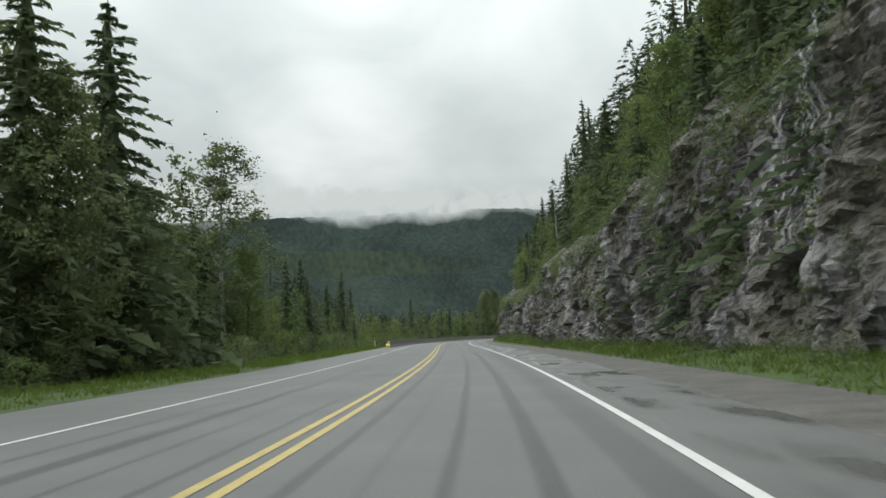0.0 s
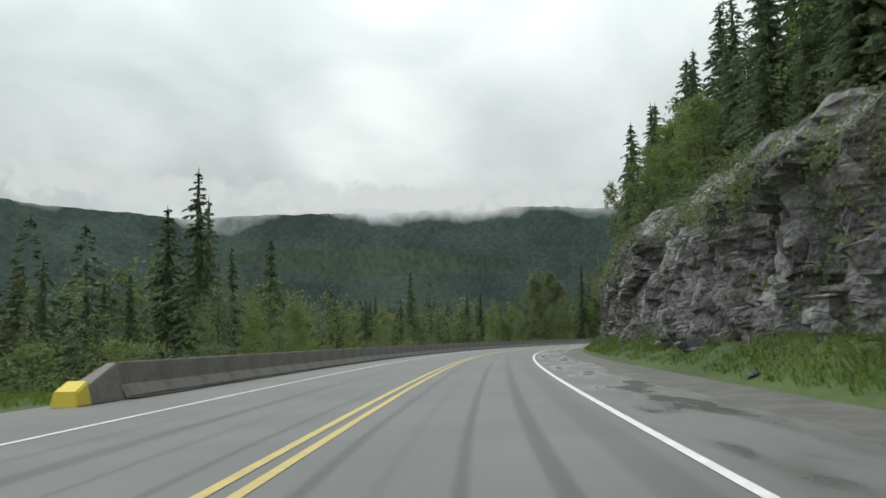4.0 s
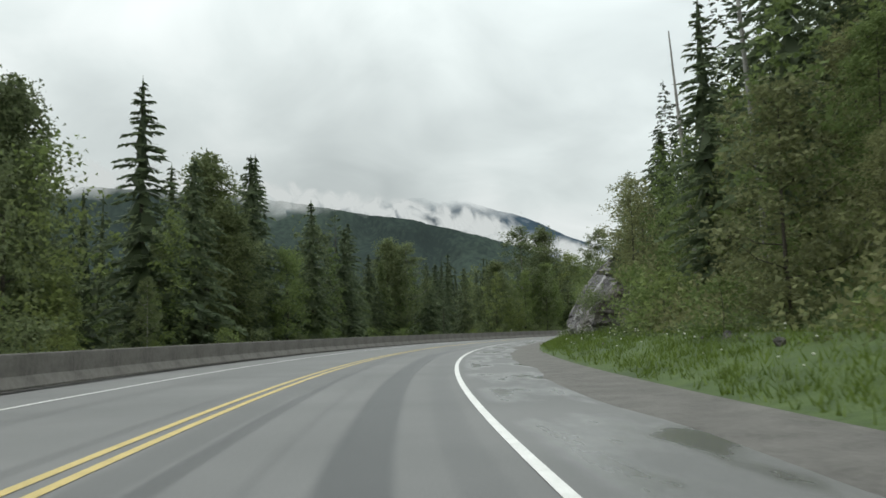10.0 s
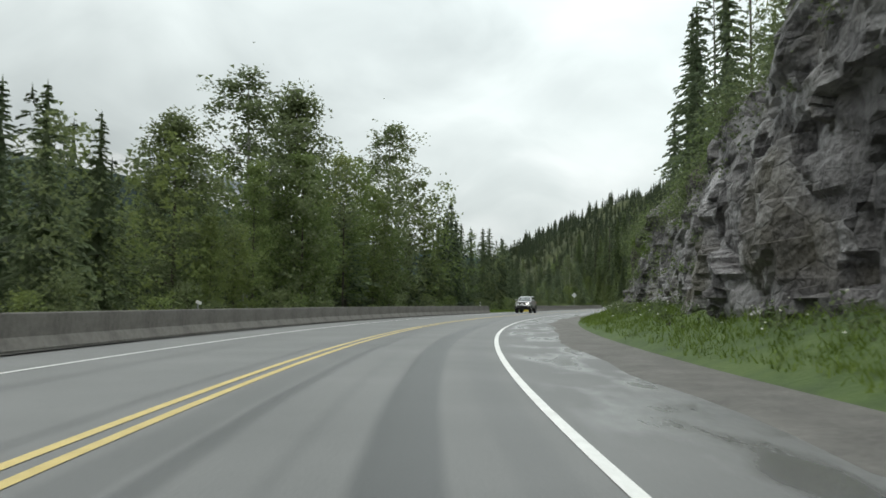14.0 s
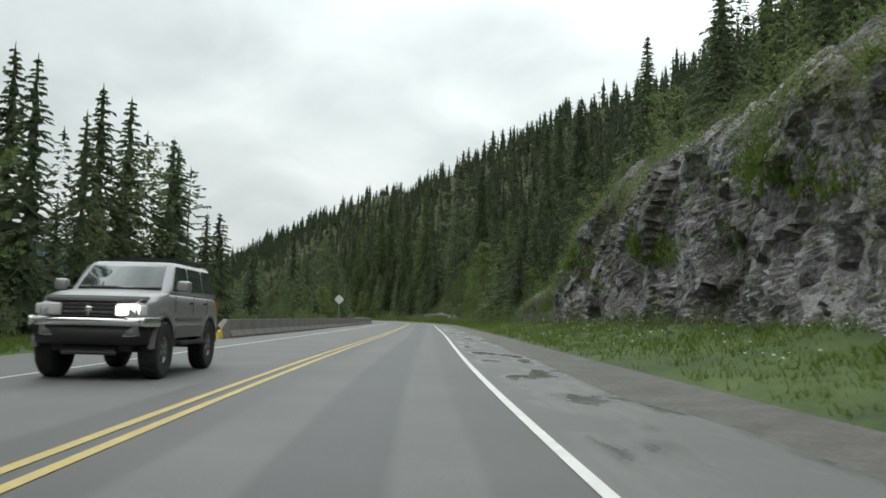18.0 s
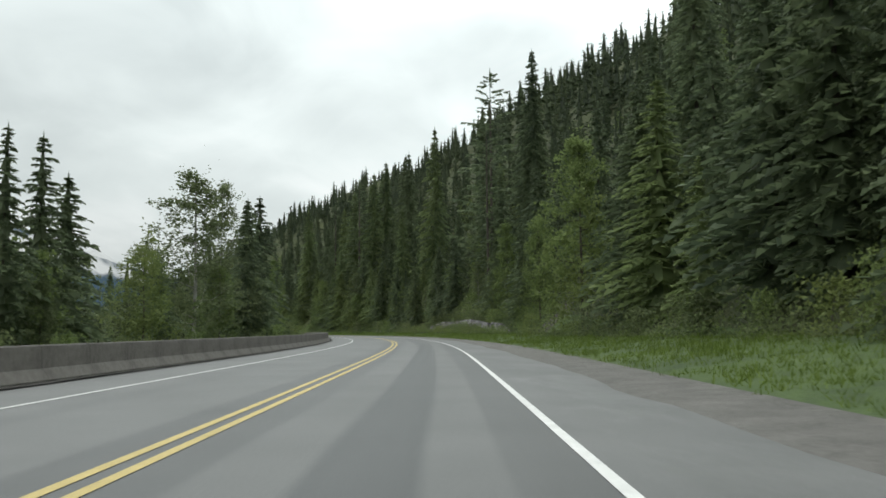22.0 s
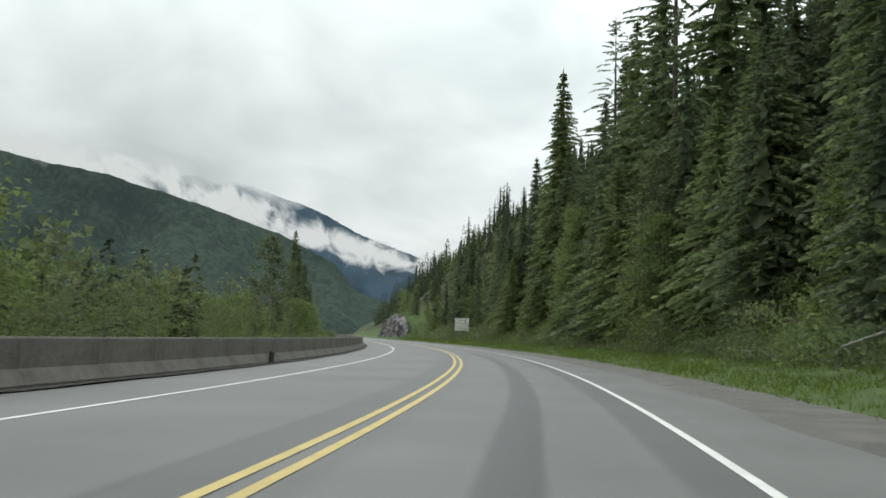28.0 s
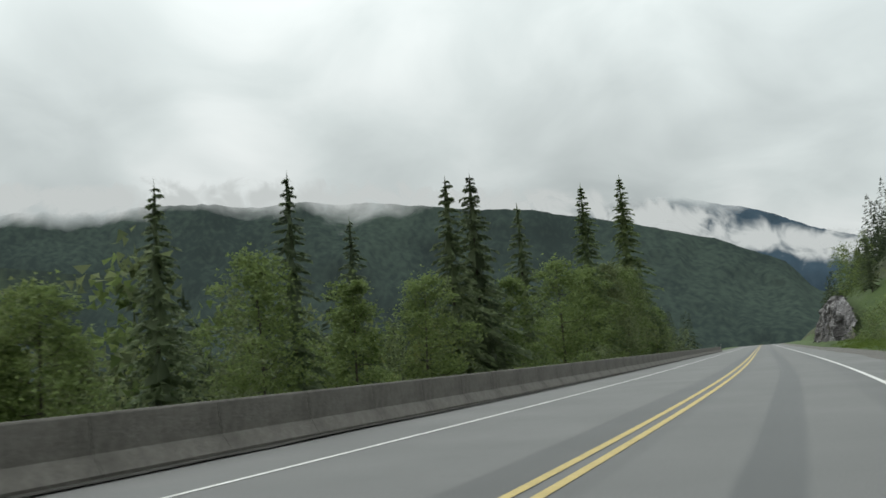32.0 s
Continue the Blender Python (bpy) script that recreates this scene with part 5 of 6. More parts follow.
def cloud_material():
    """Low cloud: white, torn at its edges."""
    m, n, l, p = material("low_cloud", 1.0)
    n.remove(p)
    uv = n.new("ShaderNodeTexCoord")
    sep = n.new("ShaderNodeSeparateXYZ")
    l.new(uv.outputs["UV"], sep.inputs[0])
    mp = n.new("ShaderNodeMapping")
    mp.inputs["Scale"].default_value = (0.34, 1.1, 1)
    l.new(uv.outputs["UV"], mp.inputs[0])
    t = n.new("ShaderNodeTexNoise")
    t.inputs["Scale"].default_value, t.inputs["Detail"].default_value, t.inputs["Distortion"].default_value = 2.2, 8, 0.6
    l.new(mp.outputs[0], t.inputs["Vector"])
    # thickest in the middle of the bank, gone at its rims
    rim = n.new("ShaderNodeValToRGB")
    e = rim.color_ramp.elements
    e[0].position, e[0].color = 0.0, (0, 0, 0, 1)
    e[1].position, e[1].color = 1.0, (0, 0, 0, 1)
    for pos, v in ((0.3, 0.75), (0.55, 1.0), (0.8, 0.6)):
        e.new(pos).color = (v, v, v, 1)
    l.new(sep.outputs[1], rim.inputs[0])
    torn = n.new("ShaderNodeMath")
    torn.operation, torn.inputs[1].default_value, torn.inputs[2].default_value = "MULTIPLY_ADD", 2.3, -0.62
    l.new(t.outputs["Fac"], torn.inputs[0])
    su = n.new("ShaderNodeMath")
    l.new(torn.outputs[0], su.inputs[0])
    l.new(rim.outputs[0], su.inputs[1])
    mr = n.new("ShaderNodeMapRange")
    mr.interpolation_type = "SMOOTHSTEP"
    mr.inputs["From Min"].default_value, mr.inputs["From Max"].default_value = 0.85, 1.55
    l.new(su.outputs[0], mr.inputs["Value"])
    em, tr, mix = n.new("ShaderNodeEmission"), n.new("ShaderNodeBsdfTransparent"), n.new("ShaderNodeMixShader")
    em.inputs[0].default_value, em.inputs[1].default_value = (0.66, 0.7, 0.69, 1), 1.0
    l.new(mr.outputs[0], mix.inputs[0])
    l.new(tr.outputs[0], mix.inputs[1])
    l.new(em.outputs[0], mix.inputs[2])
    l.new(mix.outputs[0], n["Material Output"].inputs[0])
    return m


LOW_CLOUD = cloud_material()


def cloud_bank(name, radius, az0, az1, low, high, label):
    az = np.linspace(az0, az1, 90)
    v = np.linspace(0, 1, 8)[None, :]
    A = np.broadcast_to(np.radians(az)[:, None], (90, 8))
    lo, hi = knots(az, *low)[:, None], knots(az, *high)[:, None]
    Z = np.tan(np.radians(lo + (hi - lo) * v)) * radius
    P = np.stack([200 - np.sin(A) * radius, 330 + np.cos(A) * radius, Z], -1)
    uv = np.stack([np.broadcast_to(az[:, None], A.shape), np.broadcast_to(v, A.shape)], -1).reshape(-1, 2)
    ob = new(name, mesh_of(name, P.reshape(-1, 3), grid_faces(90, 8), LOW_CLOUD, True, uv))
    ob.visible_shadow = False
    return tagged(ob, label, "cloud", kind="structure")


cloud_bank("backdrop_cloud", 1720, 60, -25, ((-25, 4.6), (-15, 7.2), (0, 8.8), (15, 9), (60, 9.6)), ((-25, 4.6), (-21, 8.4), (-15, 10.2), (0, 12), (60, 13)), "white low cloud lying along the ridge top")
cloud_bank("backdrop_cloud", 2700, -14, -36, ((-36, 2.8), (-27, 3.8), (-20, 6), (-14, 7)), ((-36, 2.8), (-32, 5.6), (-27, 6.8), (-20, 9.4), (-14, 7)), "white cloud wisps drifting below the far peak")


# ---- undergrowth and grass ----
def leaf_mass(name, label, spots, mat, seed, leaves=34, size=0.1):
    """Low shrubs as one mass: clumps of small leaves over the ground."""
    rng = np.random.default_rng(seed)
    out = []
    for s, u, h, r_ in spots:
        c = along(s, u, float(ground_height(s, u)) + h * 0.5)
        n = int(leaves * rng.uniform(0.7, 1.3))
        p = rng.normal(0, 0.45, (n, 3)) * [r_, r_, h * 0.55] + c
        out.append(leaf_tris(p, size, rng))
    v = np.concatenate(out).reshape(-1, 3)
    return tagged(new(name, crown_mesh(name, v, 3, mat)), label, "undergrowth", kind="stuff")


def slope_spots(seed, n):
    rng = np.random.default_rng(seed)
    out = []
    while len(out) < n:
        s = rng.uniform(-5, 770) if rng.random() < 0.7 else rng.uniform(470, 770)
        tall, foot = float(cliff_height(s)), float(cliff_foot(s))
        if 518 < s < 532 and rng.random() < 0.8:
            continue
        if 185 < s < 300 or s > 465 or rng.random() < 0.5:
            base = foot + LEAN * tall + (1.8 if tall > 0.5 else 0.2)
            reach = 17 if 185 < s < 310 else 13 if tall < 0.5 else 6
            out.append((s, base + rng.random() ** 1.5 * reach, rng.uniform(0.5, 1.5), rng.uniform(0.5, 1.1)))
    return out


leaf_mass("undergrowth", "fresh green shrubs covering the slope above the road", slope_spots(61, 3600), LEAVES, 71, 30, 0.085)
leaf_mass("undergrowth", "dull green and brownish shrubs on the slope", slope_spots(62, 4200), LEAVES_DULL, 72, 30, 0.085)


def open_slope(seed, n):
    """The open slope between the rock cuts, wholly overgrown."""
    rng = np.random.default_rng(seed)
    s, u = rng.uniform(192, 268, n), 10.6 + 17 * rng.random(n) ** 1.3
    return [(a, b + max(0.0, LEAN * float(cliff_height(a)) + 1.2 if cliff_height(a) > 0.5 else 0.0), rng.uniform(0.6, 1.7), rng.uniform(0.5, 1.1)) for a, b in zip(s, u)]


leaf_mass("undergrowth", "dense fresh green shrubs on the open slope", open_slope(65, 1500), LEAVES_OLIVE_LIT, 73, 34, 0.095)
leaf_mass("undergrowth", "olive green shrubs on the open slope", open_slope(66, 1500), LEAVES_OLIVE_LIT, 74, 34, 0.095)


def verge_weeds(seed, n):
    """Low weeds where the grassy bank meets the rock."""
    rng = np.random.default_rng(seed)
    s = np.concatenate([rng.uniform(-5, 470, n * 2 // 3), rng.uniform(470, 760, n - n * 2 // 3)])
    return [(a, float(cliff_foot(a)) - 0.25 - 0.9 * rng.random() ** 1.6, rng.uniform(0.2, 0.75), rng.uniform(0.2, 0.5)) for a in s]


def ledge_cover(n):
    rng = np.random.default_rng(68)
    s = rng.uniform(537, 594, n)
    return [(a, float(cliff_foot(a)) + 0.35 + 1.6 * rng.random(), rng.uniform(0.5, 1.0), rng.uniform(0.3, 0.6)) for a in s]


leaf_mass("undergrowth", "dull shrubs growing over the low rock ledge", ledge_cover(420), LEAVES_DULL, 78, 34, 0.06)
leaf_mass("undergrowth", "green shrubs in front of the low rock ledge", [(a, float(cliff_foot(a)) - 0.3 - 0.5 * q, 0.5 + 0.5 * q, 0.4) for a, q in zip(np.linspace(536, 590, 150), np.random.default_rng(69).random(150))], LEAVES, 79, 34, 0.06)
leaf_mass("verge_weeds", "dull green weeds along the foot of the rock", verge_weeds(67, 1500), LEAVES_DULL, 77, 22, 0.05)


def rock_plants(name, label, n, seed, mat, size):
    """Shrubs and tufts rooted on the ledges of the rock cuts, thicker towards the top."""
    rng = np.random.default_rng(seed)
    out = []
    while len(out) < n:
        s = rng.uniform(-5, 468) if rng.random() < 0.84 else rng.uniform(540, 590)
        tall = float(cliff_height(s))
        q = rng.random() ** 0.6 if rng.random() < 0.6 else rng.uniform(0.84, 1.04)
        if tall < 1.0 or (196 < s < 300 and q < 0.85) or float(fbm(np.array(s / 6.0), np.array(q * tall / 2.5), seed)) + q * 0.5 < 0.32 - (0.34 if s > 382 else 0.34 if 312 < s < 368 else 0.3 if s < 60 else 0.12 if 140 < s < 172 else -0.2 if 172 <= s < 196 else 0):
            continue
        h_ = q * tall
        u = float(cliff_foot(s)) + LEAN * h_ - float(face_offset(np.array(s), np.array(h_), 1 if s < 220 else 2 if s < 500 else 3)) - 0.05
        over = max(0.0, h_ / (tall + 0.5) - 0.9)
        r_ = rng.uniform(0.15, 0.5) * (1.0 if q < 0.82 else 2.0)
        p = along(s, u + over * 13, h_ - 0.1 + over * 6) + rng.normal(0, 0.5, (int(30 + 70 * r_), 3)) * [r_, r_, r_ * 0.8]
        out.append(leaf_tris(p, size, rng))
    v = np.concatenate(out).reshape(-1, 3)
    return tagged(new(name, crown_mesh(name, v, 3, mat)), label, "undergrowth", kind="stuff")


rock_plants("ledge_shrubs", "low green shrubs rooted on the rock ledges", 1500, 75, LEAVES, 0.048)
rock_plants("ledge_shrubs", "dull green tufts hanging on the rock face", 2600, 76, LEAVES_DULL, 0.046)


def grass_mass(name, label, area, tufts, seed, tall=(0.2, 0.55)):
    rng = np.random.default_rng(seed)
    s, u = area(rng, tufts)
    keep = fbm(s / 2.5, u / 1.5, 33) + rng.uniform(-0.3, 0.5, len(s)) > -0.15
    s, u = s[keep], u[keep]
    base = along(s, u, ground_height(s, u) - 0.02)
    V = []
    for k in range(6):
        n = len(s)
        a = rng.random(n) * 6.28
        h = rng.uniform(*tall, n) * (0.7 + 0.6 * value_noise(s / 3, u / 2, 5))
        w = rng.uniform(0.007, 0.02, n)
        off = rng.normal(0, 0.1, (n, 2))
        p = base + np.column_stack([off, np.zeros(n)])
        side = np.column_stack([np.cos(a) * w, np.sin(a) * w, np.zeros(n)])
        lean = np.column_stack([rng.normal(0, 0.45, n) * h, rng.normal(0, 0.45, n) * h, h])
        V.append(np.stack([p - side, p + side, p + lean], 1))
    v = np.concatenate(V).reshape(-1, 3)
    return tagged(new(name, crown_mesh(name, v, 3, GRASS)), label, "grass", kind="stuff")


def right_verge(rng, n):
    s = rng.uniform(-10, 770, n)
    foot = cliff_foot(s)
    return s, 7.1 + (foot + 0.6 - 7.1) * rng.random(n) ** 0.85


def left_verge(rng, n):
    s = np.concatenate([rng.uniform(-10, 104, n // 2), rng.uniform(380, 412, n // 6), rng.uniform(104, 770, n // 3)])
    return s, -7.2 - rng.random(len(s)) ** 1.3 * 4.2


def ledges(rng, n):
    s = rng.uniform(-10, 465, n)
    return s, cliff_foot(s) + LEAN * cliff_height(s) + 1.9 + rng.random(n) ** 1.4 * 4


grass_mass("verge_grass", "long fresh green grass along the verge below the slope", right_verge, 56000, 81, (0.12, 0.34))
grass_mass("verge_grass", "rough green grass on the valley side of the road", left_verge, 13000, 82, (0.15, 0.4))
grass_mass("ledge_grass", "green grass on the ledges above the rock cut", ledges, 9000, 83)


# ---- loose stones at the foot of the rock and on the shoulder ----
def stones():
    rng = np.random.default_rng(90)
    for i in range(90):
        s = rng.uniform(10, 465) if i < 70 else rng.uniform(565, 605)
        u = float(cliff_foot(s)) - rng.random() ** 2 * 1.6 - 0.2
        x, y, z = place(s, u, 0.02)
        k = rng.uniform(0.1, 0.34)
        ob = tagged(new("loose_stone", BLOCKS[rng.integers(0, 8)]), "grey broken stone lying at the foot of the rock", "stone", "fallen stones")
        ob.matrix_world = Matrix.Translation((x, y, z + k * 0.15)) @ Euler((rng.uniform(-0.4, 0.4), rng.uniform(-0.4, 0.4), rng.random() * 6.28)).to_matrix().to_4x4() @ Matrix.Diagonal((k, k, k, 1))


stones()


# ---- part builders ----
def part(name, bm, mat, parent, label=""):
    me = bpy.data.meshes.new(name)
    bmesh.ops.recalc_face_normals(bm, faces=bm.faces)
    bm.to_mesh(me)
    bm.free()
    me.materials.append(mat)
    ob = new(name, me)
    ob.parent = parent
    if label:
        tagged(ob, label)
    return ob


def box(size, at=(0, 0, 0), bevel=0.02, turn=(0, 0, 0), segments=2):
    bm = bmesh.new()
    bmesh.ops.create_cube(bm, size=1, matrix=Matrix.Diagonal((*size, 1)))
    if bevel:
        bmesh.ops.bevel(bm, geom=bm.edges[:], offset=min(bevel, min(size) * 0.45), segments=segments, affect="EDGES")
    bm.transform(Matrix.Translation(at) @ Euler(turn).to_matrix().to_4x4())
    return bm


def rounded(size, at=(0, 0, 0), turn=(0, 0, 0), power=0.45):
    """A soft-edged lump: a ball pushed towards a box."""
    bm = bmesh.new()
    bmesh.ops.create_uvsphere(bm, u_segments=16, v_segments=10, radius=1)
    for v in bm.verts:
        v.co = Vector([math.copysign(abs(c) ** power, c) * d / 2 for c, d in zip(v.co, size)])
    for f in bm.faces:
        f.smooth = True
    bm.transform(Matrix.Translation(at) @ Euler(turn).to_matrix().to_4x4())
    return bm


def prism(outline, x0, x1, bevel=0.0, taper=1.0):
    """An outline in the y-z plane drawn out along x."""
    bm = bmesh.new()
    a = [bm.verts.new((x0, y, z)) for y, z in outline]
    c = [bm.verts.new((x1, y, z)) for y, z in outline]
    n = len(a)
    ends = [bm.faces.new(a), bm.faces.new(c[::-1])]
    for i in range(n):
        j = (i + 1) % n
        bm.faces.new([a[i], c[i], c[j], a[j]])
    if bevel:
        bmesh.ops.bevel(bm, geom=[e for f in ends for e in f.edges], offset=bevel, segments=2, affect="EDGES")
    return bm


def sheet(corners, thick=0.012):
    """A flat panel through four corners, with thickness."""
    bm = bmesh.new()
    c = [Vector(p) for p in corners]
    nrm = (c[1] - c[0]).cross(c[2] - c[0]).normalized() * thick
    a, b_ = [bm.verts.new(p) for p in c], [bm.verts.new(p + nrm) for p in c]
    bm.faces.new(a[::-1])
    bm.faces.new(b_)
    for i in range(len(c)):
        j = (i + 1) % len(c)
        bm.faces.new([a[i], a[j], b_[j], b_[i]])
    return bm


def lathe(profile, sides=28, axis="X"):
    bm = bmesh.new()
    rows = []
    for x, r_ in profile:
        rows.append([bm.verts.new((x, r_ * math.cos(2 * math.pi * k / sides), r_ * math.sin(2 * math.pi * k / sides))) for k in range(sides)])
    for i in range(len(rows) - 1):
        for k in range(sides):
            j = (k + 1) % sides
            bm.faces.new([rows[i][k], rows[i][j], rows[i + 1][j], rows[i + 1][k]])
    return bm


def plain(name, colour, rough=0.5, metal=0.0, emit=0.0, coat=0.0):
    m, n, l, p = material(name, rough)
    t, r_ = n.new("ShaderNodeTexNoise"), n.new("ShaderNodeMix")
    t.inputs["Scale"].default_value, t.inputs["Detail"].default_value = 6, 6
    r_.data_type, r_.blend_type = "RGBA", "MIX"
    r_.inputs[6].default_value = (*[c * 0.82 for c in colour], 1)
    r_.inputs[7].default_value = (*colour, 1)
    l.new(t.outputs["Fac"], r_.inputs[0])
    l.new(r_.outputs[2], p.inputs["Base Color"])
    p.inputs["Metallic"].default_value = metal
    p.inputs["Coat Weight"].default_value = coat
    if emit:
        p.inputs["Emission Color"].default_value = (1, 0.97, 0.9, 1)
        p.inputs["Emission Strength"].default_value = emit
    return m


SILVER = plain("silver_paint", (0.34, 0.33, 0.34), 0.34, 0.4, coat=0.4)
LOWER = plain("grey_cladding", (0.16, 0.155, 0.15), 0.5, 0.2)
DARK_GLASS = plain("car_glass", (0.05, 0.066, 0.066), 0.05, coat=1.0)
CHROME = plain("chrome", (0.8, 0.8, 0.8), 0.18, 0.95)
RUBBER = plain("tyre_rubber", (0.018, 0.018, 0.019), 0.85)
BLACK = plain("black_plastic", (0.02, 0.02, 0.021), 0.55)
RIM = plain("alloy_rim", (0.3, 0.3, 0.3), 0.4, 0.8)
LAMP_ON = plain("headlamp_lit", (0.9, 0.9, 0.86), 0.2, emit=2.2)
LAMP = plain("headlamp_glass", (0.55, 0.56, 0.56), 0.12)
AMBER = plain("amber_lens", (0.5, 0.2, 0.03), 0.25)
STEEL = plain("galvanised_steel", (0.33, 0.34, 0.34), 0.45, 0.6)
SIGN_BACK = plain("sign_aluminium", (0.62, 0.63, 0.63), 0.5, 0.2)
SIGN_WHITE = plain("sign_white", (0.72, 0.73, 0.7), 0.5)
SIGN_BLACK = plain("sign_black", (0.025, 0.025, 0.025), 0.6)
POST_WHITE = plain("post_white", (0.62, 0.62, 0.58), 0.6)
POST_WOOD = mottled("post_wood", [(0.1, 0.08, 0.06), (0.24, 0.2, 0.16)], 4, 0.85, 0.4, 20, stretch=(4, 4, 0.6))
HAZARD = plain("yellow_cover", (0.6, 0.47, 0.05), 0.55)


# ---- the oncoming four-wheel drive, standing in the far lane ----
def loft(sections):
    """A closed skin over rows of points, row after row, with both ends capped."""
    bm = bmesh.new()
    rows = [[bm.verts.new(p) for p in row] for row in sections]
    n = len(rows[0])
    for a, b in zip(rows, rows[1:]):
        for i in range(n):
            j = (i + 1) % n
            bm.faces.new([a[i], a[j], b[j], b[i]])
    bm.faces.new(rows[0][::-1])
    bm.faces.new(rows[-1])
    for f in bm.faces:
        f.smooth = len(f.verts) == 4
    return bm


def sport_utility():
    car = tagged(new("sport_utility_vehicle"), "silver-grey four-wheel drive with roof rack and large black tyres", "car")
    axle_z, yf, yr = 0.44, 1.36, -1.34

    def sill(y):
        z = 0.62 + 0.06 * max(0.0, y - 1.7)
        for yc in (yf, yr):
            if abs(y - yc) < 0.52:
                z = max(z, axle_z + math.sqrt(0.52 ** 2 - (y - yc) ** 2))
        return z

    def half_width(y):
        return float(np.interp(y, [-2.24, -2.12, -1.8, 0.7, 1.3, 1.75, 2.0, 2.12], [0.76, 0.83, 0.86, 0.87, 0.865, 0.83, 0.77, 0.68]))

    def top(y):
        return float(np.interp(y, [-2.24, 0.9, 1.05, 1.5, 1.85, 2.02, 2.12], [1.32, 1.34, 1.345, 1.305, 1.24, 1.18, 1.08]))

    sections = []
    for y in np.concatenate([[-2.24, -2.22, -2.18], np.arange(-2.1, 2.0, 0.05), [2.02, 2.06, 2.09, 2.11, 2.12]]):
        w, t, b = half_width(y), top(y), sill(y)
        side = [(w - 0.05, b), (w - 0.005, b + 0.02), (w + 0.012, max(b + 0.05, 0.84)), (w + 0.005, max(b + 0.08, 1.0)), (w - 0.008, max(b + 0.09, 1.06)), (w - 0.012, t - 0.2 if t > 1.3 else t - 0.12), (w - 0.05, t - 0.07), (w - 0.09, t - 0.025), (w - 0.18, t - 0.004), (w * 0.45, t + 0.012)]
        sections.append([(x, y, z) for x, z in side] + [(-x, y, z) for x, z in side[::-1]])
    part("body", loft(sections), SILVER, car)

    def wall(z):
        return 0.8 - 0.2 * (z - 1.3)

    rows = []
    for z, y0, y1 in ((1.29, -2.17, 0.98), (1.34, -2.16, 0.93), (1.55, -2.08, 0.7), (1.74, -1.99, 0.47), (1.8, -1.95, 0.38), (1.835, -1.88, 0.28), (1.85, -1.7, 0.1)):
        w = wall(z) - (0.05 if z > 1.82 else 0.02 if z > 1.78 else 0) - (0.1 if z > 1.845 else 0)
        rows.append([(-w + 0.05, y0, z), (w - 0.05, y0, z), (w, y0 + 0.07, z), (w, y1 - 0.12, z), (w - 0.04, y1 - 0.04, z), (w - 0.12, y1, z), (-w + 0.12, y1, z), (-w + 0.04, y1 - 0.04, z), (-w, y1 - 0.12, z), (-w, y0 + 0.07, z)])
    part("cabin", loft(rows), SILVER, car)

    def slope(z):
        return float(np.interp(z, [1.34, 1.55, 1.74, 1.8], [0.93, 0.7, 0.47, 0.38]))

    glazing = []
    for z in (1.365, 1.42, 1.48, 1.55, 1.62, 1.68, 1.74, 1.785):
        x, y = 0.665 - 0.19 * (z - 1.365), slope(z) + 0.014
        glazing.append([(-x, y, z), (x, y, z), (x, y - 0.012, z), (-x, y - 0.012, z)])
    screen = part("windscreen", loft(glazing), DARK_GLASS, car, "windscreen reflecting the pale sky")
    for x0 in (-0.32, 0.28):
        part("wiper", box((0.56, 0.02, 0.015), (x0, slope(1.39) + 0.025, 1.385), 0.005, (0, 0.03, 0)), BLACK, screen)
    part("rear_window", sheet([(0.66, -2.155, 1.38), (-0.66, -2.155, 1.38), (-0.58, -2.03, 1.7), (0.58, -2.03, 1.7)], 0.02), DARK_GLASS, car)
    for sg in (-1, 1):
        for y0, y1, ta, tb in ((-0.22, 0.74, -0.2, 0.36), (-1.15, -0.3, -1.12, -0.3), (-2.0, -1.25, -1.88, -1.22)):
            pts = [(sg * (wall(1.365) + 0.004), y0, 1.365), (sg * (wall(1.365) + 0.004), y1, 1.365), (sg * (wall(1.765) + 0.004), tb, 1.765), (sg * (wall(1.765) + 0.004), ta, 1.765)]
            part("side_window", sheet(pts if sg < 0 else pts[::-1], -0.008), DARK_GLASS, car)
        mirror = part("mirror", rounded((0.21, 0.16, 0.18), (sg * 0.98, 0.74, 1.43), (0, 0, sg * 0.1)), SILVER, car)
        part("mirror_arm", box((0.12, 0.06, 0.05), (sg * 0.86, 0.75, 1.37), 0.015), BLACK, mirror)
        for yc in (yf, yr):
            flare = [(yc + 0.55 * math.cos(a), axle_z + 0.55 * math.sin(a)) for a in np.linspace(0.05, 3.09, 14)] + [(yc + 0.505 * math.cos(a), axle_z + 0.505 * math.sin(a)) for a in np.linspace(3.09, 0.05, 14)]
            part("wheel_flare", prism(flare, sg * 0.8, sg * (0.9 if yc < 0 else 0.895), 0.008), LOWER, car)
            part("wheel_well", prism([(yc + 0.5 * math.cos(a), axle_z + 0.5 * math.sin(a)) for a in np.linspace(0.0, math.pi, 10)], sg * 0.45, sg * 0.62), BLACK, car)
        part("running_board", box((0.18, 1.62, 0.06), (sg * 0.9, 0, 0.52), 0.02), BLACK, car)
        part("sill_cladding", box((0.03, 1.6, 0.2), (sg * 0.872, 0.0, 0.7), 0.01), LOWER, car)
        part("side_moulding", box((0.02, 1.6, 0.05), (sg * 0.882, 0.0, 0.9), 0.008), LOWER, car)
        part("roof_rail", box((0.05, 1.5, 0.045), (sg * 0.54, -0.95, 1.91), 0.015), BLACK, car)
        lamp_bm = rounded((0.34, 0.12, 0.18), (sg * 0.55, 2.065, 1.03), (0, 0, -sg * 0.16), 0.35)
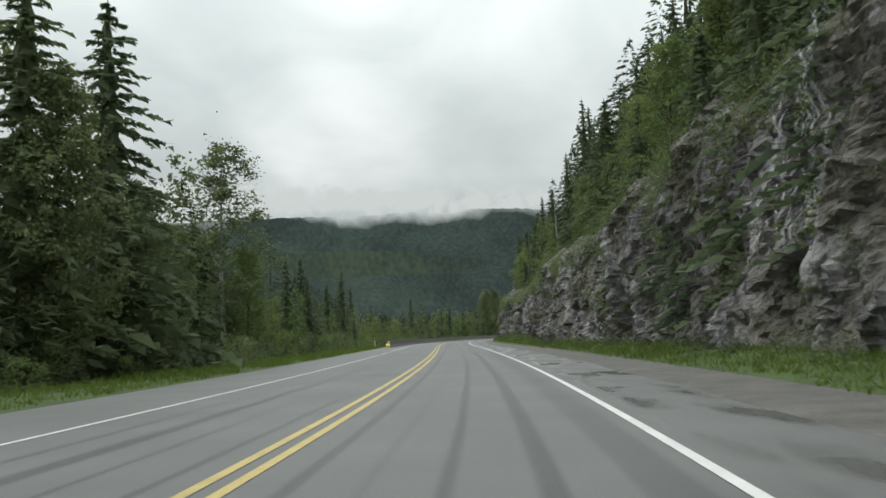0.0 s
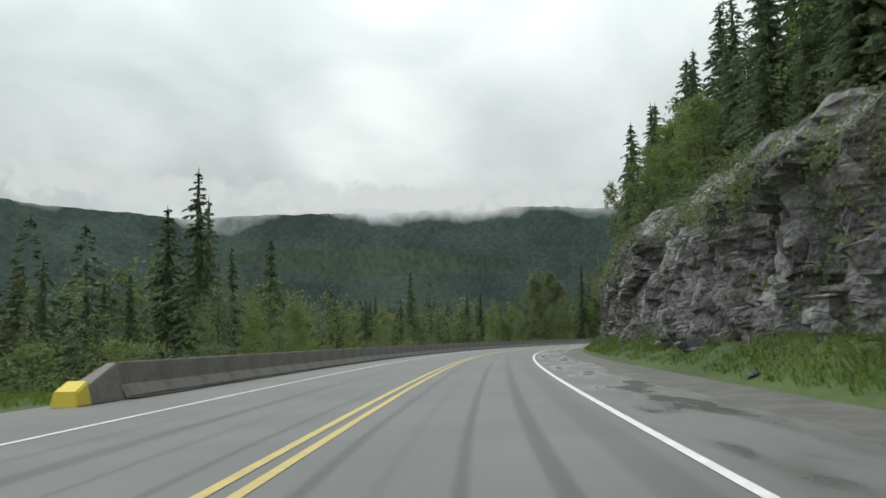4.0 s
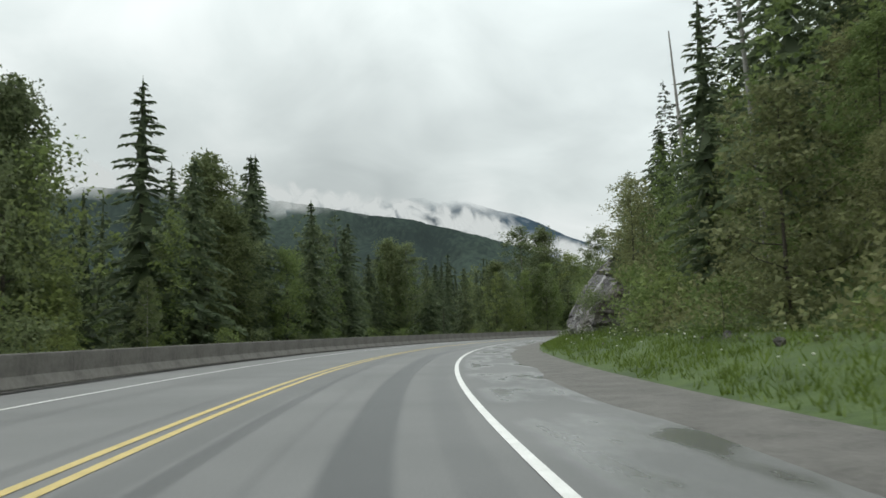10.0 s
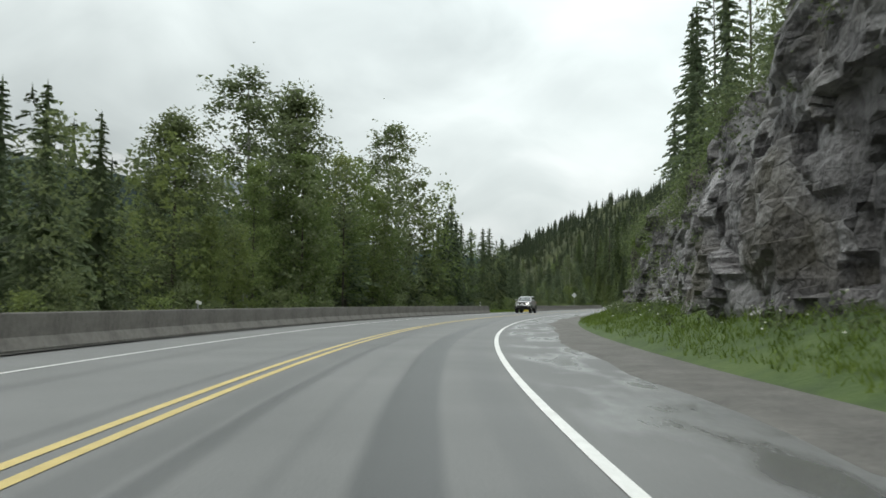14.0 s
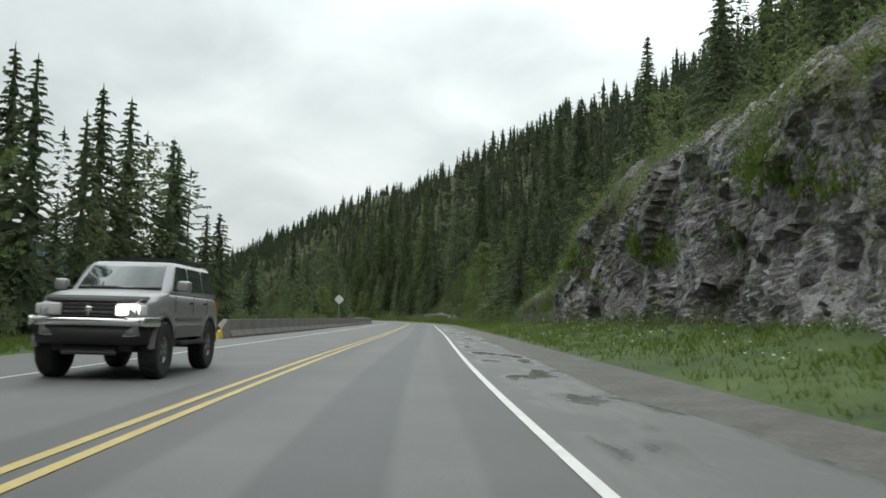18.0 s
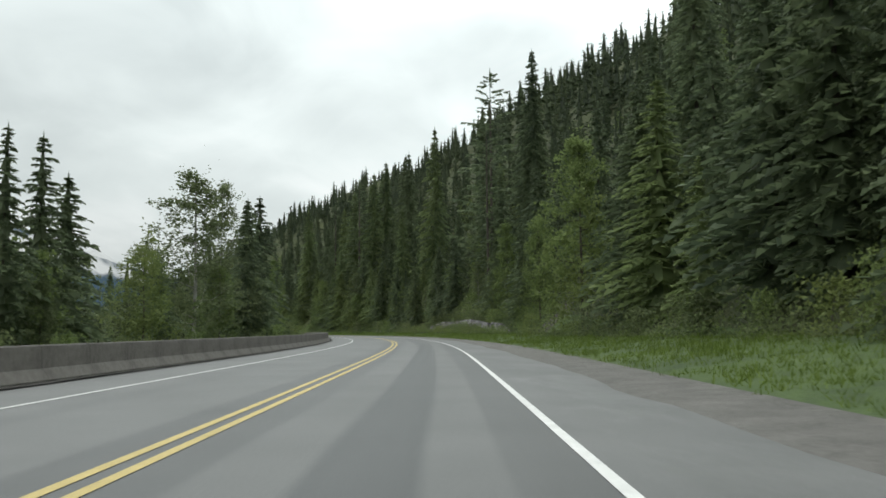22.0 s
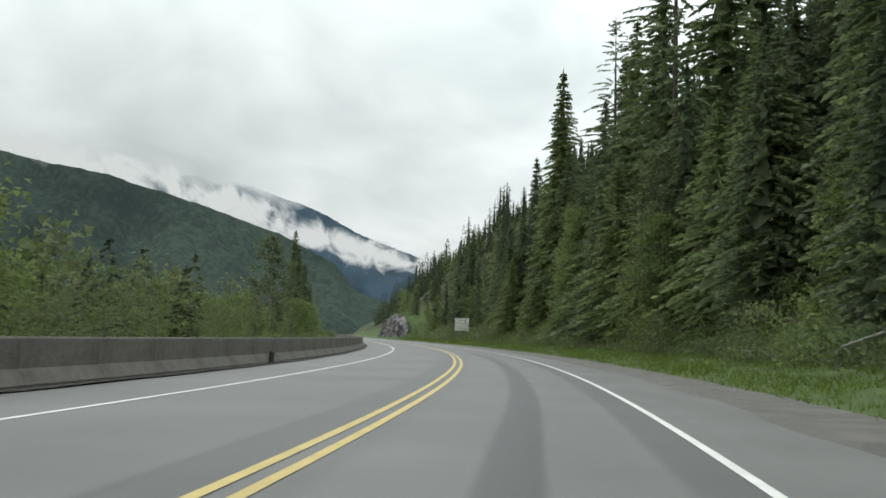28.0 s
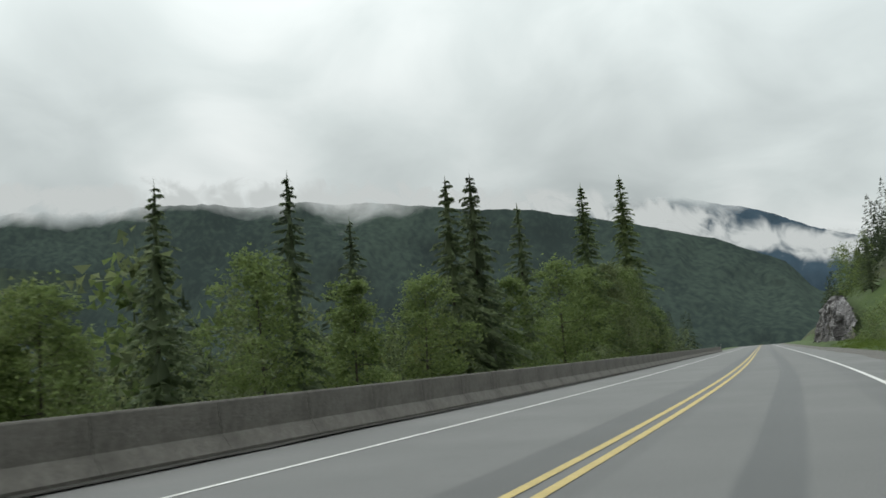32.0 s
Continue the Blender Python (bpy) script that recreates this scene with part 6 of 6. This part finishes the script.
        part("headlight", lamp_bm, LAMP_ON if sg < 0 else LAMP, car, "lit headlight" if sg < 0 else "clear headlight")
        part("indicator", rounded((0.12, 0.14, 0.16), (sg * 0.735, 1.98, 1.03), (0, 0, -sg * 0.6), 0.4), LAMP, car)
        part("fog_lamp", rounded((0.13, 0.06, 0.08), (sg * 0.6, 2.1, 0.7)), LOWER, car)
        for yd in (-0.27, 0.8, -1.2):
            part("door_line", box((0.005, 0.01, 0.5), (sg * 0.872, yd, 1.06), 0.002), BLACK, car)
        for yd in (-0.14, -1.05):
            part("door_handle", box((0.03, 0.15, 0.035), (sg * 0.873, yd, 1.17), 0.01), BLACK, car)
        part("bumper_end", rounded((0.09, 0.52, 0.14), (sg * 0.84, 1.95, 0.86), (0, 0, sg * 0.2), 0.3), CHROME, car)
        part("tail_lamp", box((0.1, 0.06, 0.3), (sg * 0.77, -2.2, 1.1), 0.02), AMBER, car)
    deflector = [(-0.76 + 1.52 * q, 2.08 - 0.2 * (2 * q - 1) ** 4, 0) for q in np.linspace(0, 1, 13)]
    part("hood_deflector", loft([[(x, y - 0.12, 1.21), (x, y + 0.05, 1.14), (x, y + 0.06, 1.155), (x, y - 0.1, 1.235)] for x, y, _ in deflector]), BLACK, car, "dark tinted hood deflector")
    surround = part("grille", box((0.82, 0.06, 0.21), (0, 2.105, 1.02), 0.03), CHROME, car, "chrome grille surround")
    for x0 in (-0.2, 0.2):
        for z0 in (0.965, 1.03, 1.085):
            part("grille_opening", box((0.36, 0.02, 0.042), (x0, 2.135, z0), 0.012), BLACK, surround)
    part("emblem", rounded((0.11, 0.03, 0.085), (0, 2.145, 1.035), (0, 0, 0), 0.8), CHROME, surround)
    bar = [(-0.86 + 1.72 * q, 2.22 - 0.16 * (2 * q - 1) ** 4) for q in np.linspace(0, 1, 15)]
    bumper = part("front_bumper", loft([[(x, y - 0.14, 0.8), (x, y - 0.03, 0.79), (x, y, 0.84), (x, y - 0.005, 0.9), (x, y - 0.04, 0.925), (x, y - 0.14, 0.925)] for x, y in bar]), CHROME, car, "chrome bumper")
    part("bumper_step", box((1.2, 0.05, 0.02), (0, 2.19, 0.93), 0.008), BLACK, bumper)
    part("valance", loft([[(x * 0.96, y - 0.2, 0.52), (x * 0.94, y - 0.1, 0.53), (x * 0.98, y - 0.05, 0.79), (x * 0.98, y - 0.2, 0.79)] for x, y in bar]), BLACK, car)
    part("skid_plate", box((0.8, 0.04, 0.22), (0, 2.0, 0.47), 0.02, (0.5, 0, 0)), BLACK, car)
    part("rear_bumper", box((1.74, 0.18, 0.16), (0, -2.28, 0.72), 0.05), LOWER, car)
    part("rear_spoiler", box((1.24, 0.26, 0.05), (0, -2.05, 1.84), 0.02, (0.12, 0, 0)), SILVER, car)
    part("underbody", box((1.2, 3.9, 0.2), (0, 0, 0.52), 0.03), BLACK, car)
    part("axle", box((1.3, 0.1, 0.1), (0, yf, axle_z), 0.03), BLACK, car)
    part("axle", box((1.3, 0.12, 0.12), (0, yr, axle_z), 0.03), BLACK, car)
    for k in range(4):
        part("roof_bar", box((1.08, 0.05, 0.03), (0, -0.35 - 0.4 * k, 1.93), 0.01), BLACK, car)
    for sg in (-1, 1):
        for yc in (yf, yr):
            hub = part("wheel", lathe([(-0.12, 0.2), (-0.135, 0.3), (-0.145, 0.4), (-0.125, 0.43), (-0.09, 0.44), (0.09, 0.44), (0.125, 0.43), (0.145, 0.4), (0.135, 0.3), (0.12, 0.2), (-0.12, 0.2)]), RUBBER, car, "black off-road tyre")
            hub.location = (sg * 0.76, yc, axle_z)
            part("rim", lathe([(sg * 0.03, 0.205), (sg * 0.115, 0.2), (sg * 0.09, 0.17), (sg * 0.05, 0.12), (sg * 0.1, 0.055), (sg * 0.11, 0.0)], 20), RIM, hub, "grey alloy rim")
            for a in range(6):
                sp = box((0.03, 0.05, 0.17), (0, 0, 0.11), 0.008)
                sp.transform(Matrix.Translation((sg * 0.1, 0, 0)) @ Matrix.Rotation(a * math.pi / 3, 4, "X"))
                part("spoke", sp, RIM, hub)
            for a in range(22):
                lug = box((0.2, 0.05, 0.018), (0, 0, 0.444), 0.005, (0, 0, 0.35 if a % 2 else -0.35), 1)
                lug.transform(Matrix.Rotation(a * math.pi / 11, 4, "X"))
                part("tread_block", lug, RUBBER, hub)
    p = along(386.4, -2.3)
    car.matrix_world = Matrix.Translation(Vector(p)) @ Matrix.Rotation(heading(386.4) + math.pi, 4, "Z")
    return car


sport_utility()


# ---- signs and posts ----
def lettering(text, size, at, parent, mat):
    cu = bpy.data.curves.new("lettering", "FONT")
    cu.body, cu.size, cu.align_x, cu.align_y, cu.extrude = text, size, "CENTER", "CENTER", 0.002
    tmp_ob = bpy.data.objects.new("lettering", cu)
    scene.collection.objects.link(tmp_ob)
    me = bpy.data.meshes.new_from_object(tmp_ob.evaluated_get(bpy.context.evaluated_depsgraph_get()))
    bpy.data.objects.remove(tmp_ob)
    me.materials.clear()
    me.materials.append(mat)
    ob = new("lettering", me)
    ob.parent = parent
    ob.matrix_basis = Matrix.Translation(at) @ Euler((math.pi / 2, 0, 0)).to_matrix().to_4x4()
    return ob


def truck_sign():
    s, u = 716.5, 11.0
    x, y, z = place(s, u)
    z = 0.0
    root = tagged(new("road_sign"), "large white rectangular sign with black lettering for trucks on two posts", "sign")
    w, h, zc = 2.25, 1.95, 2.95
    face = part("panel", box((w, 0.03, h), (0, 0, zc), 0.012), SIGN_WHITE, root)
    for sg in (-1, 1):
        part("post", box((0.1, 0.1, zc + h / 2 - 0.1 + 0.6), (sg * 0.7, 0.09, (zc + h / 2 - 0.1 - 0.6) / 2), 0.01), POST_WOOD, root)
        part("border", box((0.03, 0.006, h - 0.3), (sg * (w / 2 - 0.09), -0.018, zc), 0.002), SIGN_BLACK, face)
        part("border", box((w - 0.36, 0.006, 0.03), (0, -0.018, zc + sg * (h / 2 - 0.08)), 0.002), SIGN_BLACK, face)
    lettering("TRUCKS", 0.36, (0, -0.017, zc + 0.58), face, SIGN_BLACK)
    lettering("OVER 5500kg", 0.26, (0, -0.017, zc + 0.24), face, SIGN_BLACK)
    part("rule", box((1.7, 0.006, 0.03), (0, -0.018, zc + 0.02), 0.002), SIGN_BLACK, face)
    lettering("CHECK BRAKES", 0.25, (0, -0.017, zc - 0.28), face, SIGN_BLACK)
    lettering("EXIT 800 m", 0.25, (0, -0.017, zc - 0.62), face, SIGN_BLACK)
    root.matrix_world = Matrix.Translation((x, y, z)) @ Matrix.Rotation(heading(s) + 0.05, 4, "Z")


truck_sign()


def diamond_sign():
    s, u = 464, -7.0
    x, y, z = place(s, u)
    root = tagged(new("warning_sign"), "bare aluminium back of a diamond warning sign on a steel post", "sign")
    panel = box((0.75, 0.012, 0.75), (0, 0, 0), 0.05)
    panel.transform(Matrix.Translation((0, 0, 2.8)) @ Matrix.Rotation(math.pi / 4, 4, "Y"))
    plate = part("panel", panel, SIGN_BACK, root)
    for zz in (2.55, 3.0):
        part("bolt", box((0.03, 0.02, 0.03), (0, -0.015, zz), 0.006), STEEL, plate)
    part("post", box((0.06, 0.06, 3.6), (0, 0.04, 1.3), 0.008), STEEL, root)
    root.matrix_world = Matrix.Translation((x, y, 0)) @ Matrix.Rotation(heading(s), 4, "Z")


diamond_sign()


def delineator(s, u, label="white roadside marker post with a dark reflector"):
    x, y, z = place(s, u)
    root = tagged(new("marker_post"), label, "post", "roadside markers")
    part("post", box((0.11, 0.03, 1.35), (0, 0, 0.5), 0.01), POST_WHITE, root)
    part("reflector", box((0.08, 0.01, 0.22), (0, -0.02, 0.95), 0.004), BLACK, root)
    root.matrix_world = Matrix.Translation((x, y, z)) @ Matrix.Rotation(heading(s), 4, "Z")


delineator(389, -8.2)
delineator(100.5, -7.6)
delineator(834, -6.9)
delineator(852, -7.0)


def hazard_end(s, u):
    """The sloping end piece of a barrier run, under a yellow cover."""
    p = along(s, u)
    root = tagged(new("barrier_end"), "sloping concrete barrier end with a yellow plastic cover", "barrier")
    side_ = [(0, 0), (0, 0.25), (1.9, 0.79), (2.0, 0.79), (2.0, 0)]
    bm = prism(side_, -0.26, 0.26, 0.02)
    for v in bm.verts:
        v.co.x *= 1 - 0.6 * min(1, v.co.z / 0.8)
    part("ramp", bm, CONCRETE, root)
    bm = prism([(-0.12, 0), (-0.08, 0.3), (0.4, 0.48), (0.45, 0)], -0.29, 0.29, 0.03)
    for v in bm.verts:
        v.co.x *= 1 - 0.45 * min(1, v.co.z / 0.8)
    part("cover", bm, HAZARD, root, "yellow plastic cover")
    root.matrix_world = Matrix.Translation(Vector(p) + Vector((0, 0, -0.035))) @ Matrix.Rotation(heading(s), 4, "Z")


hazard_end(407, -6.15)
hazard_end(101, -6.15)


# ---- drain openings at the barrier's foot ----
def drain(s):
    root = tagged(new("drain_opening"), "dark drain opening box at the foot of the barrier", "drain")
    part("frame", box((0.05, 0.5, 0.34), (0, 0, 0.17), 0.015), BLACK, root)
    part("lip", box((0.1, 0.56, 0.05), (0.03, 0, 0.34), 0.015), CONCRETE, root)
    root.matrix_world = Matrix.Translation(Vector(along(s, -5.83))) @ Matrix.Rotation(heading(s), 4, "Z")


drain(615)
drain(546)


# ---- small marker plate leaning on top of the barrier ----
def marker_plate(s):
    root = tagged(new("marker_plate"), "small white marker plate leaning on a bracket on the barrier", "marker")
    part("bracket", box((0.04, 0.04, 0.22), (0, 0, 0.1), 0.008), STEEL, root)
    part("plate", box((0.2, 0.02, 0.1), (0.03, -0.025, 0.22), 0.01, (0, 0.35, 0)), POST_WHITE, root)
    root.matrix_world = Matrix.Translation(Vector(along(s, -6.15, 0.77))) @ Matrix.Rotation(heading(s), 4, "Z")


marker_plate(317)


# ---- water running down the rock ----
def trickle():
    m, n, l, p = material("running_water", 0.25)
    p.inputs["Base Color"].default_value = (0.72, 0.73, 0.74, 1)
    co, mp, t = n.new("ShaderNodeTexCoord"), n.new("ShaderNodeMapping"), n.new("ShaderNodeTexNoise")
    mp.inputs["Scale"].default_value = (4, 4, 0.7)
    t.inputs["Scale"].default_value, t.inputs["Detail"].default_value = 2.5, 7
    l.new(co.outputs["Object"], mp.inputs[0])
    l.new(mp.outputs[0], t.inputs["Vector"])
    mr = n.new("ShaderNodeMapRange")
    mr.inputs["From Min"].default_value, mr.inputs["From Max"].default_value = 0.4, 0.58
    mr.inputs["To Max"].default_value = 0.55
    l.new(t.outputs["Fac"], mr.inputs["Value"])
    l.new(mr.outputs[0], p.inputs["Alpha"])
    root = tagged(new("waterfall"), "thin white water running down the rock cut", "waterfall")
    rng = np.random.default_rng(4)
    for k in range(13):
        H = np.linspace(8.8, 3.4 - 0.2 * k if k < 4 else 2.0 + 2.5 * rng.random(), 40)
        s0 = 20.0 + 0.15 * (k - 3)
        S = s0 + (8.6 - H) * (0.16 + 0.1 * (k - 3) * 0.5) + 0.15 * np.sin(H * 2 + k)
        U = cliff_foot(S) + LEAN * H - face_offset(S, H, 1) - 0.07
        w = 0.05 + 0.09 * rng.random()
        P = np.stack([along(S - w, U, H - 0.25), along(S + w, U, H - 0.25)], 1).reshape(-1, 3)
        ob = new("water_strand", mesh_of("water_strand", P, grid_faces(40, 2), m, True))
        ob.parent = root


trickle()


# ---- a bare bough that leans out over the verge ----
def bough():
    rng = np.random.default_rng(44)
    a = np.array(along(189, 10.5, 5.8))
    tip = np.array(along(191, 4.4, 8.3))
    mid = (a + tip) / 2 + [0, 0, -0.35]
    parts = [tube([a, mid, tip], [0.06, 0.045, 0.012], 6)]
    leaves = []
    for i in range(40):
        q = rng.uniform(0.35, 1.0)
        c = a * (1 - q) ** 2 + 2 * mid * q * (1 - q) + tip * q * q
        e = c + rng.normal(0, 0.42, 3)
        parts.append(tube([c, (c + e) / 2, e], [0.015, 0.01, 0.004], 4))
        n_ = 26
        p = e + rng.normal(0, 0.13, (n_, 3))
        d1 = rng.normal(0, 1, (n_, 3))
        d1 /= np.linalg.norm(d1, axis=1)[:, None]
        d2 = np.cross(d1, rng.normal(0, 1, (n_, 3)))
        d2 /= np.linalg.norm(d2, axis=1)[:, None]
        leaves.append(np.stack([p - d1 * 0.075, p + d2 * 0.045, p + d1 * 0.075, p - d2 * 0.045], 1))
    v, f = joined(parts)
    return tree_thing("leaning_bough", mesh_of("trunk", v, f, BARK, True), crown_mesh("crown", np.concatenate(leaves).reshape(-1, 3), 4, LEAVES_DULL), "slender leafy bough leaning out from the rock top", "branch")


bough()


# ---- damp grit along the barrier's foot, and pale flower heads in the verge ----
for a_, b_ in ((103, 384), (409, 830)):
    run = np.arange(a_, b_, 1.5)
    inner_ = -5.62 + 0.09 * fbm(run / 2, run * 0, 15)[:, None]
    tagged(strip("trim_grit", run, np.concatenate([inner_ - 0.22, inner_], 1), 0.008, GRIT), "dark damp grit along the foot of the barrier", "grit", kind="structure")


def flowers():
    rng = np.random.default_rng(91)
    n = 420
    s = rng.uniform(200, 450, n)
    u = 7.6 + (cliff_foot(s) - 7.6) * rng.random(n)
    c = along(s, u, ground_height(s, u) + rng.uniform(0.25, 0.5, n))
    o = np.array([[1, 0, 0], [0, 1, 0], [-1, 0, 0], [0, -1, 0], [0, 0, 0.8], [0, 0, -0.6]]) * 0.03
    f = np.array([[0, 1, 4], [1, 2, 4], [2, 3, 4], [3, 0, 4], [1, 0, 5], [2, 1, 5], [3, 2, 5], [0, 3, 5]])
    v = (c[:, None, :] + o[None] * rng.uniform(0.6, 1.3, (n, 1, 1))).reshape(-1, 3)
    tagged(new("verge_flowers", mesh_of("verge_flowers", v, (f[None] + 6 * np.arange(n)[:, None, None]).reshape(-1, 3), plain("seed_heads", (0.6, 0.6, 0.52), 0.9))), "pale seed heads among the verge grass", "flowers", kind="stuff")


flowers()


# ---- a slide of grey scree on the slope, and turf on the ledges of the second rock cut ----
def slide():
    q = np.linspace(0, 1, 26)[:, None]
    v = np.linspace(-1, 1, 9)[None, :]
    U = 11.6 + 9.5 * q + 0 * v
    S = 529 - 11 * q + v * (2.6 - 1.5 * q + 0.5 * fbm(q * 6, q * 0 + v * 0.3, 25))
    Z = ground_height(S, U) + 0.12 * (1 - v * v) + 0.1 * fbm(S * 1.3, U * 1.3, 26) - 0.02
    ob = tagged(new("scree_slide", mesh_of("scree_slide", along(S, U, Z).reshape(-1, 3), grid_faces(26, 9), SCREE, True)), "grey-brown scree slide on the wooded slope", "scree")
    rng = np.random.default_rng(92)
    for i in range(46):
        a, c = rng.random() ** 1.5, rng.uniform(-0.8, 0.8)
        s, u = 529 - 11 * a + c * (2.6 - 1.5 * a), 11.6 + 9.5 * a
        k = rng.uniform(0.08, 0.3)
        st_ = new("stone", BLOCKS[rng.integers(0, 8)])
        st_.parent = ob
        st_.matrix_world = Matrix.Translation(Vector(along(s, u, float(ground_height(s, u)) + 0.1))) @ Euler((rng.random(), rng.random(), rng.random() * 6)).to_matrix().to_4x4() @ Matrix.Diagonal((k, k, k, 1))


slide()


def ledge_turf():
    rng = np.random.default_rng(93)
    V = []
    for s0, q0, n, ws, wh in ((396, 0.72, 260, 5.0, 0.12), (408, 0.5, 160, 3.5, 0.08), (428, 0.7, 220, 4.5, 0.15), (443, 0.62, 180, 5, 0.2), (386, 0.9, 160, 5, 0.08), (340, 0.86, 150, 8, 0.06)):
        s = s0 + rng.normal(0, ws * 0.5, n)
        hh = np.clip(q0 + (s - s0) * 0.02 + rng.normal(0, wh * 0.5, n), 0.1, 0.93) * cliff_height(s)
        u = cliff_foot(s) + LEAN * hh - face_offset(s, hh, 2) + 0.02
        c = along(s, u, hh - 0.25)
        for k in range(9):
            b_ = c + rng.normal(0, 0.16, (n, 3)) * [1, 1, 0.5]
            a, l_ = rng.random(n) * 6.28, rng.uniform(0.12, 0.42, n)
            w = np.column_stack([np.cos(a), np.sin(a), 0 * a]) * rng.uniform(0.02, 0.05, (n, 1))
            tip = b_ + np.column_stack([rng.normal(0, 0.5, n) * l_, rng.normal(0, 0.5, n) * l_, l_])
            V.append(np.stack([b_ - w, b_ + w, tip], 1))
    v = np.concatenate(V).reshape(-1, 3)
    tagged(new("ledge_turf", crown_mesh("ledge_turf", v, 3, GRASS)), "bright green grass patches growing on the rock ledges", "grass", kind="stuff")


ledge_turf()


# ---- bare dead trunks standing among the trees ----
def snag(s, u, ztop, lean):
    rng = np.random.default_rng(int(s))
    z0 = float(ground_height(s, u)) - 0.3
    a, e = np.array(along(s, u, z0)), np.array(along(s + lean, u - abs(lean) * 0.4, ztop))
    parts = [tube([a, (a + e) / 2, e], [0.13, 0.09, 0.03], 6)]
    for k in range(16):
        q = rng.uniform(0.35, 0.97)
        c = a + (e - a) * q
        d = np.array([math.cos(k * 2.4), math.sin(k * 2.4), rng.uniform(-0.2, 0.3)]) * rng.uniform(0.25, 0.9) * (1.1 - q)
        parts.append(tube([c, c + d * 0.6, c + d], [0.02, 0.012, 0.004], 4))
    v, f = joined(parts)
    tagged(new("dead_tree", mesh_of("dead_tree", v, f, PALE_BARK, True)), "bare grey dead trunk standing among the conifers", "dead tree")


for row in ((244, 13.2, 13.6, 1.2), (236, 13.5, 16.5, 1.0), (96, 14.0, 17.0, 0.4)):
    snag(*row)


# ---- bare fallen saplings bent over the foot of the wooded slope ----
def bent_sapling(s, u, span, low, high):
    rng = np.random.default_rng(int(s * 3))
    q = np.linspace(0, 1, 9)
    S = s + span * q
    U = u - 0.8 * np.sin(np.pi * q)
    Z = ground_height(S, U) + low + (high - low) * (1 - q) ** 2 + 0.05 * rng.normal(0, 1, 9)
    parts = [tube(along(S, U, Z), np.linspace(0.05, 0.015, 9), 6)]
    for k in range(7):
        i = rng.integers(2, 8)
        c = np.array(along(S[i], U[i], Z[i]))
        e = c + rng.normal(0, 0.35, 3)
        parts.append(tube([c, (c + e) / 2, e], [0.014, 0.009, 0.004], 4))
    v, f = joined(parts)
    tagged(new("fallen_sapling", mesh_of("fallen_sapling", v, f, PALE_BARK, True)), "bare pale sapling bent down over the shrubs", "branch")


bent_sapling(612, 12.3, 4.0, 0.25, 1.9)
bent_sapling(603, 12.8, 4.5, 1.1, 2.6)
bent_sapling(620, 11.9, 3.0, 0.2, 0.5)
